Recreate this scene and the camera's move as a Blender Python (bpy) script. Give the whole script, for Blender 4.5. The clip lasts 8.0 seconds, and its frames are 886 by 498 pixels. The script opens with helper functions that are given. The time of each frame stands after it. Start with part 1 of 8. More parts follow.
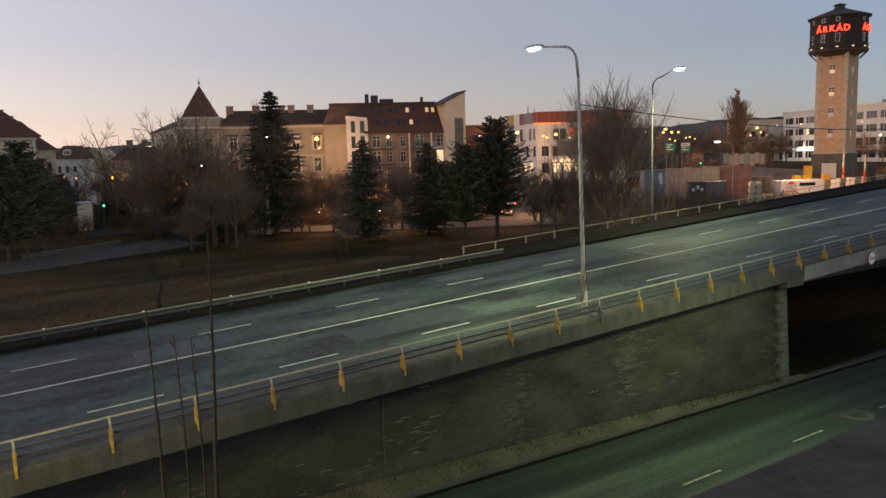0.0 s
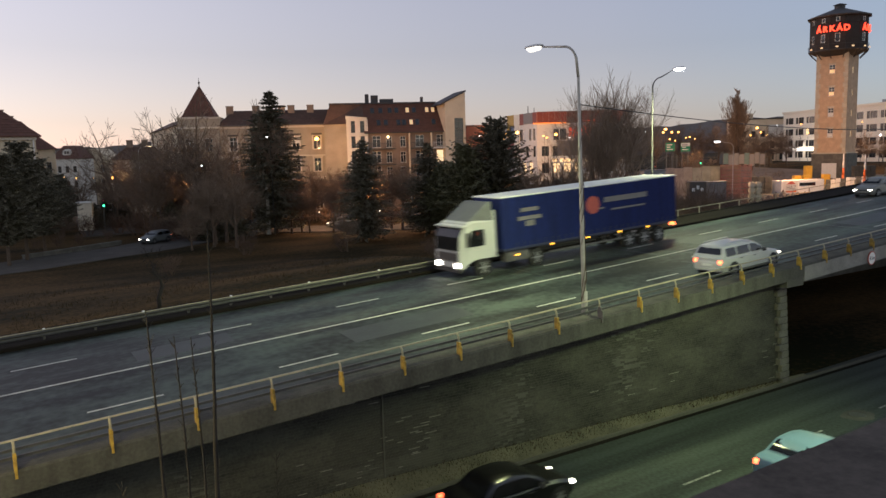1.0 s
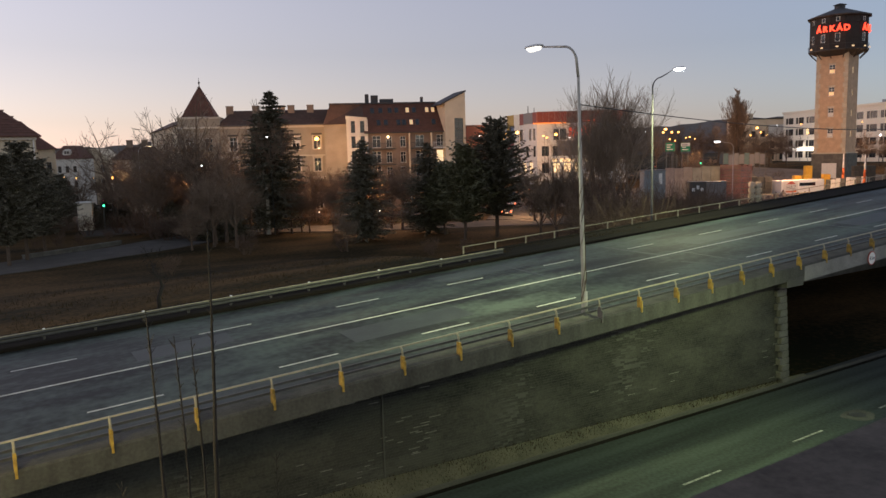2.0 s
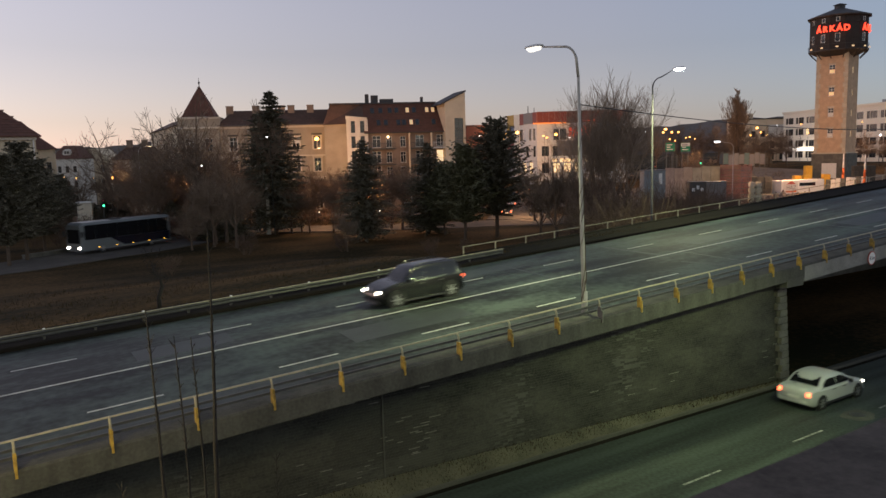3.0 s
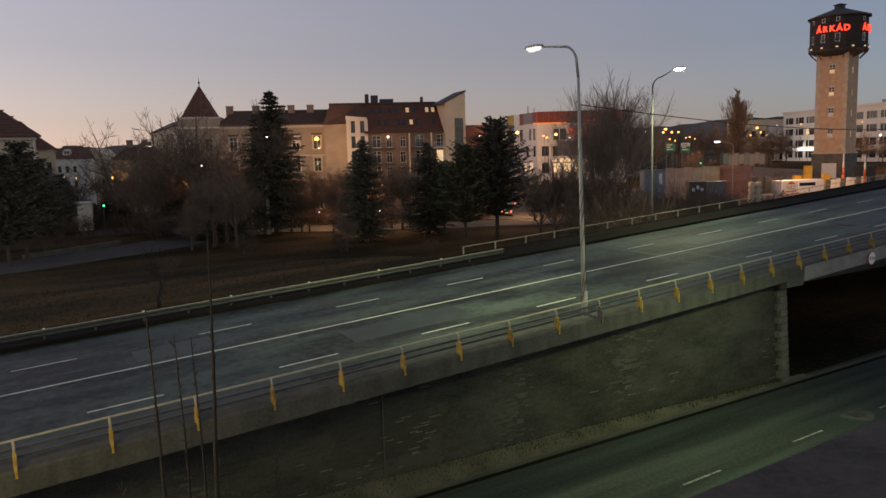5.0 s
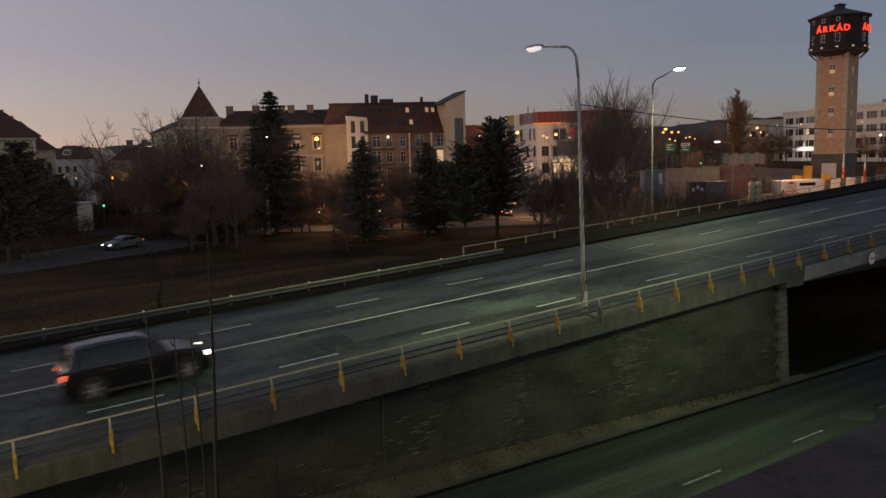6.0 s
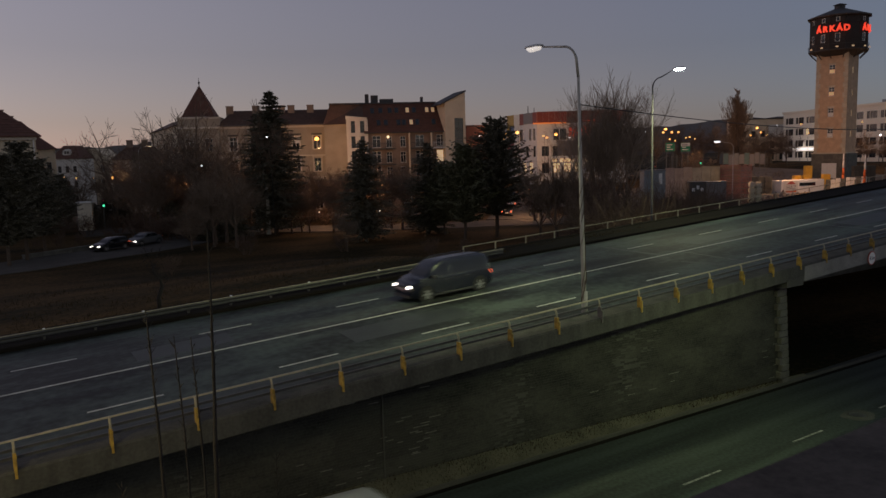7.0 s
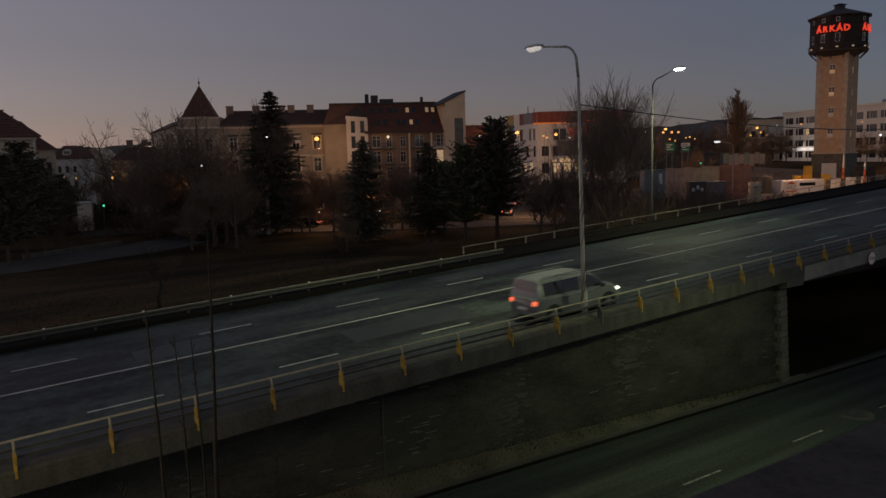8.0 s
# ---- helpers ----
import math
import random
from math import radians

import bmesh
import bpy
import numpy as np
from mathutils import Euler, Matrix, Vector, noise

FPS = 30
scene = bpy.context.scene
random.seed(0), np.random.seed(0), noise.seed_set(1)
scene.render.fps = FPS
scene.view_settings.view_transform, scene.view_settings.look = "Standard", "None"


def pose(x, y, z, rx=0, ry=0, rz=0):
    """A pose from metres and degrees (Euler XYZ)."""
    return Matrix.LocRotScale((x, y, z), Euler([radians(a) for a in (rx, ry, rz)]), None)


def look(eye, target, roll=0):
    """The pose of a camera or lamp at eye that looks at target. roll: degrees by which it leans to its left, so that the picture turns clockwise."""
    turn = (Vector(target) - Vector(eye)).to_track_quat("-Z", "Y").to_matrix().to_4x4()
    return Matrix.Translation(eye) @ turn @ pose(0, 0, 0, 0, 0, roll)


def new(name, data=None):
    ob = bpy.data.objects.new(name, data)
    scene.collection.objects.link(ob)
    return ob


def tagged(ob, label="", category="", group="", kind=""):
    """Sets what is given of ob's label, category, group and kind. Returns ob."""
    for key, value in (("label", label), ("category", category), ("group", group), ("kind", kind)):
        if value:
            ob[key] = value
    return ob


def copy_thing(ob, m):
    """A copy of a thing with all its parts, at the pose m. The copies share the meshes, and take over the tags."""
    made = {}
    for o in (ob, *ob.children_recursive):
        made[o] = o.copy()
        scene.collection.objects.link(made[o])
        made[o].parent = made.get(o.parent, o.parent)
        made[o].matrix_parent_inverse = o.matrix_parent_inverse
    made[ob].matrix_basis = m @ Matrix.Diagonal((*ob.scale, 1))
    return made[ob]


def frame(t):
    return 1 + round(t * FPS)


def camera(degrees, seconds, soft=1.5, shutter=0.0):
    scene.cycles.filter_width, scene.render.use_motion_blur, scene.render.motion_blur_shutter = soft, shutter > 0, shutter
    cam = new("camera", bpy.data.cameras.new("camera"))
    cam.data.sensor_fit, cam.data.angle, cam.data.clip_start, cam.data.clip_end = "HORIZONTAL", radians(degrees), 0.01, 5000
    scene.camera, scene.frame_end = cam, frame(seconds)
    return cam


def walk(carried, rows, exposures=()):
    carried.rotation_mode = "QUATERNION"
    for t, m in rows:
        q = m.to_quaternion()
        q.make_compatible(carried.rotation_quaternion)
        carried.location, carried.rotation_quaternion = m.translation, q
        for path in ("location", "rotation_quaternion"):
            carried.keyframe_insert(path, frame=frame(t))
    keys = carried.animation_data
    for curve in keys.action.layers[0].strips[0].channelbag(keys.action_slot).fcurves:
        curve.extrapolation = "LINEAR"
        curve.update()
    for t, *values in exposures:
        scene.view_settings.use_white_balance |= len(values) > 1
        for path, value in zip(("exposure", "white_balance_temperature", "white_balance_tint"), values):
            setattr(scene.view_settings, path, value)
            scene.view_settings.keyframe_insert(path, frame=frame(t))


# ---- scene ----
cam = camera(61.32, 8.0, soft=1.5, shutter=0.005)
EYE = Vector((0, 0, 11.523))
AXIS = Vector((math.cos(radians(57.059)) * math.cos(radians(7.086)), math.sin(radians(57.059)) * math.cos(radians(7.086)), -math.sin(radians(7.086))))
STAND = look(EYE, EYE + AXIS * 10, -1.544)
# dusk falls: the picture darkens and cools
walk(cam, [(0, STAND), (8.0, STAND)],
     [(0, -0.3, 6600, 14), (0.5, -0.24, 6600, 14), (1.0, -0.13, 6600, 14), (2.0, -0.19, 6600, 14), (3.5, -0.41, 6650, 15), (4.5, -0.54, 6680, 16), (6.0, -1.17, 6600, 18), (7.0, -1.5, 6550, 20), (8.0, -1.98, 6550, 21)])

# ---- light ----
world = bpy.data.worlds.new("dusk")
scene.world = world
world.use_nodes = True
wn = world.node_tree.nodes
bg = wn["Background"]
sky = wn.new("ShaderNodeTexSky")
sky.sky_type = "NISHITA"
sky.sun_disc = False
sky.sun_elevation = radians(5.0)
sky.sun_rotation = radians(90 - 128)
sky.altitude = 100
sky.air_density, sky.dust_density, sky.ozone_density = 1.0, 0.4, 2.0
hue = wn.new("ShaderNodeHueSaturation")
hue.inputs["Saturation"].default_value = 0.5
tone = wn.new("ShaderNodeMix")
tone.data_type, tone.blend_type = "RGBA", "MULTIPLY"
tone.inputs[0].default_value = 1.0
links = world.node_tree.links
links.new(sky.outputs[0], hue.inputs["Color"])
links.new(hue.outputs[0], tone.inputs[6])
# afterglow towards the sunset, blue dusk away from it
where = wn.new("ShaderNodeTexCoord")
north = wn.new("ShaderNodeVectorMath")
north.operation = "DOT_PRODUCT"
north.inputs[1].default_value = (0.0, 1.0, 0.0)
glow_ramp = wn.new("ShaderNodeValToRGB")
for stop, tint in zip((0.38, 0.7), ((0.80, 0.89, 1.1, 1), (1.02, 0.94, 1.06, 1))):
    glow_ramp.color_ramp.elements[0 if stop < 0.5 else 1].position = stop
    glow_ramp.color_ramp.elements[0 if stop < 0.5 else 1].color = tint
# the unseen sky behind the view, brightened to lift the facades
glow_ramp.color_ramp.elements.new(0.0).color = (1.3, 1.24, 1.26, 1)
last = glow_ramp.color_ramp.elements.new(1.0)
last.color = (1.04, 0.89, 0.93, 1)
links.new(where.outputs["Generated"], north.inputs[0])
links.new(north.outputs["Value"], glow_ramp.inputs[0])
links.new(glow_ramp.outputs[0], tone.inputs[7])
height = wn.new("ShaderNodeVectorMath")
height.operation = "DOT_PRODUCT"
height.inputs[1].default_value = (0.0, 0.0, 1.0)
haze_ramp = wn.new("ShaderNodeValToRGB")
haze_ramp.color_ramp.elements[0].color = (0.8, 0.78, 0.83, 1)
haze_ramp.color_ramp.elements[1].position = 0.24
haze = wn.new("ShaderNodeMix")
haze.data_type, haze.blend_type = "RGBA", "MULTIPLY"
haze.inputs[0].default_value = 1.0
links.new(where.outputs["Generated"], height.inputs[0])
links.new(height.outputs["Value"], haze_ramp.inputs[0])
links.new(tone.outputs[2], haze.inputs[6])
links.new(haze_ramp.outputs[0], haze.inputs[7])
links.new(haze.outputs[2], bg.inputs[0])
bg.inputs[1].default_value = 0.3
sun_data = bpy.data.lights.new("sun", "SUN")
sun_data.energy, sun_data.angle, sun_data.color = 0.12, radians(20), (1.0, 0.8, 0.65)
sun = new("sun", sun_data)
sun.matrix_world = look((0, 0, 50), (-math.cos(radians(112)) * 10, -math.sin(radians(112)) * 10, 50 - 2.0))


# ---- materials ----
def mat(name, color, rough=0.7, metal=0.0, stretch=None, vary=0.25, scale=3.0, fine=40.0, bump=0.1, glow=0.0, tint=None, island=0.0, objvary=0.0, spec=0.5, ends=(0.3, 0.7)):
    m = bpy.data.materials.new(name)
    m.use_nodes = True
    n, l = m.node_tree.nodes, m.node_tree.links
    b = n["Principled BSDF"]
    b.inputs["Roughness"].default_value = rough
    b.inputs["Metallic"].default_value = metal
    b.inputs["Specular IOR Level"].default_value = spec
    if glow:
        b.inputs["Base Color"].default_value = (*color, 1)
        b.inputs["Emission Color"].default_value = (*color, 1)
        b.inputs["Emission Strength"].default_value = glow
        return m
    tc = n.new("ShaderNodeTexCoord")
    n1 = n.new("ShaderNodeTexNoise")
    n1.inputs["Scale"].default_value, n1.inputs["Detail"].default_value = scale, 5
    n2 = n.new("ShaderNodeTexNoise")
    n2.inputs["Scale"].default_value, n2.inputs["Detail"].default_value = fine, 4
    l.new(tc.outputs["Object"], n2.inputs["Vector"])
    if stretch:
        mp = n.new("ShaderNodeMapping")
        mp.inputs["Scale"].default_value = stretch
        l.new(tc.outputs["Object"], mp.inputs["Vector"])
        l.new(mp.outputs[0], n1.inputs["Vector"])
    else:
        l.new(tc.outputs["Object"], n1.inputs["Vector"])
    add = n.new("ShaderNodeMath")
    add.operation = "MULTIPLY_ADD"
    l.new(n1.outputs["Fac"], add.inputs[0])
    add.inputs[1].default_value = 0.65
    half = n.new("ShaderNodeMath")
    half.operation = "MULTIPLY"
    l.new(n2.outputs["Fac"], half.inputs[0])
    half.inputs[1].default_value = 0.35
    l.new(half.outputs[0], add.inputs[2])
    src = add.outputs[0]
    for amount, node, sock in ((island, "ShaderNodeNewGeometry", "Random Per Island"), (objvary, "ShaderNodeObjectInfo", "Random")):
        if amount:
            g = n.new(node)
            mm = n.new("ShaderNodeMath")
            mm.operation = "MULTIPLY_ADD"
            l.new(g.outputs[sock], mm.inputs[0])
            mm.inputs[1].default_value = amount
            l.new(src, mm.inputs[2])
            src2 = n.new("ShaderNodeMath")
            src2.operation = "SUBTRACT"
            l.new(mm.outputs[0], src2.inputs[0])
            src2.inputs[1].default_value = amount / 2
            src = src2.outputs[0]
    r = n.new("ShaderNodeValToRGB")
    t = tint or color
    r.color_ramp.elements[0].position, r.color_ramp.elements[1].position = ends
    r.color_ramp.elements[0].color = (*[c * (1 - vary) for c in color], 1)
    r.color_ramp.elements[1].color = (*[min(1, c * (1 + vary)) for c in t], 1)
    l.new(src, r.inputs[0])
    l.new(r.outputs[0], b.inputs["Base Color"])
    if bump:
        bp = n.new("ShaderNodeBump")
        bp.inputs["Strength"].default_value = bump
        bp.inputs["Distance"].default_value = 0.02
        l.new(n2.outputs["Fac"], bp.inputs["Height"])
        l.new(bp.outputs[0], b.inputs["Normal"])
    return m


ASPHALT = mat("asphalt", (0.027, 0.036, 0.033), 0.62, vary=0.9, scale=0.6, fine=3, bump=0.4, ends=(0.41, 0.6), stretch=(0.3, 1.0, 1.0), spec=0.36)
TAR = mat("tar_patch", (0.02, 0.025, 0.026), 0.55, vary=0.5, scale=1.2, fine=8, bump=0.3)
PATCH = mat("newer_asphalt", (0.036, 0.044, 0.046), 0.65, vary=0.45, scale=1.0, fine=6, bump=0.3, stretch=(0.4, 1, 1))
ASPHALT_LOW = mat("lower_asphalt", (0.029, 0.038, 0.034), 0.72, vary=0.6, scale=0.9, fine=7, bump=0.3, ends=(0.38, 0.62), stretch=(0.06, 1.2, 1.0), spec=0.35)
PAINT_LINE = mat("road_paint", (0.42, 0.42, 0.4), 0.65, vary=0.4, scale=6, fine=50)
PAINT_WORN = mat("worn_road_paint", (0.2, 0.2, 0.19), 0.7, vary=0.6, scale=6, fine=30, ends=(0.4, 0.6))
CONCRETE = mat("concrete", (0.1, 0.095, 0.08), 0.85, vary=0.45, scale=1.2, fine=14, bump=0.3)
BEAM = mat("dirty_beam_concrete", (0.05, 0.049, 0.042), 0.9, vary=0.6, scale=1.6, fine=10, bump=0.4, stretch=(1.0, 1.0, 0.25))
GUTTER = mat("gutter_dirt", (0.012, 0.01, 0.008), 0.95, spec=0.08, vary=0.5, scale=0.9, fine=10, bump=0.4, stretch=(0.3, 1.0, 1.0))
CONCRETE_DARK = mat("stained_concrete", (0.06, 0.058, 0.05), 0.9, vary=0.4, scale=0.6, fine=14, bump=0.3)
STONE = mat("wall_stone", (0.035, 0.034, 0.027), 0.9, vary=0.65, scale=0.7, fine=12, bump=0.25, ends=(0.36, 0.64), objvary=0.07, island=0.07, stretch=(0.6, 1, 1.4))
# pale lime crust, which also paints the small glints on the wall
STONE_PALE = mat("pale_crust_and_glints", (0.15, 0.145, 0.125), 0.85, vary=0.3, scale=4, fine=30, bump=0.3, objvary=0.3)
YELLOW = mat("yellow_paint", (0.27, 0.17, 0.025), 0.6, vary=0.55, scale=6, fine=22, objvary=0.25)
YELLOW_BRIGHT = mat("bright_yellow_sheet", (0.6, 0.34, 0.03), 0.5, vary=0.15)
FENCE_GREEN = mat("green_mesh_sheet", (0.1, 0.16, 0.15), 0.7, vary=0.2)
RAIL_YELLOW = mat("weathered_rail_paint", (0.28, 0.25, 0.17), 0.5, vary=0.3, scale=4, fine=30)
RAIL_GREY = mat("galvanised_steel", (0.16, 0.155, 0.145), 0.45, 0.6, vary=0.3, scale=3, fine=30)
RAIL_DARK = mat("dark_steel", (0.06, 0.06, 0.058), 0.5, 0.4, vary=0.3, scale=3, fine=30)
GRASS = mat("winter_grass", (0.018, 0.0185, 0.006), 0.95, spec=0.08, vary=0.45, scale=0.1, fine=3, bump=0.6, tint=(0.072, 0.041, 0.016), ends=(0.4, 0.64), stretch=(0.6, 1.5, 1.0))
GRASS_BLADE = mat("dry_blades", (0.04, 0.028, 0.012), 0.9, spec=0.1, vary=0.4, scale=2, fine=20, island=0.4)
VERGE = mat("verge_soil", (0.085, 0.08, 0.055), 0.95, vary=0.5, scale=0.9, fine=12, bump=0.6)
ROOFING = mat("bitumen_roofing", (0.07, 0.059, 0.052), 0.9, spec=0.2, vary=0.5, scale=0.5, fine=5, bump=0.5)
BARK = mat("bark", (0.085, 0.058, 0.04), 0.9, vary=0.35, scale=4, fine=30, bump=0.3)
TWIG = mat("bare_twigs", (0.165, 0.115, 0.08), 0.9, vary=0.3, scale=2, fine=20, bump=0)
TWIG_PALE = mat("pale_brown_twigs", (0.26, 0.19, 0.14), 0.9, vary=0.3, scale=2, fine=20, bump=0)
SHRUB_TWIG = mat("dark_shrub_twigs", (0.105, 0.066, 0.045), 0.9, vary=0.3, scale=2, fine=20, bump=0)
BIRCH = mat("birch_bark", (0.45, 0.42, 0.37), 0.8, vary=0.4, scale=4, fine=20, bump=0.2)
NEEDLE = mat("needles", (0.14, 0.125, 0.088), 0.8, vary=0.4, scale=0.8, fine=12, bump=0, island=0.4)
NEEDLE_LIGHT = mat("pine_needles", (0.15, 0.145, 0.08), 0.8, vary=0.4, scale=0.8, fine=12, bump=0, island=0.4)
PLASTER = mat("beige_plaster", (0.33, 0.285, 0.228), 0.9, vary=0.2, scale=0.5, fine=10, bump=0.1)
PLASTER_WHITE = mat("white_plaster", (0.62, 0.58, 0.52), 0.9, vary=0.15, scale=0.5, fine=10, bump=0.1)
PLASTER_TAN = mat("tan_plaster", (0.66, 0.53, 0.38), 0.9, vary=0.12, scale=0.5, fine=10, bump=0.1)
PLASTER_ROSE = mat("brick_red_render", (0.27, 0.19, 0.14), 0.9, vary=0.2, scale=0.5, fine=10, bump=0.1)
PLASTER_CREAM = mat("cream_plaster", (0.55, 0.46, 0.33), 0.9, vary=0.15, scale=0.5, fine=10, bump=0.1)
TILE_RED = mat("red_roof_tiles", (0.11, 0.048, 0.034), 0.85, vary=0.3, scale=1.5, fine=14, bump=0.4)
TILE_BROWN = mat("brown_roof_tiles", (0.1, 0.055, 0.04), 0.85, vary=0.3, scale=1.2, fine=14, bump=0.4)
TRIM = mat("pale_trim", (0.55, 0.5, 0.42), 0.8, vary=0.15)
FRAME_WHITE = mat("white_frame", (0.7, 0.68, 0.64), 0.5, vary=0.08)
FRAME_DARK = mat("dark_frame", (0.06, 0.055, 0.05), 0.5, vary=0.15)
GLASS = mat("window_glass", (0.02, 0.024, 0.03), 0.08, vary=0.2, bump=0, spec=0.8)
GLASS_LIT = mat("lit_window", (1.0, 0.75, 0.42), glow=1.3)
GLASS_WARM = mat("dim_lit_window", (1.0, 0.68, 0.36), glow=0.4)
GLASS_BRIGHT = mat("bright_canopy_light", (1.0, 0.95, 0.85), glow=3.0)
LAMP_WARM = mat("warm_bulb", (1.0, 0.72, 0.4), glow=4)
LAMP_SOFT = mat("soft_flood_bulb", (1.0, 0.7, 0.4), glow=0.8)
NEON_FAINT = mat("faint_red_sign", (1.0, 0.12, 0.05), glow=0.6)
PANEL_DARK_RED = mat("brown_red_facade_panel", (0.11, 0.04, 0.03), 0.6, vary=0.15)
PANEL_CREAM = mat("cream_facade_panel", (0.74, 0.68, 0.56), 0.65, vary=0.1)
BRICK_PALE = mat("pale_quoin_stone", (0.45, 0.38, 0.29), 0.9, vary=0.25, scale=1.5, fine=16, bump=0.3)
# pole grey darkened in colour to offset the strong light of its own lamp
POLE_DIMMED = mat("dimmed_lamp_pole", (0.075, 0.07, 0.075), 0.8, 0.0, vary=0.35, scale=2, fine=20)
METAL_POLE = mat("grey_lamp_pole", (0.36, 0.34, 0.31), 0.7, 0.0, vary=0.25, scale=2, fine=20)
LAMP_HEAD = mat("lamp_housing", (0.5, 0.5, 0.5), 0.5, vary=0.1)
LAMP_WHITE = mat("mercury_bulb", (0.8, 1.0, 0.93), glow=60)
LAMP_PALE = mat("pale_bulb", (1.0, 0.97, 0.88), glow=1.6)
LAMP_SODIUM = mat("sodium_bulb", (1.0, 0.45, 0.1), glow=9)
LAMP_COOL = mat("cool_bulb", (0.95, 0.97, 1.0), glow=6)
RED_GLOW = mat("red_light", (1.0, 0.06, 0.03), glow=4)
GREEN_GLOW = mat("green_light", (0.05, 1.0, 0.45), glow=4)
NEON = mat("red_neon_letters", (1.0, 0.07, 0.03), glow=2.6)
NEON_DIM = mat("red_cove_light", (1.0, 0.3, 0.06), glow=0.9)
BRICK_TAN = mat("tower_brick", (0.46, 0.31, 0.2), 0.9, vary=0.25, scale=1.0, fine=16, bump=0.3)
TOWER_DARK = mat("dark_timber_cladding", (0.035, 0.028, 0.026), 0.8, vary=0.3, scale=1.0, fine=16, bump=0.3)
SLATE = mat("dark_slate", (0.05, 0.047, 0.05), 0.7, vary=0.3)
PANEL_RED = mat("red_facade_panel", (0.2, 0.04, 0.028), 0.6, vary=0.15)
PANEL_GREY = mat("grey_facade_panel", (0.17, 0.16, 0.16), 0.6, vary=0.12)
PANEL_WHITE = mat("white_facade_panel", (0.62, 0.6, 0.57), 0.6, vary=0.1)
PANEL_OCHRE = mat("ochre_facade_panel", (0.45, 0.28, 0.05), 0.6, vary=0.12)
PANEL_BLUE = mat("blue_facade_panel", (0.1, 0.14, 0.22), 0.6, vary=0.12)
CONTAINER_RED = mat("red_container_paint", (0.25, 0.1, 0.085), 0.7, vary=0.4, scale=1.5)
STEEL_BLUE = mat("grey_blue_cabin", (0.2, 0.215, 0.225), 0.6, vary=0.2)
SIGN_GREEN = mat("green_sign", (0.0, 0.22, 0.11), 0.45, vary=0.1)
WHITE = mat("white_sheet", (0.72, 0.72, 0.7), 0.5, vary=0.1)
ORANGE = mat("orange_plastic", (0.65, 0.13, 0.02), 0.5, vary=0.1)
BLACK = mat("black_marking", (0.02, 0.02, 0.02), 0.6, vary=0.1)
SIGN_RED = mat("red_sign_paint", (0.4, 0.08, 0.06), 0.5, vary=0.1)
RUBBER = mat("tyre_rubber", (0.02, 0.02, 0.02), 0.85, vary=0.2)
RIM = mat("alloy_rim", (0.35, 0.35, 0.36), 0.35, 0.8, vary=0.1)
PLASTIC = mat("black_plastic", (0.025, 0.025, 0.026), 0.55, vary=0.15)
# near-black that puts the shade of rooms and wheel wells into the colour
RECESS_SHADE = mat("recess_shade", (0.015, 0.015, 0.016), 0.9, vary=0.2)
CAR_GLASS = mat("tinted_car_glass", (0.008, 0.009, 0.011), 0.05, vary=0.1, bump=0, spec=0.4)
HEADLIGHT = mat("headlight_beam", (1.0, 0.93, 0.8), glow=16)
TAILLIGHT = mat("tail_light", (1.0, 0.16, 0.06), glow=6.0)
MARKER = mat("amber_marker", (1.0, 0.5, 0.05), glow=5)
PLATE = mat("plate_white", (0.6, 0.6, 0.58), 0.5, vary=0.05)
# brown woods, paled so that the colour holds the distance haze
HILL = mat("hazy_far_woods", (0.15, 0.13, 0.125), 0.95, vary=0.3, scale=0.02, fine=0.3, bump=0)
SOIL = mat("bare_soil", (0.16, 0.13, 0.105), 0.95, vary=0.4, scale=0.3, fine=5, bump=0.4)


# ---- mesh helpers ----
def box(bm, x0, y0, z0, x1, y1, z1):
    v = [bm.verts.new(p) for p in ((x0, y0, z0), (x1, y0, z0), (x1, y1, z0), (x0, y1, z0), (x0, y0, z1), (x1, y0, z1), (x1, y1, z1), (x0, y1, z1))]
    for f in ((3, 2, 1, 0), (4, 5, 6, 7), (0, 1, 5, 4), (1, 2, 6, 5), (2, 3, 7, 6), (3, 0, 4, 7)):
        bm.faces.new([v[i] for i in f])
    return v


def hexa(bm, low, high):
    v = [bm.verts.new(p) for p in (*low, *high)]
    for f in ((3, 2, 1, 0), (4, 5, 6, 7), (0, 1, 5, 4), (1, 2, 6, 5), (2, 3, 7, 6), (3, 0, 4, 7)):
        bm.faces.new([v[i] for i in f])


def tube(bm, pts, radii, n=6, caps=True):
    rings = []
    for i, p in enumerate(pts):
        p = Vector(p)
        a = Vector(pts[max(i - 1, 0)])
        b = Vector(pts[min(i + 1, len(pts) - 1)])
        d = (b - a).normalized()
        u = d.orthogonal().normalized() if abs(d.z) > 0.9 else d.cross(Vector((0, 0, 1))).normalized()
        w = d.cross(u)
        rings.append([bm.verts.new(p + (u * math.cos(2 * math.pi * k / n) + w * math.sin(2 * math.pi * k / n)) * radii[i]) for k in range(n)])
    for r, s in zip(rings, rings[1:]):
        for k in range(n):
            bm.faces.new((r[k], r[(k + 1) % n], s[(k + 1) % n], s[k]))
    if caps:
        bm.faces.new(rings[0][::-1])
        bm.faces.new(rings[-1])


def loft(bm, rings):
    vs = [[bm.verts.new(p) for p in r] for r in rings]
    n = len(vs[0])
    for r, s in zip(vs, vs[1:]):
        for k in range(n):
            bm.faces.new((r[k], r[(k + 1) % n], s[(k + 1) % n], s[k]))
    bm.faces.new(vs[0][::-1])
    bm.faces.new(vs[-1])


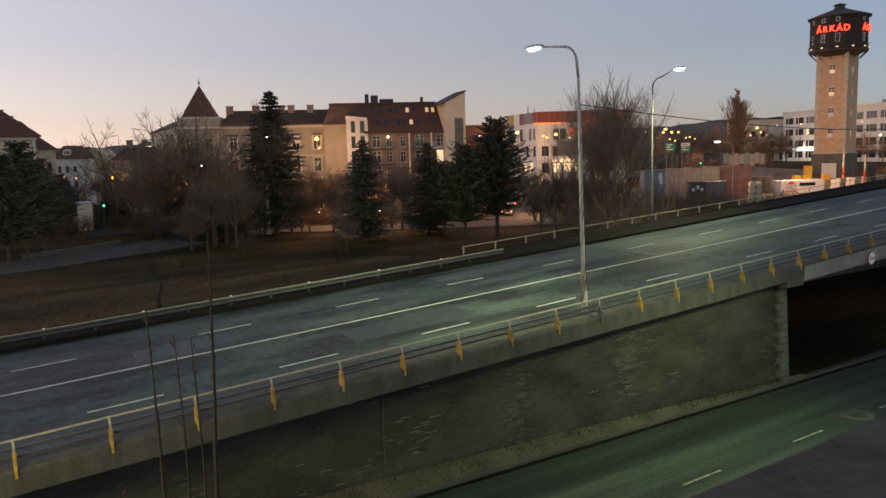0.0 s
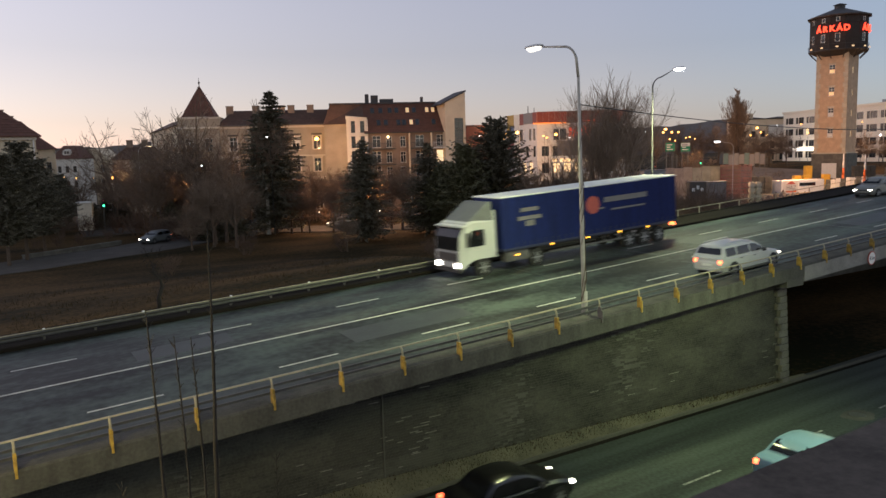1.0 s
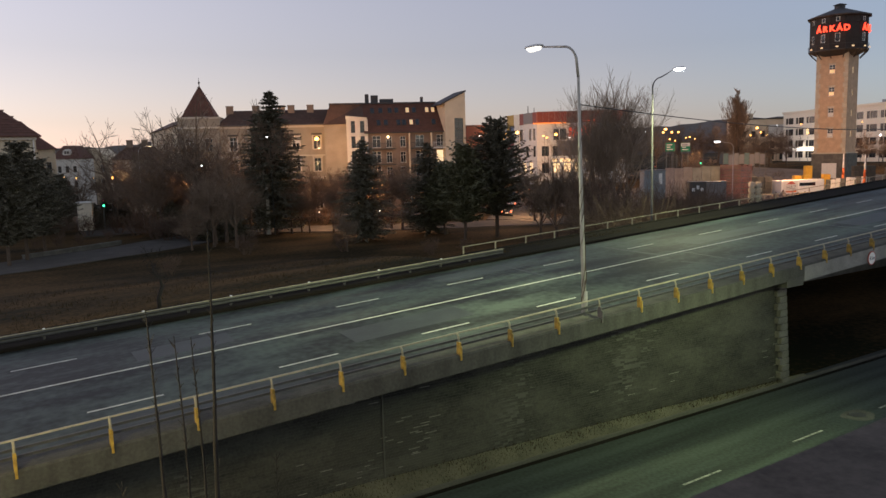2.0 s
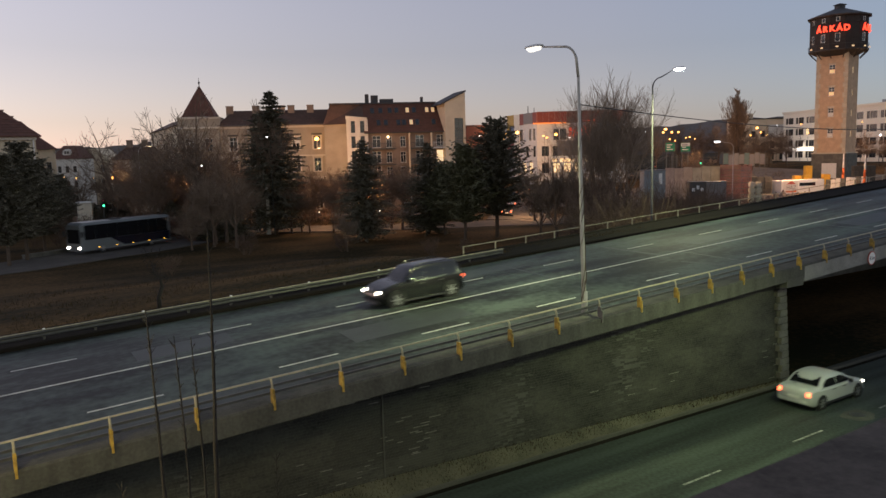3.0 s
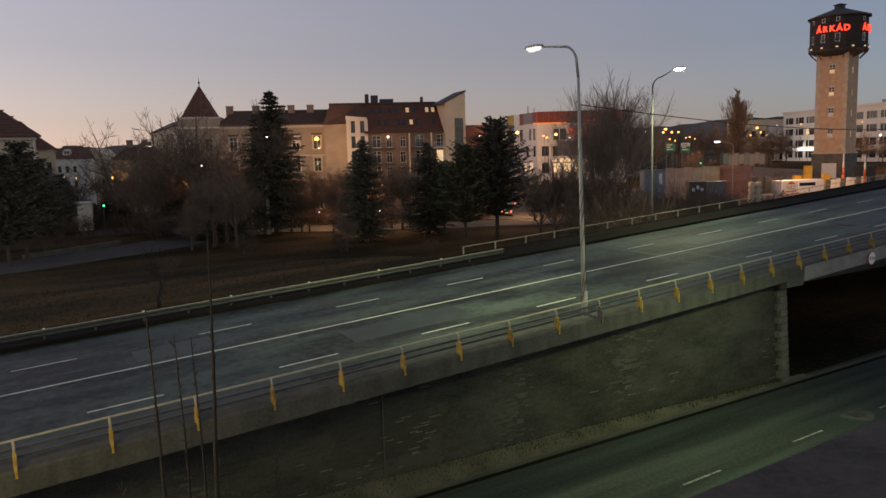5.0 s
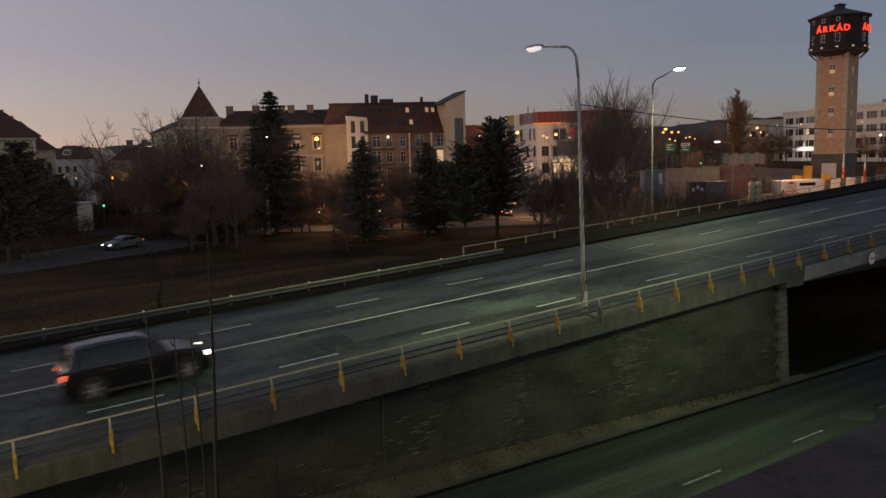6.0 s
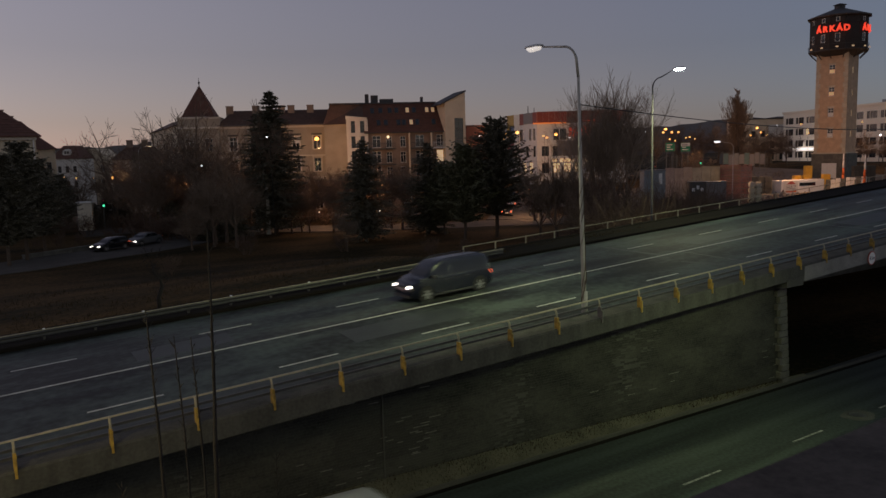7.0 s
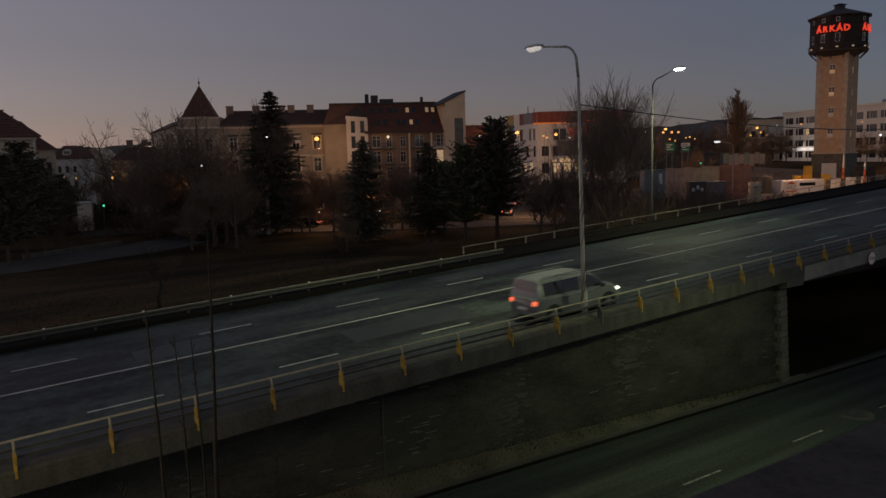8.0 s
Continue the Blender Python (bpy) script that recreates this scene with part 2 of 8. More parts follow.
def finish(bm, name, material, smooth=False):
    me = bpy.data.meshes.new(name)
    bmesh.ops.recalc_face_normals(bm, faces=bm.faces[:])
    bm.to_mesh(me)
    bm.free()
    me.materials.append(material)
    if smooth:
        me.shade_smooth()
    return me


def part(name, bm, material, parent, label="", smooth=False):
    ob = new(name, finish(bm, name, material, smooth))
    ob.parent = parent
    if label:
        tagged(ob, label)
    return ob


def thing(name, m, label, category, group="", kind=""):
    ob = new(name)
    ob.empty_display_size = 0.3
    ob.matrix_basis = m
    return tagged(ob, label, category, group, kind)


def B():
    return bmesh.new()


def bevelled(x0, y0, z0, x1, y1, z1, w=0.02, seg=2):
    bm = B()
    box(bm, x0, y0, z0, x1, y1, z1)
    bmesh.ops.bevel(bm, geom=bm.edges[:], offset=w, segments=seg, affect="EDGES")
    return bm


# ---- the road's lines ----
NEAR, KERB_NEAR, MID, KERB_FAR, FAR = 20.0, 21.0, 27.36, 34.7, 37.5
WEST, EAST, END_WALL = -230.0, 260.0, 33.4


def deck(x):
    if x > 70:
        return 4.099 + 0.05 * 70 + 0.000028 * 4900 + 0.0539 * 50 * (1 - math.exp(-(x - 70) / 50))
    if x < -10:
        return 4.099 - 0.5 + 0.0028 - 0.0494 * 45 * (1 - math.exp((x + 10) / 45))
    return 4.099 + 0.05 * x + 0.000028 * x * x


def crown(y):
    return 0.105 - 0.03 * abs(y - MID)


def slope(x):
    return math.degrees(math.atan(deck(x + 0.5) - deck(x - 0.5)))


STEPS = [WEST + (EAST - WEST) * i / 196 for i in range(197)]


def strip(bm, section, xs):
    """Sweeps a closed section of (y, height above the deck's line) along the road."""
    loft(bm, [[(x, y, deck(x) + h) for y, h in section] for x in xs])


# ---- ground ----
def ease(k):
    k = min(1.0, max(0.0, k))
    return k * k * (3 - 2 * k)


def ground_height(x, y):
    if y < 38:
        return -0.06
    # the land climbs towards the building site and the hills
    east = ease((x - 66) / 26)
    flat = 2.0 + 1.0 * east + 4.2 * east * ease((math.hypot(x, y) - 148) / 50)
    bank = max(deck(min(x, 26)) - 0.45, 2.0)
    left = bank + (flat - bank) * ease((y - 38) / 34)
    if x > 26:
        w = min(1, (x - 26) / 7)
        q = min(1, max(0, (y - 38) / 14))
        right = -0.06 + (flat + 0.06) * q
        left = left * (1 - w) + right * w
    bumps = 0.12 * noise.noise((x * 0.11, y * 0.11, 3)) if y > 39 and y < 160 else 0
    return left + bumps


def sheet():
    xs = [-4000, -2000, -900, -400, -200] + [-120 + 4 * i for i in range(21)] + [-36 + 2 * i for i in range(60)] + [84 + 6 * i for i in range(24)] + [240, 300, 500, 900, 2000, 4500]
    ys = [-4000, -1500, -500, -200, -60, -20, 0, 12, 20, 30, 37.9, 38.0] + [40 + 2 * i for i in range(42)] + [128, 136, 144, 152, 160, 172, 186, 200, 260, 400, 700, 1300, 2500, 4500]
    bm = B()
    g = [[bm.verts.new((x, y, ground_height(x, y))) for y in ys] for x in xs]
    for i in range(len(xs) - 1):
        for j in range(len(ys) - 1):
            bm.faces.new((g[i][j], g[i + 1][j], g[i + 1][j + 1], g[i][j + 1]))
    ob = new("ground", finish(bm, "ground", GRASS, True))
    tagged(ob, "dull winter grass and bare soil at dusk", "ground", kind="structure")


sheet()


def ribbon(name, pts, width, material, label, lift=0.06):
    bm = B()
    rows = []
    fine = []
    for a, b in zip(pts, pts[1:]):
        for i in range(8):
            fine.append(Vector(a).lerp(Vector(b), i / 8))
    fine.append(Vector(pts[-1]))
    for i, p in enumerate(fine):
        d = (fine[min(i + 1, len(fine) - 1)] - fine[max(i - 1, 0)]).normalized()
        s = Vector((-d.y, d.x)) * width / 2
        zz = max(ground_height(*(p + s)), ground_height(*(p - s)), ground_height(*p)) + lift
        rows.append([bm.verts.new((q.x, q.y, z)) for q, z in ((p + s, zz), (p - s, zz), (p - s, zz - 0.5), (p + s, zz - 0.5))])
    for r, s in zip(rows, rows[1:]):
        for k in range(4):
            bm.faces.new((r[k], r[(k + 1) % 4], s[(k + 1) % 4], s[k]))
    bm.faces.new(rows[0][::-1])
    bm.faces.new(rows[-1])
    ob = new(name, finish(bm, name, material))
    tagged(ob, label, "road", kind="structure")


OLD_ASPHALT = mat("pale_old_asphalt", (0.085, 0.078, 0.07), 0.9, spec=0.15, vary=0.3, scale=0.5, fine=8)
STREET = [(-120, 36), (-60, 60), (-20, 71), (0, 80.6), (9, 85.2), (17, 89.6), (26, 96.5), (36, 99.5), (44.5, 93), (54.5, 86.8), (66, 81), (78, 74), (96, 60), (130, 48), (180, 42), (250, 38)]
ribbon("road", STREET, 9.0, OLD_ASPHALT, "asphalt street along the park edge")
ribbon("road_north", [(18, 110), (19, 124), (22, 150), (26, 200)], 8.0, OLD_ASPHALT, "side street between the houses")
ribbon("road_shops", [(68, 85), (79, 96), (95, 116), (112, 124), (150, 118)], 9.0, OLD_ASPHALT, "street towards the shops")
ribbon("road_parking", [(41, 124), (52, 117), (64, 110), (76, 103)], 8.0, OLD_ASPHALT, "paved strip in front of the houses")
low_wall = new("wall_street")
tagged(low_wall, "low pale concrete wall along the street", "wall", kind="structure")
for (xa, ya), (xb, yb2) in (((5.3, 88.5), (10.2, 91.8)), ((10.3, 91.9), (16.1, 95.9))):
    g = max(ground_height(xa, ya), ground_height(xb, yb2))
    d = (Vector((xb, yb2)) - Vector((xa, ya))).normalized()
    for name, w, z0, z1, m in (("wall_panel", 0.13, -1.0, 0.35, CONCRETE), ("coping", 0.22, 0.35, 0.5, CONCRETE)):
        nx, ny = -d.y * w, d.x * w
        wall_bm = B()
        hexa(wall_bm, *[[(xa - nx, ya - ny, g + z), (xb - nx, yb2 - ny, g + z), (xb + nx, yb2 + ny, g + z), (xa + nx, ya + ny, g + z)] for z in (z0, z1)])
        part(name, wall_bm, m, low_wall)


# ---- the elevated road ----
def elevated_road():
    top = thing("elevated_road", pose(0, 0, 0), "weathered four lane elevated road on a stone wall", "road", kind="structure")
    bm = B()
    strip(bm, [(KERB_NEAR, crown(KERB_NEAR)), (MID, crown(MID)), (KERB_FAR, crown(KERB_FAR)), (KERB_FAR, -0.55), (KERB_NEAR, -0.55)], STEPS)
    part("carriageway", bm, ASPHALT, top, "worn dark asphalt with patches")
    bm = B()
    strip(bm, [(NEAR, -0.42), (NEAR, 0.14), (NEAR + 0.05, 0.19), (KERB_NEAR - 0.05, 0.17), (KERB_NEAR, 0.12), (KERB_NEAR, -0.42)], STEPS)
    part("edge_beam", bm, BEAM, top, "stained concrete edge beam")
    bm = B()
    strip(bm, [(KERB_FAR, -0.5), (KERB_FAR, 0.02), (KERB_FAR + 0.1, 0.06), (FAR - 0.1, 0.1), (FAR, 0.06), (FAR, -0.5)], STEPS)
    part("far_kerb", bm, GUTTER, top, "dirt-covered far verge")
    # deeper girder over the underpass
    bm = B()
    strip(bm, [(NEAR - 0.012, -0.6), (NEAR - 0.012, 0.1), (NEAR + 0.03, 0.1), (NEAR + 0.03, -0.42), (FAR - 0.2, -0.42), (FAR - 0.2, -0.75), (NEAR + 0.4, -0.75)], [END_WALL - 0.1 + i for i in range(45)])
    part("girder", bm, mat("pale_girder_concrete", (0.2, 0.195, 0.175), 0.85, vary=0.35, scale=1.2, fine=12), top, "paler concrete girder")
    bm = B()
    box(bm, END_WALL - 1.5, NEAR - 0.02, deck(END_WALL) - 0.78, END_WALL - 0.2, NEAR + 0.8, deck(END_WALL) - 0.38)
    part("bearing_block", bm, CONCRETE_DARK, top)
    # paint
    seams = B()
    for x in (33.4, 46.0):
        hexa(seams, [(x, KERB_NEAR + 0.1, deck(x) + crown(KERB_NEAR) - 0.1), (x + 0.12, KERB_NEAR + 0.1, deck(x + .12) + crown(KERB_NEAR) - 0.1), (x + 0.12, MID, deck(x + .12) + crown(MID) - 0.1), (x, MID, deck(x) + crown(MID) - 0.1)],
             [(x, KERB_NEAR + 0.1, deck(x) + crown(KERB_NEAR) + 0.005), (x + 0.12, KERB_NEAR + 0.1, deck(x + .12) + crown(KERB_NEAR) + 0.005), (x + 0.12, MID, deck(x + .12) + crown(MID) + 0.005), (x, MID, deck(x) + crown(MID) + 0.005)])
    part("tar_seam", seams, RAIL_DARK, top)

    def cover(name, pts, material, lift):
        """A thin sheet on the carriageway, over the quad of (x, y) points."""
        bm = B()
        hexa(bm, *[[(x, y, deck(x) + crown(y) + dz) for x, y in pts] for dz in (-0.02, lift)])
        part(name, bm, material, top)
    for pts in (((31.8, 27.5), (32.2, 27.5), (33.1, 32.6), (32.7, 32.6)), ((31.2, 25.6), (31.45, 25.6), (32.3, 23.0), (32.05, 23.0)), ((24.2, 27.6), (24.4, 27.6), (25.6, 33.8), (25.4, 33.8))):
        cover("tar_line", pts, TAR, 0.004)
    for x0, x1, y0, y1, m in ((12.0, 17.5, 24.6, 26.5, TAR), (2.5, 9.0, 21.6, 23.2, PATCH), (20.5, 26.0, 31.6, 33.6, PATCH), (36.0, 44.0, 28.2, 30.2, PATCH), (5.0, 8.6, 28.2, 30.2, TAR), (47.0, 53.0, 24.6, 26.6, TAR)):
        cover("asphalt_patch", ((x0, y0), (x1, y0 + 0.1), (x1 + 0.2, y1), (x0 + 0.1, y1 - 0.1)), m, 0.0035)

    def mark(name, x0, x1, y, w):
        bm = B()
        n = max(2, int((x1 - x0) / 3))
        strip(bm, [(y - w / 2, crown(y) - 0.02), (y - w / 2, crown(y) + 0.008), (y + w / 2, crown(y) + 0.008), (y + w / 2, crown(y) - 0.02)], [x0 + (x1 - x0) * i / n for i in range(n + 1)])
        return part(name, bm, PAINT_LINE, top)
    mark("centre_line", WEST, EAST, MID, 0.125)
    for x in [2.7 - 6.1 * i for i in range(12, 0, -1)] + [2.7, 8.7, 14.4, 20.1, 26.8, 34.4] + [40.7 + 6.3 * i for i in range(14)]:
        mark("lane_dash", x, x + 2.2, 23.86, 0.105)
    for x in [1.1 - 6.3 * i for i in range(12, 0, -1)] + [1.1, 7.9, 14.1, 20.2, 26.5, 33.0, 39.5, 45.7, 51.8] + [58.1 + 6.3 * i for i in range(12)]:
        mark("lane_dash", x, x + 2.2, 30.86, 0.11)


elevated_road()


def wall_y(x):
    return 20.9 + 1.75 * math.tanh(0.036 * (33.4 - x))


def kerb_y(x):
    return 21.0 - 0.018 * (max(-20, min(45, x)) - 12)


def retaining_wall():
    top = thing("wall_underpass", pose(0, 0, 0), "dark stone retaining wall under the elevated road", "wall", kind="structure")
    bm = B()
    xs = [WEST, -100, -40, 0, 8, 14, 20, 26, 30, END_WALL]
    loft(bm, [[(x, wall_y(x), -0.3), (x, wall_y(x) + 0.05, deck(x) - 0.4), (x, 36.5, deck(x) - 0.5), (x, 36.5, -0.3)] for x in xs])
    part("wall_core", bm, CONCRETE_DARK, top)
    # brick facing, laid in courses
    shared = {}
    for w in (0.24, 0.3, 0.36):
        shared[w] = finish(bevelled(0, -0.005, 0, w, 0.2, 0.095, 0.002, 1), "brick", STONE)
    rest, crusts = [], []
    count = 0
    random.seed(5)
    z = 0.2
    row = 0
    while z < 5.3:
        x = -2.0 + 0.15 * (row % 2) + random.random() * 0.1
        while x < END_WALL - 0.5:
            w = random.choice((0.24, 0.3, 0.36))
            if z + 0.09 < deck(x) - 0.42:
                crust = noise.noise((x * 0.55, z * 0.8, 1.7))
                crusted = (8.4 < x < 14.0 and 0.5 < z < 3.6 and crust > 0.0 and random.random() < 0.16) or (18 < x < 26 and 1.1 < z < 1.8 and crust > 0 and random.random() < 0.08) or (x > END_WALL - 1.8 and z < 2.6 and random.random() < 0.14)
                lift = random.uniform(-0.002, 0.002)
                ya, yb = (wall_y(q) + 0.01 * z + lift for q in (x, x + w))
                if 9.6 < x < 13.2 and 1.0 < z < 3.3 and count < 295:
                    o = new("brick", shared[w])
                    o.parent = top
                    o.matrix_basis = pose(x, ya, z, 0, 0, math.degrees(math.atan2(yb - ya, w)))
                    count += 1
                else:
                    rest.append((x, ya, yb, z, w))
                # thin pale dashes: lime crust, and glints of light put in as colour
                if crusted:
                    crusts.append((x + 0.01, ya - 0.009, yb - 0.009, z + random.choice((0.0, 0.05)), w * random.uniform(0.6, 1.5)))
            x += w + 0.003
        z += 0.1
        row += 1
    for name, rows, h, m in (("brick_courses", rest, 0.095, STONE), ("lime_crust", crusts, 0.034, STONE_PALE)):
        verts, faces = [], []
        e = 0.002
        for x, ya, yb, z, w in rows:
            k = len(verts)
            verts += [(x, ya + 0.02, z), (x + w, yb + 0.02, z), (x + w, yb + 0.02, z + h), (x, ya + 0.02, z + h), (x + e, ya - 0.005, z + e), (x + w - e, yb - 0.005, z + e), (x + w - e, yb - 0.005, z + h - e), (x + e, ya - 0.005, z + h - e)]
            faces += [tuple(k + i for i in f) for f in ((4, 5, 6, 7), (0, 1, 5, 4), (1, 2, 6, 5), (2, 3, 7, 6), (3, 0, 4, 7))]
        me = bpy.data.meshes.new(name)
        me.from_pydata(verts, [], faces)
        me.materials.append(m)
        o = new(name, me)
        o.parent = top
        tagged(o, kind="stuff")
    # quoin stones at the wall's battered end
    z = 0.0
    i = 0
    high = deck(END_WALL) - 0.8
    while z < high:
        k = 1 - z / high
        x1 = END_WALL - 0.25 + 0.35 * k
        q = B()
        h = min(0.34, high - z)
        box(q, x1 - (0.75 if i % 2 else 0.58), wall_y(END_WALL) - 0.1 - 0.1 * k, z, x1, wall_y(END_WALL) + 0.6, z + h - 0.02)
        bmesh.ops.bevel(q, geom=q.edges[:], offset=0.025, segments=1, affect="EDGES")
        part("quoin", q, CONCRETE, top)
        z += h
        i += 1
    # a thin, nearly flush vertical seam in the wall, not a pipe
    q = B()
    box(q, 11.6, wall_y(11.8) - 0.012, -0.1, 11.66, wall_y(11.8) + 0.2, deck(11.6) - 0.45)
    part("drain_pipe", q, CONCRETE_DARK, top)


# far side and end of the underpass
def underpass():
    for name, b in (("wall_underpass_far", (END_WALL, 36.3, -0.3, 80, 37.2, 5.0)), ("wall_underpass_end", (78, 20.6, -0.3, 79, 36.3, 5.6))):
        bm = B()
        box(bm, *b)
        o = new(name, finish(bm, name, CONCRETE))
        tagged(o, "dark concrete wall at the back of the underpass", "wall", kind="structure")


underpass()


# ---- the lower road ----
def lower_road():
    bm = B()
    box(bm, WEST, 11.4, -0.4, EAST, 21.1, 0.0)
    road = new("road_lower", finish(bm, "road_lower", ASPHALT_LOW))
    tagged(road, "dark asphalt two lane road beside the wall", "road", kind="structure")
    for i in range(-12, 20):
        bm = B()
        x = 20.2 + 6.5 * i
        box(bm, x, 16.24, -0.02, x + 2.05, 16.33, 0.006)
        part("lane_dash", bm, PAINT_WORN, road)
    bm = B()
    loft(bm, [[(x, kerb_y(x) - 0.01, -0.3), (x, kerb_y(x) - 0.01, 0.1), (x, kerb_y(x) + 0.02, 0.12), (x, kerb_y(x) + 0.15, 0.12), (x, kerb_y(x) + 0.15, -0.3)] for x in STEPS])
    k = new("kerb", finish(bm, "kerb", CONCRETE_DARK))
    tagged(k, "low concrete kerb along the lower road", "kerb", kind="structure")
    bm = B()
    loft(bm, [[(x, kerb_y(x) - 0.24 + 0.03 * noise.noise((x * 0.8, 4, 0)), -0.1), (x, kerb_y(x) - 0.24 + 0.03 * noise.noise((x * 0.8, 4, 0)), 0.005), (x, kerb_y(x) - 0.014, 0.012), (x, kerb_y(x) - 0.014, -0.1)] for x in STEPS])
    part("gutter", bm, GUTTER, road, "dark wet dirt along the kerb")
    bm = B()
    xs = [x * 1.0 for x in range(-60, 36)]
    rows = []
    for x in xs:
        w = wall_y(x)
        r = []
        for i in range(7):
            y = kerb_y(x) + 0.1 + (w - kerb_y(x)) * i / 6
            r.append(bm.verts.new((x, y, 0.09 + 0.4 * i / 6 * min(1, w - kerb_y(x)) + 0.05 * noise.noise((x * 0.9, y * 1.3, 0)))))
        rows.append(r)
    for r, s in zip(rows, rows[1:]):
        for i in range(6):
            bm.faces.new((r[i], r[i + 1], s[i + 1], s[i]))
    v = new("verge", finish(bm, "verge", VERGE, True))
    tagged(v, "narrow verge of dry grass below the wall", "verge", kind="structure")
    cover = thing("manhole_cover", pose(31.62, 16.38, 0.0), "worn round iron manhole cover in the asphalt", "manhole cover")
    bm = B()
    rim = [(0.62 + 0.15 * noise.noise((math.cos(a) * 1.5, math.sin(a) * 1.5, 7)), a) for a in (2 * math.pi * i / 28 for i in range(28))]
    loft(bm, [[(1.25 * r * math.cos(a), r * math.sin(a), z) for r, a in rim] for z in (-0.03, 0.004)])
    part("patch", bm, CONCRETE_DARK, cover, "pale worn mortar round the cover")
    bm = B()
    tube(bm, [(0, 0, -0.05), (0, 0, 0.008)], [0.42, 0.42], 20)
    part("ring", bm, CONCRETE_DARK, cover)
    bm = B()
    tube(bm, [(0, 0, -0.04), (0, 0, 0.014)], [0.34, 0.34], 20)
    part("lid", bm, RAIL_DARK, cover)


lower_road()


def front_roof():
    r = thing("flat_roof_building", pose(0, 0, 0), "low building with a flat grey bitumen roof", "building", kind="structure")
    z, y = 4.5, 9.5
    bm = B()
    box(bm, 4.5, 2.5, -0.1, 60, y - 0.25, z - 0.3)
    part("wall", bm, PLASTER, r)
    bm = bevelled(4.2, 2.2, z - 0.3, 60.2, y, z, 0.03, 1)
    part("roof", bm, ROOFING, r, "grey bitumen roofing with a folded edge")


front_roof()


# ---- railings ----
def railings():
    near = thing("guard_rail", pose(0, 0, 0), "yellow posted steel guard rail with weathered beams", "guard rail", kind="structure")
    ys = 20.27
    # three long beams
    for name, h, r, m in (("top_rail", 0.87, 0.02, RAIL_YELLOW), ("middle_rail", 0.6, 0.035, RAIL_DARK), ("lower_rail", 0.4, 0.035, RAIL_DARK)):
        bm = B()
        w = 0.035 if h > 0.8 else 0.04
        y = ys if h > 0.8 else ys + 0.12
        strip(bm, [(y - w, h - r), (y - w, h + r), (y + w, h + r), (y + w, h - r)], STEPS)
        part(name, bm, m, near)
    bm = B()
    tube(bm, [(0, -0.15, 0.3), (0, -0.15, 0.72), (0, -0.13, 0.81), (0, -0.08, 0.86), (0, 0.0, 0.87)], [0.034, 0.034, 0.033, 0.032, 0.03], 8)
    rod = finish(bm, "post", RAIL_YELLOW)
    bm = B()
    box(bm, -0.04, -0.25, 0.08, 0.04, -0.07, 0.6)
    box(bm, -0.03, -0.32, 0.0, 0.03, -0.252, 0.46)
    bmesh.ops.bevel(bm, geom=bm.edges[:], offset=0.006, segments=1, affect="EDGES")
    yellow = finish(bm, "sleeve", YELLOW)
    grey = yellow.copy()
    grey.materials.clear()
    grey.materials.append(RAIL_GREY)
    for i in range(-20, 60):
        x = 0.62 + 2.156 * i
        o = new("post", rod)
        o.parent = near
        o.matrix_basis = pose(x, ys, deck(x))
        q = new("sleeve", grey if i == 9 else yellow)
        q.parent = o
    far = thing("far_guard_rail", pose(0, 0, 0), "pale two bar steel railing on the road's far edge", "railing", kind="structure")
    xs = [25.6 + i for i in range(120)]
    for name, h, r in (("top_rail", 0.6, 0.024),):
        bm = B()
        strip(bm, [(FAR - 0.2 - r, h - r), (FAR - 0.2 - r, h + r), (FAR - 0.2 + r, h + r), (FAR - 0.2 + r, h - r)], xs)
        part(name, bm, RAIL_YELLOW, far)
    bm = B()
    strip(bm, [(FAR - 0.4, 0.05), (FAR - 0.36, 0.14), (FAR - 0.02, 0.16), (FAR, 0.05)], xs)
    part("plinth", bm, GUTTER, far, "dark concrete plinth")
    bm = bevelled(-0.045, -0.03, 0.0, 0.045, 0.03, 0.57, 0.008, 1)
    me = finish(bm, "post", RAIL_YELLOW)
    for i in range(48):
        x = 25.65 + 2.45 * i
        o = new("post", me)
        o.parent = far
        o.matrix_basis = pose(x, FAR - 0.2, deck(x) + 0.05)
    crash = thing("crash_barrier", pose(0, 0, 0), "low grey steel crash barrier along the grass", "crash barrier", kind="structure")
    xs = [WEST + 3.0 * i for i in range(int((26.5 - WEST) / 3) + 1)] + [27.0]
    bm = B()
    yb = 35.1
    strip(bm, [(yb, 0.2), (yb - 0.05, 0.25), (yb, 0.31), (yb, 0.35), (yb - 0.05, 0.41), (yb, 0.48), (yb + 0.03, 0.48), (yb + 0.03, 0.2)], xs)
    part("beam", bm, RAIL_DARK, crash)
    bm = B()
    strip(bm, [(yb - 0.02, 0.475), (yb - 0.02, 0.505), (yb + 0.05, 0.505), (yb + 0.05, 0.475)], xs)
    part("top_edge", bm, RAIL_YELLOW, crash)
    bm = bevelled(-0.05, 0, 0.0, 0.05, 0.12, 0.46, 0.01, 1)
    me = finish(bm, "post", RAIL_DARK)
    refl = finish(bevelled(-0.05, -0.04, 0.49, 0.05, 0.02, 0.56, 0.01, 1), "reflector", WHITE)
    for i in range(-12, 14):
        x = 2.6 + 2.0 * i
        if x > 25:
            continue
        o = new("post", me)
        o.parent = crash
        o.matrix_basis = pose(x, yb + 0.03, deck(x) + 0.05)
        if i % 2 == 0:
            o = new("reflector", refl)
            o.parent = crash
            o.matrix_basis = pose(x, yb, deck(x))


railings()


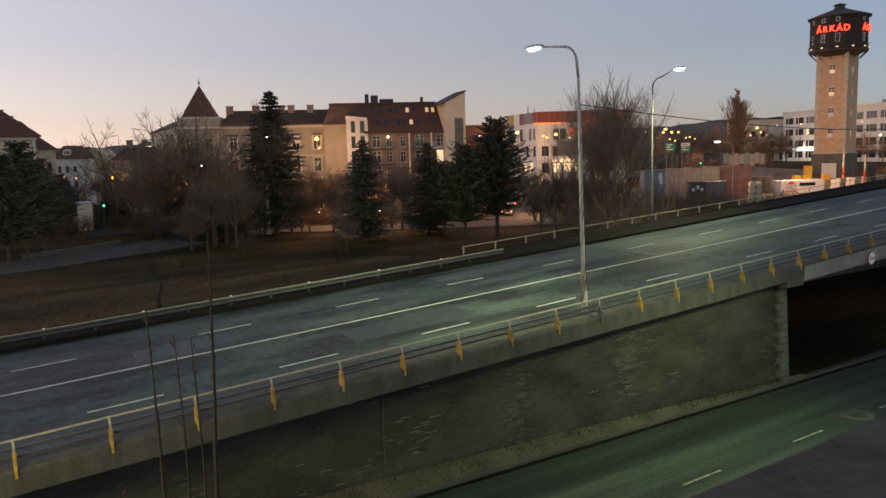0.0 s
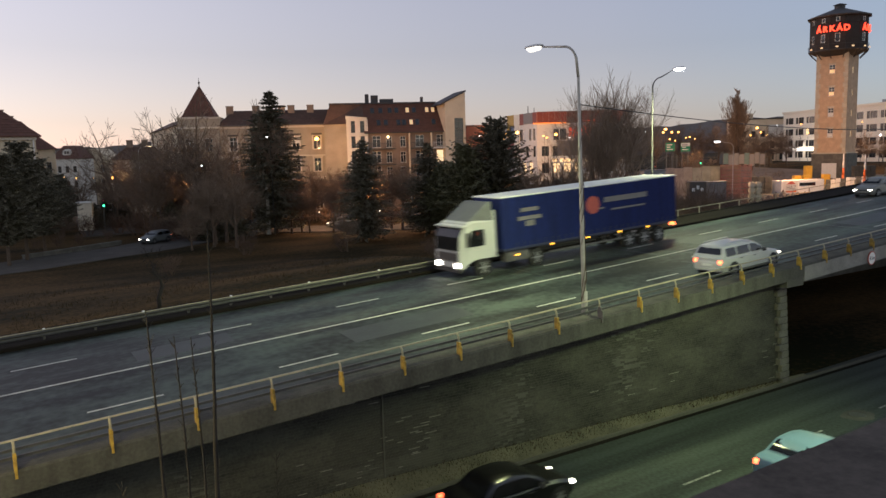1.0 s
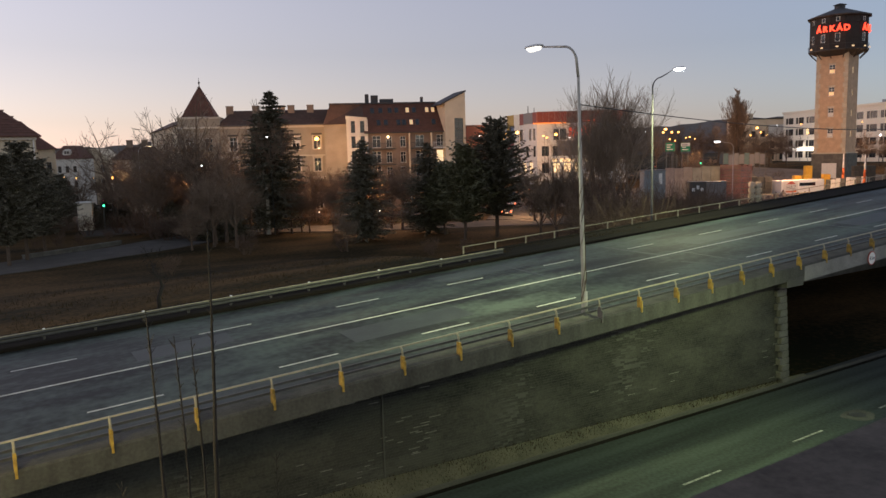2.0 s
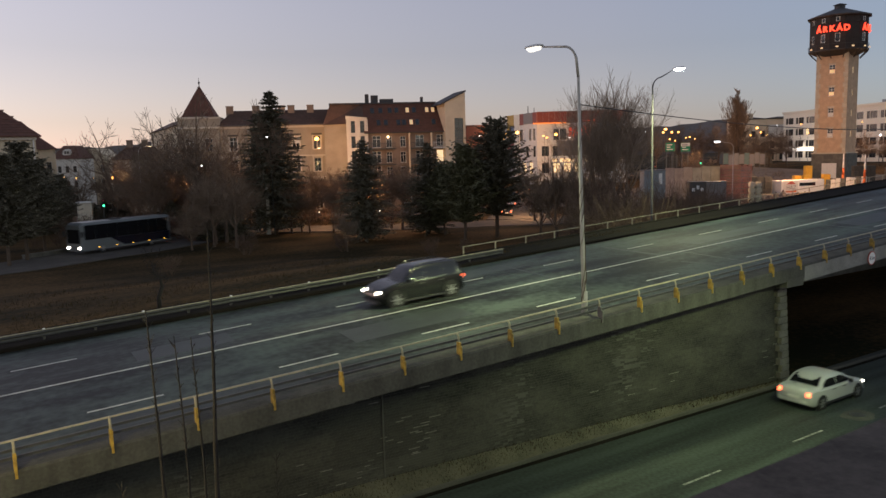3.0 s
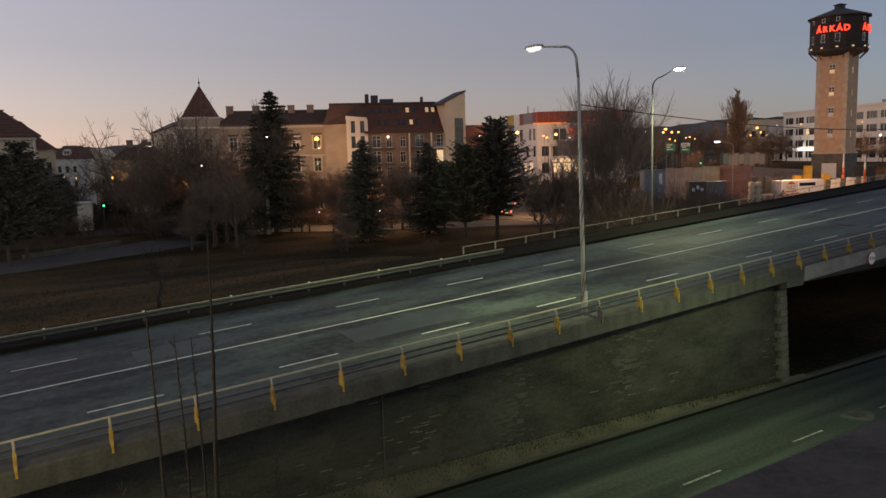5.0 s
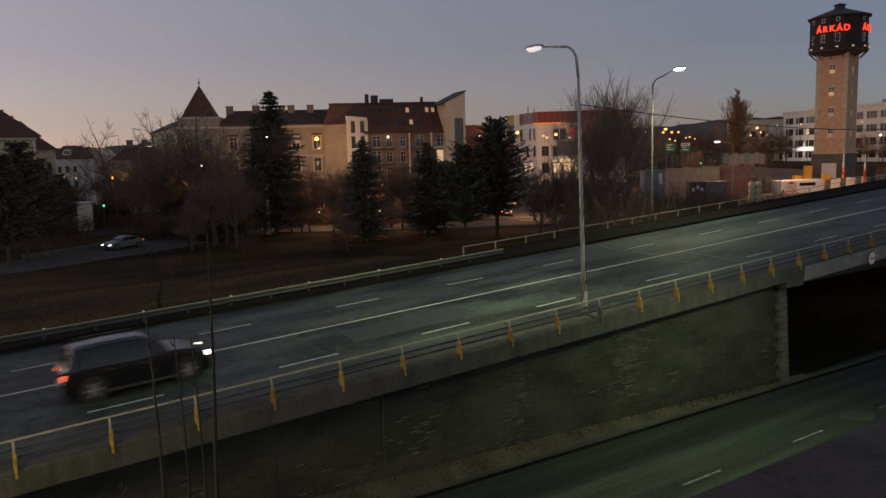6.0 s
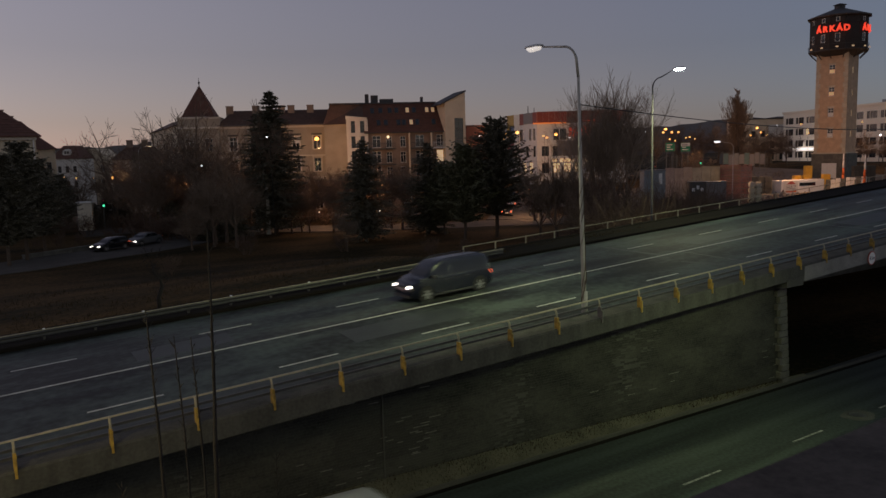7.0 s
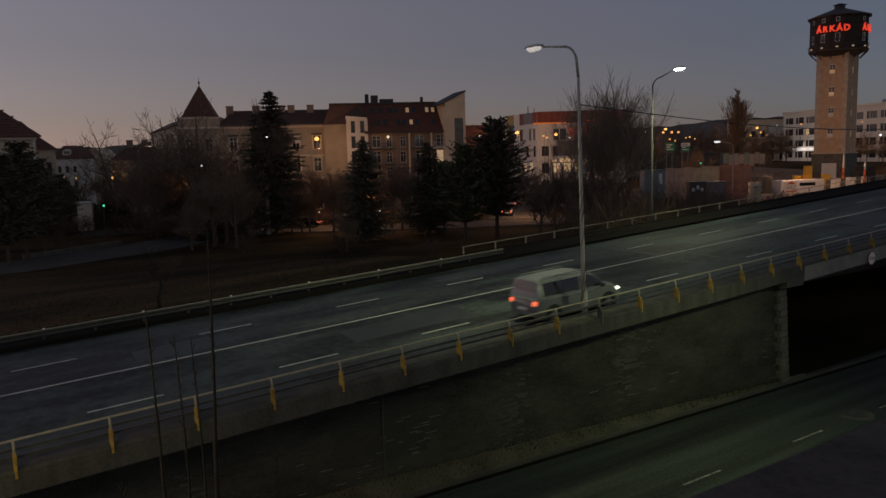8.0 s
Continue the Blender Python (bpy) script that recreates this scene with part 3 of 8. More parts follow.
# ---- street lamps ----
def lamp_light(name, at, power, color, blend=0.6, cone=160, aim=None):
    d = bpy.data.lights.new(name, "SPOT")
    d.energy, d.color, d.spot_size, d.spot_blend, d.shadow_soft_size = power, color, radians(cone), blend, 0.45
    o = new(name, d)
    o.matrix_basis = look(at, aim or (at[0] + 0.01, at[1], 0))
    return o


def street_lamp(m, height, arm, label, bulb, rise=0.5, lean=0.0, g=0.75, paint=None):
    """A tapered pole whose arm reaches along the local +y."""
    top = thing("street_lamp", m, label, "street lamp", "street lamps")
    paint = paint or METAL_POLE
    bm = B()
    tube(bm, [(0, 0, 0), (lean * 0.3, 0, height * 0.3), (lean * 0.8, 0, height - 1.2)], [0.11 * g, 0.095 * g, 0.06 * g], 10, True)
    part("pole", bm, paint, top, smooth=True)
    bm = B()
    tube(bm, [(0, 0, 0), (0, 0, 1.1)], [0.135 * g, 0.135 * g], 10)
    part("base_sleeve", bm, paint, top, smooth=True)
    bm = B()
    pts = [(lean * 0.8, 0, height - 1.3), (lean, 0, height - 0.8)]
    for i in range(1, 7):
        a = math.pi / 2 * i / 6
        pts.append((lean, 0.75 * (1 - math.cos(a)), height - 0.8 + 0.7 * math.sin(a)))
    pts.append((lean, arm - 0.5, height - 0.1 + rise))
    tube(bm, pts, [0.06 * g] * 3 + [0.05 * g] * 5 + [0.035 * g], 8)
    part("arm", bm, paint, top, smooth=True)
    bm = B()
    e = Vector((lean, arm - 0.55, height - 0.1 + rise))
    rings = []
    for k, (s, w, h) in enumerate(((0, 0.05, 0.05), (0.12, 0.12, 0.08), (0.4, 0.2, 0.11), (0.85, 0.2, 0.1), (1.02, 0.08, 0.03))):
        rings.append([(e.x + w * math.cos(2 * math.pi * i / 10), e.y + s, e.z + 0.05 + h * max(-0.2, math.sin(2 * math.pi * i / 10))) for i in range(10)])
    loft(bm, rings)
    part("lamp_head", bm, LAMP_HEAD, top, smooth=True)
    bm = B()
    rings = []
    for s, w, h in ((0.12, 0.05, 0.03), (0.25, 0.16, 0.14), (0.75, 0.18, 0.16), (0.95, 0.06, 0.04)):
        rings.append([(e.x + w * math.cos(2 * math.pi * i / 10), e.y + s, e.z + 0.03 + h * min(0.1, math.sin(2 * math.pi * i / 10))) for i in range(10)])
    loft(bm, rings)
    part("bulb", bm, bulb, top, "glowing lamp bowl", smooth=True)
    return top


street_lamp(pose(20.0, 20.9, deck(20) - 0.02), 10.5, 2.45, "tall grey street lamp on the bridge edge", LAMP_PALE, 0.15, -0.35, 0.88)
street_lamp(pose(43.4, 38.2, deck(44) - 3.0, 0, 0, 180), 13.5, 2.4, "tall grey street lamp with a bright white bulb", LAMP_WHITE, 0.4, 0.0, 0.9, POLE_DIMMED)
lamp_light("lamp_glow", (19.65, 23.2, deck(20) + 10.35), 10000, (0.9, 1.0, 0.47), 1.0, 135, (19, 28.5, deck(19)))
lamp_light("lamp_glow_far", (43.4, 35.9, deck(44) + 10.55), 10200, (0.88, 1.0, 0.5), 1.0, 138)
street_lamp(pose(25.5, 10.4, -0.05, 0, 0, 0), 9.6, 1.6, "grey street lamp beside the lower road", LAMP_WHITE, 0.3)
lamp_light("lamp_glow_lower", (25.5, 11.9, 9.5), 5600, (0.8, 1.0, 0.45), 1.0, 135, (24, 18.5, 0.5))
street_lamp(pose(-4.0, 11.2, -0.05, 0, 0, 0), 9.6, 1.6, "grey street lamp beside the lower road", LAMP_WHITE, 0.3)
lamp_light("lamp_glow_low_west", (-4.0, 12.7, 9.5), 4300, (1.0, 0.86, 0.38), 1.0, 130, (8, 20.5, 1)).data.shadow_soft_size = 1.4
street_lamp(pose(91.5, 66.0, 3.6, 0, 0, 58), 8.8, 2.3, "slim grey street lamp on the building site", LAMP_COOL, 0.2)
street_lamp(pose(23.4, 118.8, 2.0, 0, 0, -100), 12.2, 1.6, "old street lamp with a warm bulb among trees", LAMP_WARM, 0.1, -1.2)


def pole_vine():
    v = thing("dead_vine", pose(20.0, 20.9, deck(20) - 0.02), "dead dark creeper winding up a lamp pole", "creeper")
    for turns, phase, z0, z1, r in ((2.2, 0.3, 0.2, 6.2, 0.014), (1.5, 2.4, 0.6, 4.8, 0.017), (3.1, 4.0, 1.4, 7.0, 0.011)):
        pts = []
        for i in range(40):
            k = i / 39
            z = z0 + (z1 - z0) * k
            a = phase + 2 * math.pi * turns * k + 0.4 * math.sin(k * 9)
            rr = 0.11 - 0.004 * z + 0.015 * math.sin(k * 31)
            pts.append((-0.035 * z * 0.8 + rr * math.cos(a), rr * math.sin(a), z))
        bm = B()
        tube(bm, pts, [r] * 40, 5)
        part("stem", bm, BARK, v)


pole_vine()


def wire():
    o = new("overhead_cable")
    tagged(o, "thin black cable slung from the lamp pole", "cable")
    bm = B()
    a, b = Vector((19.73, 20.9, 13.3)), Vector((66.54, 29.14, 12.91))
    pts = [a.lerp(b, i / 20) + Vector((0, 0, -2.4 * (i / 20) * (1 - i / 20))) for i in range(21)]
    tube(bm, pts, [0.018 + 0.012 * i / 20 for i in range(21)], 5)
    part("strand", bm, BLACK, o)


wire()


def small_lamp(x, y, z, bulb, r=0.16, group="far street lamps"):
    g = ground_height(x, y)
    t = thing("street_lamp", pose(x, y, g), "slim distant street lamp, lit", "street lamp", group)
    bm = B()
    tube(bm, [(0, 0, 0), (0, 0, z - g - 0.1)], [0.06, 0.035], 6)
    tube(bm, [(0, 0, z - g - 0.12), (-0.5, -0.35, z - g)], [0.03, 0.025], 5)
    part("pole", bm, RAIL_DARK, t)
    bm = B()
    bmesh.ops.create_uvsphere(bm, u_segments=8, v_segments=6, radius=r, matrix=Matrix.Translation((-0.55, -0.4, z - g)) @ Matrix.Diagonal((1.1, 1.1, 0.85, 1)))
    part("bulb", bm, bulb, t, "glowing bulb")


def load_limit_sign():
    s = thing("height_limit_sign", pose(39.2, 19.93, 5.72), "round red-rimmed height limit sign on the bridge beam", "traffic sign")
    bm = B()
    tube(bm, [(0, 0, 0), (0, 0.03, 0)], [0.36, 0.36], 28)
    part("rim", bm, SIGN_RED, s)
    bm = B()
    tube(bm, [(0, -0.006, 0), (0, 0.02, 0)], [0.31, 0.31], 28)
    part("face", bm, WHITE, s)
    c = bpy.data.curves.new("limit_text", "FONT")
    c.body, c.size, c.align_x, c.align_y, c.extrude = "4.5m", 0.27, "CENTER", "CENTER", 0.003
    c.materials.append(BLACK)
    o = new("limit_text", c)
    o.parent = s
    o.matrix_basis = pose(0, -0.012, 0, 90, 0, 0)
    bm = B()
    box(bm, -0.03, 0.03, -0.3, 0.03, 0.1, 0.3)
    part("bracket", bm, RAIL_GREY, s)


load_limit_sign()


# ---- houses ----
def facade(bm, x0, x1, z0, z1, y, holes, thick=0.35):
    """A wall in the plane y with real openings; holes are (x0, z0, x1, z1)."""
    xs = sorted({x0, x1, *[h[0] for h in holes], *[h[2] for h in holes]})
    zs = sorted({z0, z1, *[h[1] for h in holes], *[h[3] for h in holes]})
    for za, zb in zip(zs, zs[1:]):
        start = None
        for xa, xb in zip(xs, xs[1:]):
            open_cell = any(h[0] < (xa + xb) / 2 < h[2] and h[1] < (za + zb) / 2 < h[3] for h in holes)
            if open_cell:
                if start is not None:
                    box(bm, start, y, za, xa, y + thick, zb)
                start = None
            elif start is None:
                start = xa
        if start is not None:
            box(bm, start, y, za, xs[-1], y + thick, zb)


SHARED = {}


def window(parent, x, y, z, w, h, frame_mat, glass_mat, sill=True, m=None):
    key = ("w", round(w, 2), round(h, 2), frame_mat.name, sill)
    if key not in SHARED:
        bm = B()
        f = 0.07
        box(bm, 0, 0.12, 0, f, 0.2, h)
        box(bm, w - f, 0.12, 0, w, 0.2, h)
        box(bm, f, 0.12, 0, w - f, 0.2, f)
        box(bm, f, 0.12, h - f, w - f, 0.2, h)
        if w > 0.9:
            box(bm, w / 2 - f / 2, 0.12, f, w / 2 + f / 2, 0.2, h - f)
        if h > 1.7:
            box(bm, f, 0.122, h * 0.68, w - f, 0.198, h * 0.68 + f)
        SHARED[key] = finish(bm, "window", frame_mat)
        bm = B()
        box(bm, -0.08, -0.1, -0.08, w + 0.08, 0.1, -0.005)
        SHARED[key + ("s",)] = finish(bm, "sill", TRIM)
    gk = ("g", round(w, 2), round(h, 2), glass_mat.name)
    if gk not in SHARED:
        bm = B()
        box(bm, 0.03, 0.15, 0.03, w - 0.03, 0.17, h - 0.03)
        SHARED[gk] = finish(bm, "pane", glass_mat)
    base = (m or Matrix()) @ pose(x, y, z)
    o = new("window", SHARED[key])
    o.parent = parent
    o.matrix_basis = base
    p = new("pane", SHARED[gk])
    p.parent = o
    if sill:
        s = new("sill", SHARED[key + ("s",)])
        s.parent = o
    return o


def gable_roof(top, x0, x1, y0, y1, z, rise, material, over=0.5, hip=0.0):
    bm = B()
    ym = (y0 + y1) / 2
    a = [(x0 - over, y0 - over, z), (x1 + over, y0 - over, z), (x1 + over, y1 + over, z), (x0 - over, y1 + over, z)]
    r = [(x0 - over + hip, ym, z + rise), (x1 + over - hip, ym, z + rise)]
    v = [bm.verts.new(p) for p in a] + [bm.verts.new(p) for p in r] + [bm.verts.new((p[0], p[1], p[2] - 0.18)) for p in a]
    for f in ((0, 1, 5, 4), (2, 3, 4, 5), (1, 2, 5), (3, 0, 4), (6, 7, 1, 0), (7, 8, 2, 1), (8, 9, 3, 2), (9, 6, 0, 3), (9, 8, 7, 6)):
        bm.faces.new([v[i] for i in f])
    roof = part("roof", bm, material, top)
    # tile courses
    bm = B()
    n = 12
    for i in range(1, n):
        k = i / n
        for s0, s1 in ((0, 4),):
            y = a[0][1] + (ym - a[0][1]) * k
            zz = z + rise * k
            xa = a[0][0] + hip * k + 0.05
            xb = a[1][0] - hip * k - 0.05
            box(bm, xa, y - 0.05, zz, xb, y + 0.06, zz + 0.05)
    o = part("tile_course", bm, material, roof)
    tagged(o, kind="stuff")
    return roof


def chimney(top, x, y, z0, z1, w=0.9, d=0.7, m=None):
    bm = B()
    box(bm, x - w / 2, y - d / 2, z0, x + w / 2, y + d / 2, z1)
    box(bm, x - w / 2 - 0.06, y - d / 2 - 0.06, z1, x + w / 2 + 0.06, y + d / 2 + 0.06, z1 + 0.12)
    part("chimney", bm, m or PLASTER_ROSE, top)


def windows_at(top, wall, x0, x1, z0, z1, spots, y=0.0, frame_mat=FRAME_WHITE, sill=True, lit=(), m=None, thick=0.35, name="front_wall"):
    """A wall with an opening and a window at every spot (x, z, width, height)."""
    bm = B()
    facade(bm, x0, x1, z0, z1, y, [(x, z, x + w, z + h) for x, z, w, h in spots], thick)
    if m:
        bmesh.ops.transform(bm, matrix=m, verts=bm.verts[:])
    part(name, bm, wall, top)
    for i, (x, z, w, h) in enumerate(spots):
        window(top, x, y, z, w, h, frame_mat, GLASS_LIT if i in lit else GLASS, sill, m)


def slab(top, name, b, material, label=""):
    bm = B()
    box(bm, *b)
    return part(name, bm, material, top, label)


def shell(top, x0, x1, y0, y1, z0, z1, material):
    """The plain rear and side walls of a block, with a blind wall behind its windows, its near-black colour standing
    for the rooms' shade.
    """
    slab(top, "rear_wall", (x0, y1 - 0.35, z0, x1, y1, z1), material)
    slab(top, "side_wall", (x0, y0 + 0.35, z0, x0 + 0.35, y1 - 0.35, z1), material)
    slab(top, "side_wall", (x1 - 0.35, y0 + 0.35, z0, x1, y1 - 0.35, z1), material)
    slab(top, "inner_wall", (x0 + 0.35, y0 + 1.6, z0, x1 - 0.35, y0 + 1.7, z1 - 0.02), RECESS_SHADE)


def old_house():
    t = thing("apartment_house", pose(34.9, 141.1, 2.0, 0, 0, -25.3), "long beige old apartment house with a brown tiled roof", "building")
    h, L = 16.05, 29.9
    cols = [8.9, 12.6, 16.4, 20.2, 24.05, 27.45]
    floors = [0.3, 3.3, 7.35, 11.45]
    spots = [(x, z, 1.35, 2.5) for z in floors for x in cols]
    windows_at(t, PLASTER, 7.4, L, -2, h, spots)
    shell(t, 7.4, L, 0, 12, -2, h, PLASTER)
    gable_roof(t, 7.4, L - 0.4, 0, 12, h, 3.05, TILE_BROWN, 0.55, 2.2)
    # pale verge of the roof's end
    bm = B()
    tube(bm, [(L - 2.2, 5.6, h + 3.1), (L + 0.2, -0.5, h + 0.12)], [0.14, 0.14], 5)
    part("verge_trim", bm, TRIM, t)
    slab(t, "cornice", (7.4, -0.32, h - 0.55, L, -0.01, h - 0.12), TRIM)
    slab(t, "gutter", (7.4, -0.62, h - 0.1, L + 0.1, -0.45, h + 0.02), RAIL_GREY)
    for z in (10.2, 6.15, 2.4):
        slab(t, "string_course", (7.4, -0.12, z, L, -0.01, z + 0.25), TRIM)
    for x in (26.75, 19.2, 11.7):
        slab(t, "pilaster", (x, -0.14, 2.7, x + 0.45, -0.01, h - 0.6), PLASTER)
    slab(t, "drain_pipe", (L - 0.35, -0.16, -1, L - 0.2, -0.02, h - 0.2), FRAME_WHITE)
    for x, z, w, hh in spots:
        if z > 3:
            slab(t, "lintel", (x - 0.3, -0.24, z + hh + 0.15, x + w + 0.3, -0.01, z + hh + 0.45), FRAME_DARK if z > 11 else TRIM)
            slab(t, "surround", (x - 0.22, -0.06, z - 0.02, x - 0.02, -0.005, z + hh + 0.15), TRIM)
            slab(t, "surround", (x + w + 0.02, -0.06, z - 0.02, x + w + 0.22, -0.005, z + hh + 0.15), TRIM)
    # half-lowered blinds
    for x in (20.2, 27.45):
        slab(t, "blind", (x + 0.06, 0.04, 12.6, x + 1.29, 0.1, 13.9), PANEL_WHITE)
    for x in (8.6, 13.4, 18.2, 20.0, 23.6):
        chimney(t, x, 5.0, h + 1.9, h + 3.75, 1.25, 0.9)
    # taller corner block under a pointed roof
    cs = [(x, z, 1.35, 2.4) for z in (3.3, 7.35, 11.45) for x in (1.2, 4.6)]
    windows_at(t, PLASTER, 0, 7.35, -2, 17.75, cs, -0.35)
    shell(t, 0, 7.35, -0.35, 8, -2, 17.75, PLASTER)
    slab(t, "cornice", (-0.15, -0.7, 15.6, 7.5, -0.36, 15.95), TRIM)
    slab(t, "cornice", (-0.1, -0.55, 17.4, 7.45, -0.36, 17.75), TRIM)
    bm = B()
    base = 17.78
    rings = []
    for k, z in ((1.0, base), (0.9, base + 0.25), (0.78, base + 1.1), (0.03, base + 5.75)):
        rings.append([(3.55 + 3.15 * k * sx, 3.4 + 3.15 * k * sy, z) for sx, sy in ((-1, -1), (1, -1), (1, 1), (-1, 1))])
    loft(bm, rings)
    part("turret_roof", bm, TILE_RED, t, "pointed red-brown turret roof")
    bm = B()
    tube(bm, [(3.55, 3.4, base + 5.5), (3.55, 3.4, base + 7.3)], [0.1, 0.03], 6)
    bmesh.ops.create_uvsphere(bm, u_segments=8, v_segments=6, radius=0.2, matrix=Matrix.Translation((3.55, 3.4, base + 6.4)))
    part("finial", bm, SLATE, t)
    # wing running back from the corner
    ws = [(2.0 + 3.8 * c, z, 1.3, 2.3) for z in (3.3, 7.35, 11.45) for c in range(9)]
    m = pose(0, 0, 0, 0, 0, -69.5) @ pose(-37.5, 0, 0)
    windows_at(t, PLASTER_CREAM, 0, 37.3, -2, 16.3, ws, 0.0, m=m, name="wing_wall")
    bm = B()
    hexa(bm, [(0, 0.4, -2), (37.3, 0.4, -2), (37.3, 9, -2), (0, 9, -2)], [(0, 0.4, 16.2), (37.3, 0.4, 16.2), (37.3, 9, 16.2), (0, 9, 16.2)])
    bmesh.ops.transform(bm, matrix=m, verts=bm.verts[:])
    part("wing_core", bm, PLASTER, t)
    bm = B()
    hexa(bm, [(-0.5, -0.5, 16.3), (36.5, -0.5, 16.3), (36.5, 9.5, 16.3), (-0.5, 9.5, 16.3)], [(-0.5, 4.2, 18.5), (36.5, 4.2, 18.5), (36.5, 4.8, 18.5), (-0.5, 4.8, 18.5)])
    bmesh.ops.transform(bm, matrix=m, verts=bm.verts[:])
    part("wing_roof", bm, TILE_BROWN, t)
    # warm wall lamp
    slab(t, "lamp_bracket", (24.7, -0.9, 13.3, 24.78, -0.02, 13.38), METAL_POLE)
    bm = B()
    bmesh.ops.create_uvsphere(bm, u_segments=10, v_segments=8, radius=0.42, matrix=Matrix.Translation((24.74, -1.0, 13.32)) @ Matrix.Diagonal((1, 1, 0.8, 1)))
    part("wall_lamp", bm, LAMP_SODIUM, t, "glowing orange wall lamp", True)


old_house()


def new_house():
    h = 13.95
    t = thing("apartment_building", pose(62.6, 121.0, 2.0, 0, 0, -25.2), "red-brown apartment building with a tiled mansard roof and balconies", "building")
    L = 15.1
    spots = [(x, z, w, 1.95 if w < 1.2 else 2.1) for z in (0.4, 3.15, 5.9, 8.6, 11.35) for x, w in ((1.1, 1.5), (3.6, 1.0), (6.1, 1.0), (8.9, 1.5), (12.7, 1.6))]
    windows_at(t, PLASTER_ROSE, 0, L, -2, h, spots, lit=(7, 19))
    shell(t, 0, L, 0, 11, -2, h, PLASTER_ROSE)
    # mansard: lower slope in red tiles, its end cut on the skew
    bm = B()
    hexa(bm, [(-0.3, -0.55, h), (L + 0.1, -0.55, h), (L + 0.1, 11.5, h), (-0.3, 11.5, h)], [(-0.3, 3.4, h + 5.35), (L - 2.1, 3.4, h + 5.35), (L - 2.1, 9, h + 5.35), (-0.3, 9, h + 5.35)])
    roof = part("roof", bm, TILE_RED, t)
    slab(t, "gutter", (-0.3, -0.75, h - 0.1, L + 0.1, -0.58, h + 0.05), RAIL_DARK)
    slab(t, "roof_cap", (-6.4, 3.2, h + 5.36, L - 1.9, 9.2, h + 5.62), SLATE)
    # lower left part of the roof reaching over towards the old house
    bm = B()
    hexa(bm, [(-7.6, 2.6, h + 1.8), (-0.32, 0.4, h + 1.8), (-0.32, 9.0, h + 1.8), (-7.6, 9.0, h + 1.8)], [(-6.2, 3.5, h + 5.35), (-0.32, 3.5, h + 5.35), (-0.32, 9.0, h + 5.35), (-6.2, 9.0, h + 5.35)])
    part("rear_roof", bm, TILE_BROWN, t)
    bm = B()
    hexa(bm, [(-7.4, 2.8, -2), (-0.32, 2.0, -2), (-0.32, 9.0, -2), (-7.4, 9.0, -2)], [(-7.4, 2.8, h + 1.79), (-0.32, 2.0, h + 1.79), (-0.32, 9.0, h + 1.79), (-7.4, 9.0, h + 1.79)])
    part("rear_wall", bm, PLASTER, t)
    bm = B()
    for i in range(1, 18):
        k = i / 18
        y, z = -0.55 + 3.95 * k, h + 5.35 * k
        box(bm, -0.3, y - 0.05, z - 0.02, L + 0.1 - 2.2 * k, y + 0.05, z + 0.045)
    o = part("tile_course", bm, TILE_RED, roof)
    tagged(o, kind="stuff")
    tilt = math.degrees(math.atan2(5.35, 3.95))
    sky_mesh = finish(bevelled(0, 0, -0.03, 0.75, 1.25, 0.09, 0.02, 1), "skylight", FRAME_DARK)
    pane_dark = finish(bevelled(0.08, 0.08, 0.07, 0.67, 1.17, 0.11, 0.01, 1), "pane", GLASS)
    pane_lit = finish(bevelled(0.08, 0.08, 0.07, 0.67, 1.17, 0.11, 0.01, 1), "pane", GLASS_WARM)
    for x, k, lit in ((1.0, 0.66, 0), (2.5, 0.66, 0), (4.2, 0.66, 0), (5.4, 0.66, 0), (7.4, 0.66, 1), (8.6, 0.66, 0), (11.0, 0.66, 1), (12.1, 0.66, 1), (2.0, 0.24, 0), (3.3, 0.24, 0), (5.6, 0.24, 0), (6.6, 0.24, 0), (7.9, 0.24, 1), (9.0, 0.24, 0), (12.0, 0.24, 0)):
        o = new("skylight", sky_mesh)
        o.parent = t
        o.matrix_basis = pose(x, -0.55 + 3.95 * k, h + 5.35 * k + 0.03, tilt)
        p = new("pane", pane_lit if lit else pane_dark)
        p.parent = o
    # long balconies and the short ones at the end
    for z in (2.75, 5.5, 8.3, 11.1):
        for x0, x1 in ((0.6, 5.2), (8.0, 11.0), (11.9, L + 0.3)):
            b = slab(t, "balcony", (x0, -1.15, z - 0.12, x1, -0.01, z + 0.06), CONCRETE if x0 < 11 else PANEL_WHITE)
            bm = B()
            n = int((x1 - x0) / 0.24)
            for i in range(n + 1):
                x = x0 + 0.03 + (x1 - x0 - 0.09) * i / n
                box(bm, x, -1.12, z + 0.06, x + 0.03, -1.09, z + 0.92)
            box(bm, x0, -1.14, z + 0.92, x1, -1.06, z + 1.0)
            part("railing", bm, RAIL_DARK if x0 < 11 else PANEL_WHITE, b)
    for x in (11.6, 7.6):
        slab(t, "divider_wall", (x, -1.1, -2, x + 0.22, -0.01, h - 0.15), PLASTER_TAN)
    for x, z in ((3.9, 13.2), (14.3, 12.95)):
        slab(t, "lamp_bracket", (x - 0.03, -0.5, z - 0.04, x + 0.03, -0.02, z + 0.02), METAL_POLE)
        bm = B()
        bmesh.ops.create_uvsphere(bm, u_segments=8, v_segments=6, radius=0.24, matrix=Matrix.Translation((x, -0.62, z)))
        part("wall_lamp", bm, LAMP_WARM, t, "glowing warm wall lamp", True)
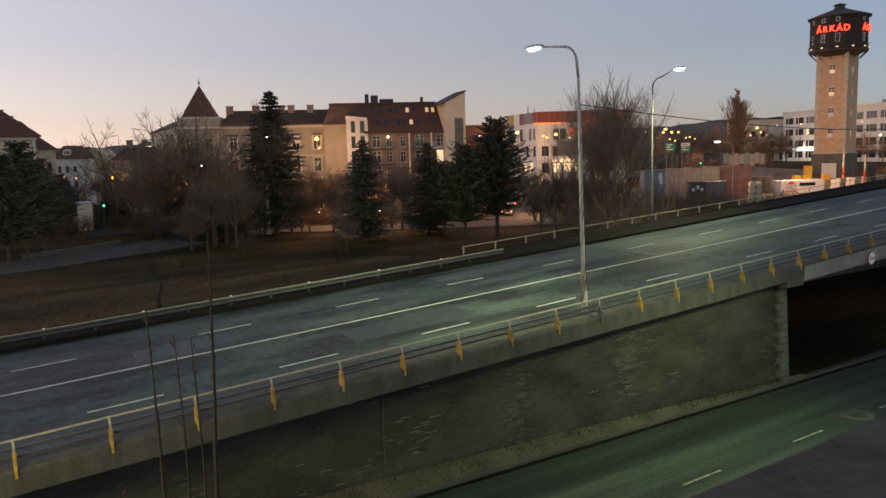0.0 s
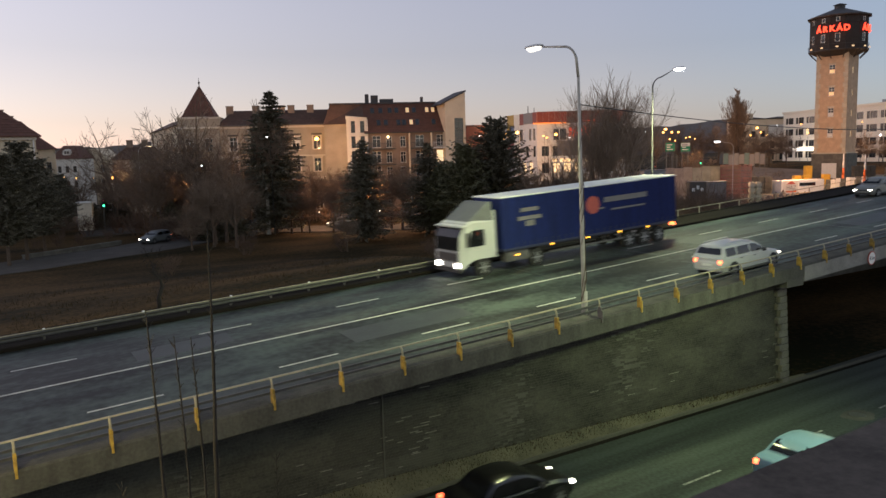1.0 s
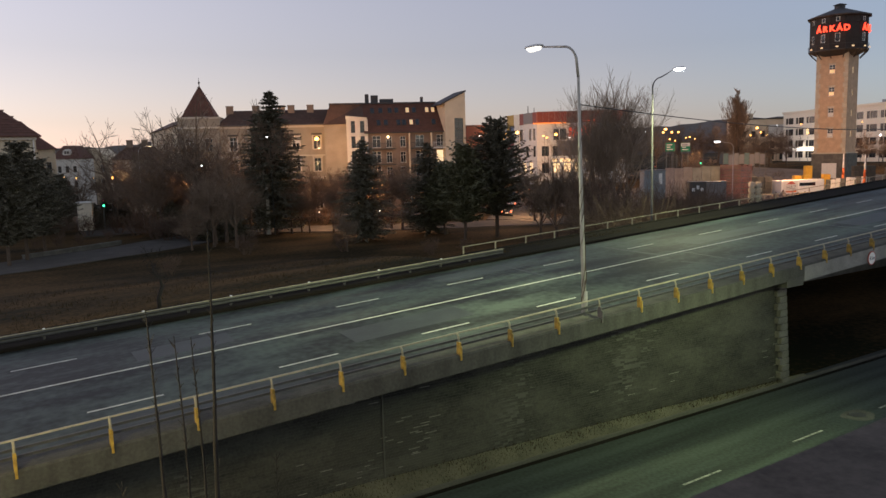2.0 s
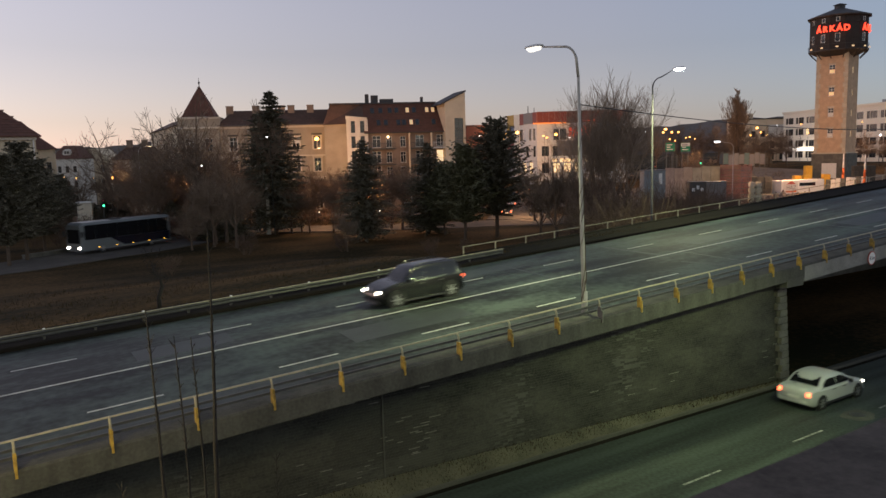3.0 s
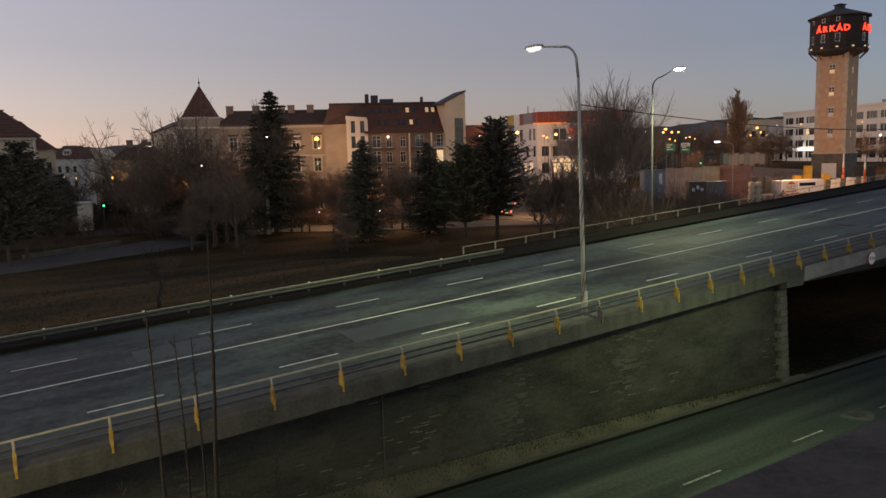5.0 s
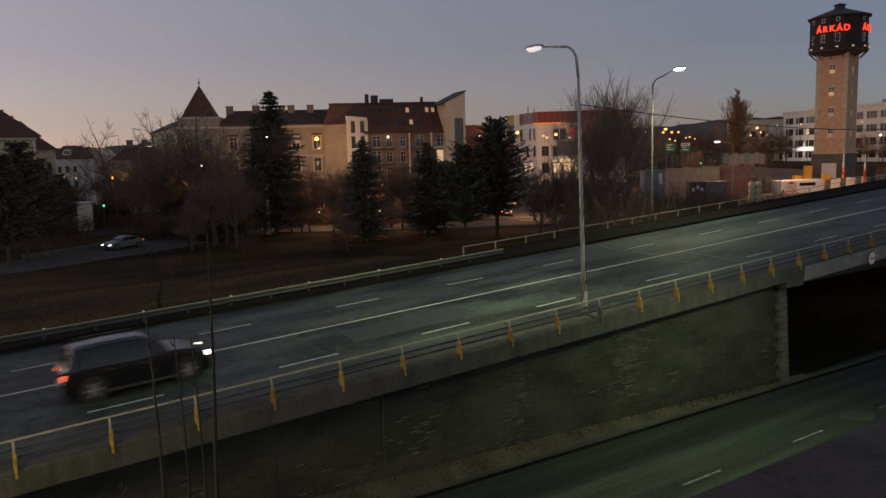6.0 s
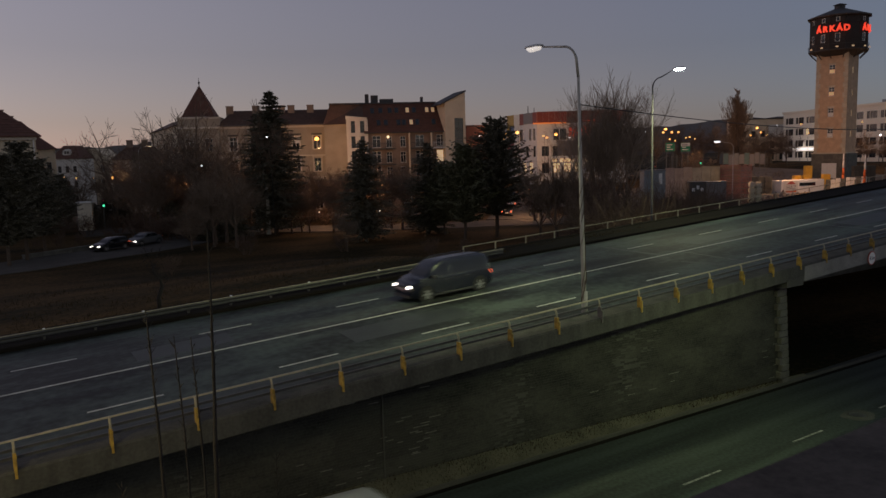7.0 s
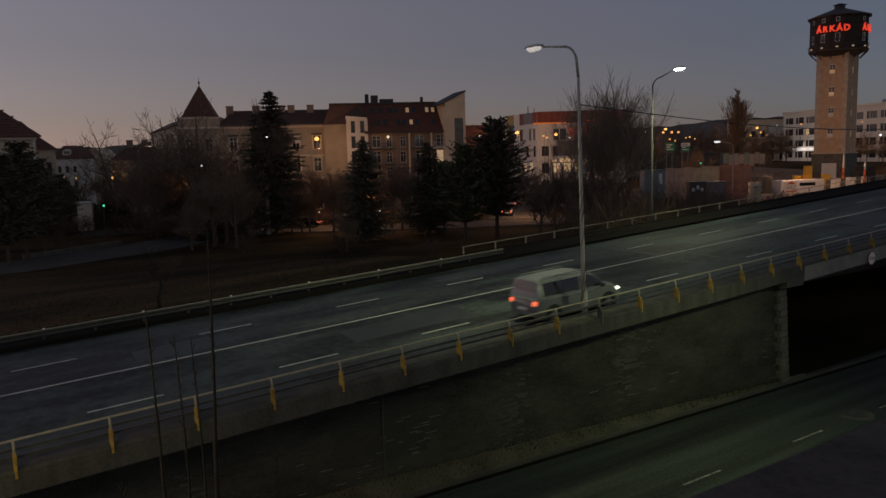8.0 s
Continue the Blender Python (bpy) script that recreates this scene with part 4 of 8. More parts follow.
    # roof plant
    for b in ((0.2, 4, h + 5.6, 0.9, 5, h + 7.2), (1.3, 4.2, h + 5.6, 2.6, 5.5, h + 7.0), (2.9, 4, h + 5.6, 5.4, 5, h + 6.3)):
        slab(t, "roof_plant", b, SLATE)
    bm = B()
    tube(bm, [(10.7, 4.5, h + 5.5), (10.7, 4.5, h + 6.6)], [0.28, 0.28], 8)
    part("roof_vent", bm, SLATE, t)
    # white stair block beside the old house
    s = thing("stair_block", pose(59.42, 122.32, 2.0, 0, 0, -27), "narrow white stair block between two houses", "building")
    spots = [(x, z, 0.75, 2.1) for z in (3.1, 5.9, 8.6, 11.35, 14.05) for x in (0.8, 2.45)]
    windows_at(s, PLASTER_WHITE, 0, 3.65, -2, 16.55, spots, frame_mat=FRAME_DARK, sill=False)
    shell(s, 0, 3.65, 0, 6, -2, 16.55, PLASTER_WHITE)
    bm = B()
    hexa(bm, [(-0.08, -0.12, 16.56), (3.73, -0.12, 16.56), (3.73, 6, 16.56), (-0.08, 6, 16.56)], [(-0.08, -0.12, 17.1), (3.73, -0.12, 16.7), (3.73, 6, 16.7), (-0.08, 6, 17.1)])
    part("roof", bm, PLASTER_WHITE, s)
    slab(s, "drain_pipe", (3.68, -0.05, -1, 3.8, 0.07, 16.4), FRAME_WHITE)
    # tan end tower with a slanted roof
    e = thing("end_tower", pose(74.93, 113.77, 2.0, 0, 0, -12), "tan stair tower with a slanted roof and tall glazing", "building")
    W, D = 3.95, 5.2
    windows_at(e, PLASTER_TAN, 0, W, -2, 18.9, [(1.8, 4.7 + 1.93 * i, 1.7, 1.93) for i in range(6)], frame_mat=FRAME_DARK, sill=False)
    for name, b in (("side_wall", (0, 0.35, -2, 0.35, D, 18.9)), ("side_wall", (W - 0.35, 0.35, -2, W, D, 18.9)), ("inner_wall", (0.35, 1.6, -2, W - 0.35, 1.7, 18.88)), ("rear_wall", (0.35, D - 0.3, -2, W - 0.35, D, 18.9))):
        slab(e, name, b, PLASTER_TAN)
    bm = B()
    hexa(bm, [(0, 0, 18.9), (W, 0, 18.9), (W, D, 18.9), (0, D, 18.9)], [(0, 0, 19.05), (W, 0, 20.95), (W, D, 20.95), (0, D, 19.05)])
    part("gable_wall", bm, PLASTER_TAN, e)
    bm = B()
    hexa(bm, [(-0.9, -0.25, 18.6), (W + 0.1, -0.25, 21.0), (W + 0.1, D + 0.2, 21.0), (-0.9, D + 0.2, 18.6)], [(-0.9, -0.25, 18.85), (W + 0.1, -0.25, 21.25), (W + 0.1, D + 0.2, 21.25), (-0.9, D + 0.2, 18.85)])
    part("roof", bm, SLATE, e)


new_house()


def left_houses():
    t = thing("town_house", pose(-14.0, 121.2, 2.0, 0, 0, 4), "cream town house with an orange-red hipped roof", "building")
    spots = [(1.5 + 3.2 * c, z, 1.2, 2.0) for z in (1.2, 4.9, 8.7) for c in range(7)]
    windows_at(t, PLASTER_CREAM, 0, 24.4, -2, 14.0, spots)
    shell(t, 0, 24.4, 0, 14, -2, 14.0, PLASTER_CREAM)
    gable_roof(t, 0, 24.4, 0, 14, 14.0, 4.9, TILE_RED, 0.7, 5.0)
    slab(t, "cornice", (-0.1, -0.3, 13.4, 24.5, -0.01, 13.8), TRIM)
    slab(t, "drain_pipe", (24.0, -0.2, 0, 24.15, -0.02, 13.8), FRAME_WHITE)
    bm = B()
    hexa(bm, [(20.6, 3.0, 15.4), (24.0, 3.0, 15.4), (24.0, 9, 15.4), (20.6, 9, 15.4)], [(20.8, 3.0, 16.5), (23.2, 3.0, 16.2), (23.2, 9, 16.2), (20.8, 9, 16.5)])
    part("dormer", bm, TILE_RED, t)
    for x, z, w in ((19.3, 18.9, 1.8), (21.0, 17.9, 0.9), (22.2, 17.0, 0.9)):
        chimney(t, x, 6.2, 15.0, z, w)
    t = thing("town_house", pose(10.2, 136.4, 2.0, 0, 0, -6), "cream house wing with a red-brown roof", "building")
    spots = [(0.8 + 1.7 * c, z, 0.8, 1.7) for z in (1.2, 4.9, 8.6) for c in range(2)]
    windows_at(t, PLASTER_CREAM, 0, 3.9, -2, 12.3, spots)
    shell(t, 0, 3.9, 0, 10, -2, 12.3, PLASTER_CREAM)
    bm = B()
    hexa(bm, [(-0.4, -0.5, 12.3), (4.3, -0.5, 12.3), (4.3, 10, 12.3), (-0.4, 10, 12.3)], [(-0.4, 2, 15.0), (1.0, 3, 15.0), (1.0, 6, 15.0), (-0.4, 6, 15.0)])
    part("roof", bm, TILE_RED, t)
    t = thing("villa", pose(19.3, 191.9, 2.0, 0, 0, -30), "small villa with a red mansard roof and dormer", "building")
    spots = [(0.8 + 1.7 * c, z, 0.9, 1.6) for z in (1.2, 4.6, 8.0) for c in range(3)]
    windows_at(t, PLASTER_WHITE, 0, 5.8, -2, 11.2, spots)
    shell(t, 0, 5.8, 0, 8, -2, 11.2, PLASTER_WHITE)
    bm = B()
    hexa(bm, [(-0.4, -0.4, 11.2), (6.2, -0.4, 11.2), (6.2, 8.4, 11.2), (-0.4, 8.4, 11.2)], [(1.6, 2.2, 14.2), (4.3, 2.2, 14.2), (4.3, 6, 14.2), (1.6, 6, 14.2)])
    part("roof", bm, TILE_RED, t)
    bm = B()
    tube(bm, [(3.0, 0.3, 12.45), (3.0, 2.2, 12.45)], [0.95, 0.95], 14)
    part("dormer", bm, PLASTER_WHITE, t, "round white dormer")
    for x in (2.55, 3.1):
        slab(t, "dormer_window", (x, 0.22, 12.3, x + 0.38, 0.29, 12.9), GLASS)
    t = thing("villa", pose(24.9, 200.5, 2.0, 0, 0, -30), "pale house with a broken gabled roof", "building")
    spots = [(1.0 + 2.4 * c, z, 1.0, 1.6) for z in (1.2, 4.6, 8.0) for c in range(3)]
    windows_at(t, PLASTER_CREAM, 0, 8.2, -2, 11.0, spots)
    shell(t, 0, 8.2, 0, 9, -2, 11.0, PLASTER_CREAM)
    bm = B()
    hexa(bm, [(0, 0, 11.0), (8.2, 0, 11.0), (8.2, 9, 11.0), (0, 9, 11.0)], [(3.2, 0, 13.4), (4.8, 0, 13.6), (4.8, 9, 13.6), (3.2, 9, 13.4)])
    part("gable", bm, PLASTER_CREAM, t)
    bm = B()
    hexa(bm, [(-0.4, -0.3, 10.9), (3.2, -0.3, 13.42), (3.2, 9.2, 13.42), (-0.4, 9.2, 10.9)], [(-0.4, -0.3, 11.1), (3.2, -0.3, 13.65), (3.2, 9.2, 13.65), (-0.4, 9.2, 11.1)])
    part("roof", bm, TILE_BROWN, t)
    # dark flat-roofed stair head beyond the wing
    t = thing("roof_house", pose(26.5, 160.0, 2.0, 0, 0, -25), "dark house roof with two chimneys", "building")
    slab(t, "wall", (0, 0, -2, 9.0, 8, 10.6), PLASTER)
    gable_roof(t, 0, 9.0, 0, 8, 10.6, 2.4, TILE_BROWN, 0.3, 2.0)
    for x in (2.5, 5.4):
        chimney(t, x, 4.0, 11.6, 14.3, 1.1)


left_houses()


def coloured_block():
    t = thing("shopping_block", pose(107.77, 127.23, 2.0, 0, 0, -33), "white commercial block with red and coloured facade panels", "building")
    h = 18.4
    front = [(x, 12.4, w, 2.4) for x, w in ((3.6, 1.2), (5.0, 1.4), (10.0, 1.3), (11.8, 1.3), (14.6, 1.4), (17.0, 1.4))] + [(x, z, 1.6, 2.2) for z in (8.9, 5.2, 1.4) for x in (1.0, 3.4, 5.8, 8.2, 10.6, 13.0, 15.4)]
    windows_at(t, PANEL_WHITE, 0, 20, -2, h, front, frame_mat=FRAME_DARK, sill=False, lit=(14, 15, 16, 22, 24))
    slab(t, "rear_wall", (0, 17, -2, 20, 17.4, h), PANEL_WHITE)
    slab(t, "side_wall", (19.65, 0.35, -2, 20, 17, h), PANEL_WHITE)
    # blind wall coloured near-black for the shade of the rooms
    slab(t, "inner_wall", (0.5, 1.6, -2, 19.6, 1.7, h - 0.02), RECESS_SHADE)
    # the side that faces the street
    m = pose(0, 0, 0, 0, 0, -69.1) @ pose(-18.33, 0, 0)
    sides = [(9.8, 12.4, 2.1, 2.6), (14.5, 12.4, 1.2, 2.6), (16.4, 12.4, 1.2, 2.6), (13.0, 8.8, 1.3, 2.4), (16.4, 8.8, 1.2, 2.4), (7.9, 5.0, 2.0, 2.6), (11.5, 5.0, 1.6, 2.6), (14.6, 5.0, 1.6, 2.6), (9.0, 1.5, 2.2, 2.4), (12.6, 1.5, 2.2, 2.4)]
    windows_at(t, PANEL_WHITE, 0, 18.3, -2, h, sides, 0.0, FRAME_DARK, False, (5, 6, 7), m, 0.35, "side_wall")
    for x0, x1, z0, z1, mm in ((0.0, 6.5, 16.0, h + 0.15, PANEL_RED), (6.5, 9.9, 16.0, h + 0.15, PANEL_DARK_RED), (9.9, 20.0, 16.0, h + 0.15, PANEL_RED), (4.4, 20.0, 9.0, 12.2, PANEL_GREY)):
        n = max(1, int((x1 - x0) / 1.2))
        for i in range(n):
            w = (x1 - x0) / n
            slab(t, "facade_panel", (x0 + w * i, -0.12, z0, x0 + w * (i + 1) - 0.03, -0.01, z1), mm)
    for x0, x1, z0, z1, mm in ((10.2, 12.1, 16.0, 18.5, PANEL_RED), (12.1, 16.5, 16.1, 18.5, PANEL_GREY), (16.5, 18.3, 16.0, 18.5, PANEL_RED), (7.3, 10.2, 3.0, 18.5, PANEL_CREAM), (3.7, 5.4, 13.4, 18.5, PANEL_OCHRE), (5.4, 7.3, 16.0, 18.5, PANEL_OCHRE), (5.4, 7.3, 13.4, 16.0, PANEL_BLUE), (3.7, 7.3, 9.8, 13.4, PANEL_RED), (3.7, 7.3, 3.0, 9.8, PANEL_GREY), (0.0, 3.7, -1.0, 18.5, PANEL_CREAM)):
        n = max(1, int((x1 - x0) / 1.2))
        for i in range(n):
            w = (x1 - x0) / n
            bm = B()
            box(bm, x0 + w * i, -0.12, z0, x0 + w * (i + 1) - 0.03, -0.01, z1)
            bmesh.ops.transform(bm, matrix=m, verts=bm.verts[:])
            part("facade_panel", bm, mm, t)
    slab(t, "roof", (0.3, 0.3, h, 19.8, 17, h + 0.1), SLATE)
    bm = B()
    tube(bm, [(-1.0, 8, h), (-1.0, 8, h + 1.9)], [0.12, 0.08], 6)
    tube(bm, [(0.4, 8, h), (0.4, 8, h + 1.5)], [0.1, 0.06], 6)
    part("roof_mast", bm, SLATE, t)
    slab(t, "cove_light", (-0.9, -0.4, 15.92, 6.4, -0.2, 16.15), NEON_DIM, "thin orange light strip under the parapet")
    slab(t, "cove_light", (9.9, -0.4, 16.3, 12.7, -0.2, 16.5), NEON_FAINT, "thin red light strip under the parapet")
    # red illegible shop sign
    for i in range(7):
        z1 = (15.0, 14.5, 15.0, 14.6, 15.2, 14.8, 15.1)[i]
        slab(t, "sign_bar", (7.0 + 0.8 * i, -0.3, 13.2 - 0.2 * (i % 2), 7.55 + 0.8 * i, -0.15, z1), NEON_FAINT, "glowing red sign element")
    # shop windows at street level
    for x, w in ((3.2, 1.2), (5.0, 3.0), (10.5, 2.4)):
        slab(t, "shop_light", (x, -0.25, 7.6, x + w, -0.15, 8.3), GLASS_LIT, "bright shop window strip")
    t = thing("store_block", pose(86.5, 130.5, 2.0, 0, 0, -33), "low white block with red facade panels", "building")
    spots = [(0.8 + 2.6 * c, z, 1.5, 1.9) for z in (2.0, 5.6, 9.2) for c in range(3)]
    windows_at(t, PANEL_WHITE, 0, 9, -2, 15.6, spots, frame_mat=FRAME_DARK, sill=False)
    shell(t, 0, 9, 0, 8, -2, 15.6, PANEL_WHITE)
    slab(t, "facade_panel", (1.9, -0.1, 9.5, 3.0, -0.01, 14.0), PANEL_RED)
    slab(t, "facade_panel", (0.0, -0.1, 9.5, 1.9, -0.01, 14.0), PANEL_GREY)
    slab(t, "facade_panel", (3.0, -0.1, 8.5, 9.0, -0.01, 15.7), PANEL_DARK_RED)
    for x, z, w, hh in ((1.0, 7.8, 1.4, 0.7), (0.4, 10.9, 0.5, 0.5)):
        slab(t, "sign_panel", (x, -0.3, z, x + w, -0.12, z + hh), NEON_FAINT, "glowing red store sign")


coloured_block()


def water_tower():
    t = thing("water_tower", pose(151.8, 85.6, 2.0, 0, 0, -79.5), "tall tan brick water tower with a dark timber head", "tower")
    s = 2.95
    h0 = 28.0
    levels = (11.2, 15.3, 19.4, 23.8)
    windows_at(t, BRICK_TAN, -s, s, -2, h0, [(-0.55, z, 1.1, 1.75) for z in levels], -s, thick=0.4)
    m = pose(0, 0, 0, 0, 0, 90)
    windows_at(t, BRICK_TAN, -s + 0.4, s, -2, h0, [(-0.3, z, 0.6, 1.3) for z in levels], -s, lit=(0, 1, 2, 3), m=m, sill=False, thick=0.4, name="side_wall")
    for b in ((-s, s - 0.4, -2, s - 0.4, s, h0), (-s, -s + 0.4, -2, -s + 0.4, s - 0.4, h0), (-s + 0.9, -s + 0.9, -2, s - 0.9, s - 0.9, h0)):
        slab(t, "rear_wall", b, BRICK_TAN)
    for z in levels:
        slab(t, "blind", (-0.46, -s + 0.05, z + 0.1, 0.46, -s + 0.1, z + 0.8), GLASS_WARM if z > 16 else PANEL_WHITE)
        slab(t, "keystone", (-0.7, -s - 0.08, z + 1.8, 0.7, -s - 0.01, z + 2.05), BRICK_PALE)
    # pale quoined corners
    for x in (-s - 0.06, s - 0.84):
        z, i = -2.0, 0
        while z < h0 - 0.2:
            w = 0.9 if i % 2 else 0.65
            x0 = x if x < 0 else s + 0.06 - w
            slab(t, "quoin", (x0, -s - 0.07, z, x0 + w, -s - 0.01, z + 0.95), BRICK_PALE)
            z += 1.0
            i += 1
    slab(t, "plinth", (-s - 0.35, -s - 0.35, -2, s + 0.35, s + 0.35, 7.9), CONCRETE)
    slab(t, "plinth_cap", (-s - 0.45, -s - 0.45, 7.9, s + 0.45, s + 0.45, 8.15), BRICK_PALE)
    slab(t, "entrance", (-0.9, -s - 0.42, 6.9, 0.9, -s - 0.36, 7.7), FRAME_DARK)
    slab(t, "gate", (-1.2, -s - 0.42, 2.5, 1.6, -s - 0.36, 6.0), PANEL_WHITE)
    # the head: twelve-sided
    R = 5.3

    def plan(k=0.0):
        return [((R + k) * math.cos(radians(-88.5 + 30 * i)), (R + k) * math.sin(radians(-88.5 + 30 * i))) for i in range(12)]

    def rings_of(rows):
        bm = B()
        loft(bm, [[(x, y, z) for x, y in plan(k)] for k, z in rows])
        return bm
    part("corbel", rings_of(((-2.0, h0 - 0.8), (-0.45, h0), (-0.35, h0 + 0.2))), TOWER_DARK, t)
    head = part("head", rings_of(((0, h0 + 0.2), (0, h0 + 6.95))), TOWER_DARK, t, "dark boarded tank room")
    corners = [Vector((x, y, 0)) for x, y in plan(0.02)]
    for p, q in zip(corners, corners[1:] + corners[:1]):
        n = max(3, int((q - p).length / 0.42))
        bm = B()
        for i in range(n + 1):
            w = p.lerp(q, i / n)
            tube(bm, [w + Vector((0, 0, h0 + 0.3)), w + Vector((0, 0, h0 + 6.9))], [0.05, 0.05], 4)
        tagged(part("batten", bm, TOWER_DARK, head), kind="stuff")
        for z in (0.35, 2.3, 5.4, 6.8):
            bm = B()
            tube(bm, [p + Vector((0, 0, h0 + z)), q + Vector((0, 0, h0 + z))], [0.09, 0.09], 4)
            part("rail_board", bm, TOWER_DARK, head)
    part("roof", rings_of(((0.55, h0 + 6.75), (0.6, h0 + 6.95), (-3.9, h0 + 8.55), (-4.0, h0 + 8.6))), SLATE, t)
    part("lantern", rings_of(((-4.3, h0 + 8.5), (-4.3, h0 + 9.35), (-4.0, h0 + 9.4), (-5.1, h0 + 9.75))), SLATE, t)
    part("gallery", rings_of(((-0.4, h0 + 0.1), (0.3, h0 + 0.25), (0.3, h0 + 0.38))), SLATE, t)
    outer = [Vector((x, y, 0)) for x, y in plan(0.24)]
    for p, q in zip(outer, outer[1:] + outer[:1]):
        n = max(2, int((q - p).length / 1.1))
        for i in range(n):
            w = p.lerp(q, i / n)
            bm = B()
            tube(bm, [w + Vector((0, 0, h0 + 0.35)), w + Vector((0, 0, h0 + 1.35))], [0.035, 0.035], 4)
            part("baluster", bm, SLATE, t)
        bm = B()
        tube(bm, [p + Vector((0, 0, h0 + 1.35)), q + Vector((0, 0, h0 + 1.35))], [0.05, 0.05], 5)
        part("handrail", bm, SLATE, t)
        bm = B()
        tube(bm, [p * 0.98 + Vector((0, 0, h0 + 0.2)), p * 0.72 + Vector((0, 0, h0 - 1.3))], [0.12, 0.1], 5)
        part("strut", bm, TOWER_DARK, t)
    # windows and lamps on the faces, letters bent round the head
    ap = R * math.cos(math.pi / 12)
    for face in (-133.5, -103.5, -73.5, -43.5, -13.5, 16.5):
        m = pose(0, 0, 0, 0, 0, face + 90)
        if face != -43.5:
            window(t, -0.42, -ap - 0.16, h0 + 1.75, 0.84, 1.6, FRAME_WHITE, GLASS, False, m)
            window(t, -0.32, -ap - 0.16, h0 + 5.6, 0.64, 0.85, FRAME_WHITE, GLASS, False, m)
        bm = B()
        bmesh.ops.create_uvsphere(bm, u_segments=8, v_segments=6, radius=0.2, matrix=m @ Matrix.Translation((0, -ap - 0.35, h0 + 0.75)) @ Matrix.Diagonal((1.4, 0.8, 0.8, 1)))
        part("flood_lamp", bm, LAMP_SOFT, t, "small warm flood lamp")
    for start in (-110.5, -17.0):
        for i, ch in enumerate("ÁRKÁD"):
            cu = bpy.data.curves.new("letter", "FONT")
            cu.body, cu.size, cu.align_x, cu.extrude, cu.offset = ch, 1.55, "CENTER", 0.06, 0.06
            cu.materials.append(NEON)
            o = new("letter", cu)
            o.parent = t
            o.matrix_basis = pose(0, 0, 0, 0, 0, start + 13.4 * i + 90) @ pose(0, -R - 0.2, h0 + 3.75, 90, 0, 0)
            tagged(o, "glowing red sign letter")


water_tower()


def offices():
    t = thing("office_building", pose(215.66, 137.98, 2.0, 0, 0, -116.2), "cream office building with long bands of windows", "building")
    h, L = 19.5, 60
    spots, lit = [], []
    for z in (16.2, 12.85, 9.5, 6.2):
        x = 1.3
        while x < L - 4:
            for w in (1.2, 2.6):
                spots.append((x, z, w, 1.85))
                if (z, round(x)) in ((12.85, 36), (9.5, 16), (12.85, 12)):
                    lit.append(len(spots) - 1)
                x += w + 0.18
            x += 1.05
    windows_at(t, PANEL_CREAM, 0, L, -2, h, spots, frame_mat=FRAME_DARK, sill=False, lit=lit)
    shell(t, 0, L, 0, 14, -2, h, PANEL_CREAM)
    slab(t, "roof", (-0.25, -0.35, h, L + 0.3, 14.3, h + 0.5), PANEL_CREAM)
    slab(t, "roof_plant", (38, 4, h + 0.5, 42, 8, h + 1.5), STEEL_BLUE)
    slab(t, "canopy", (9.5, -2.5, 8.35, 17.5, -0.01, 9.1), GLASS_BRIGHT, "brightly lit white canopy")
    t = thing("old_factory", pose(208.5, 148.5, 2.0, 0, 0, -33), "shabby beige brick factory building", "building")
    spots = [(1.0 + 3.0 * c, z, 1.3, 1.9) for z in (2.0, 5.6, 9.2, 12.8) for c in range(5)]
    windows_at(t, PLASTER_TAN, 0, 16, -2, 18.3, spots, frame_mat=FRAME_DARK, sill=False)
    shell(t, 0, 16, 0, 10, -2, 18.3, PLASTER_TAN)
    slab(t, "roof", (-0.2, -0.2, 18.3, 16.2, 10.2, 18.6), CONCRETE_DARK)
    slab(t, "roof_house", (3.0, 2, 18.6, 5.2, 4, 20.3), PLASTER_TAN)
    slab(t, "billboard", (9.2, -0.35, 12.5, 15.8, -0.05, 16.6), PANEL_WHITE)
    t = thing("long_shed", pose(176.0, 128.5, 4.0, 0, 0, -33), "low grey shed behind the building site", "shed")
    slab(t, "wall", (0, 0, 0, 12, 8, 6.6), CONCRETE)
    bm = B()
    hexa(bm, [(-0.4, -0.4, 6.61), (12.4, -0.4, 6.61), (12.4, 8.4, 6.61), (-0.4, 8.4, 6.61)], [(1.0, 3, 8.8), (9.5, 3, 8.3), (9.5, 5, 8.3), (1.0, 5, 8.8)])
    part("roof", bm, CONCRETE, t)


offices()


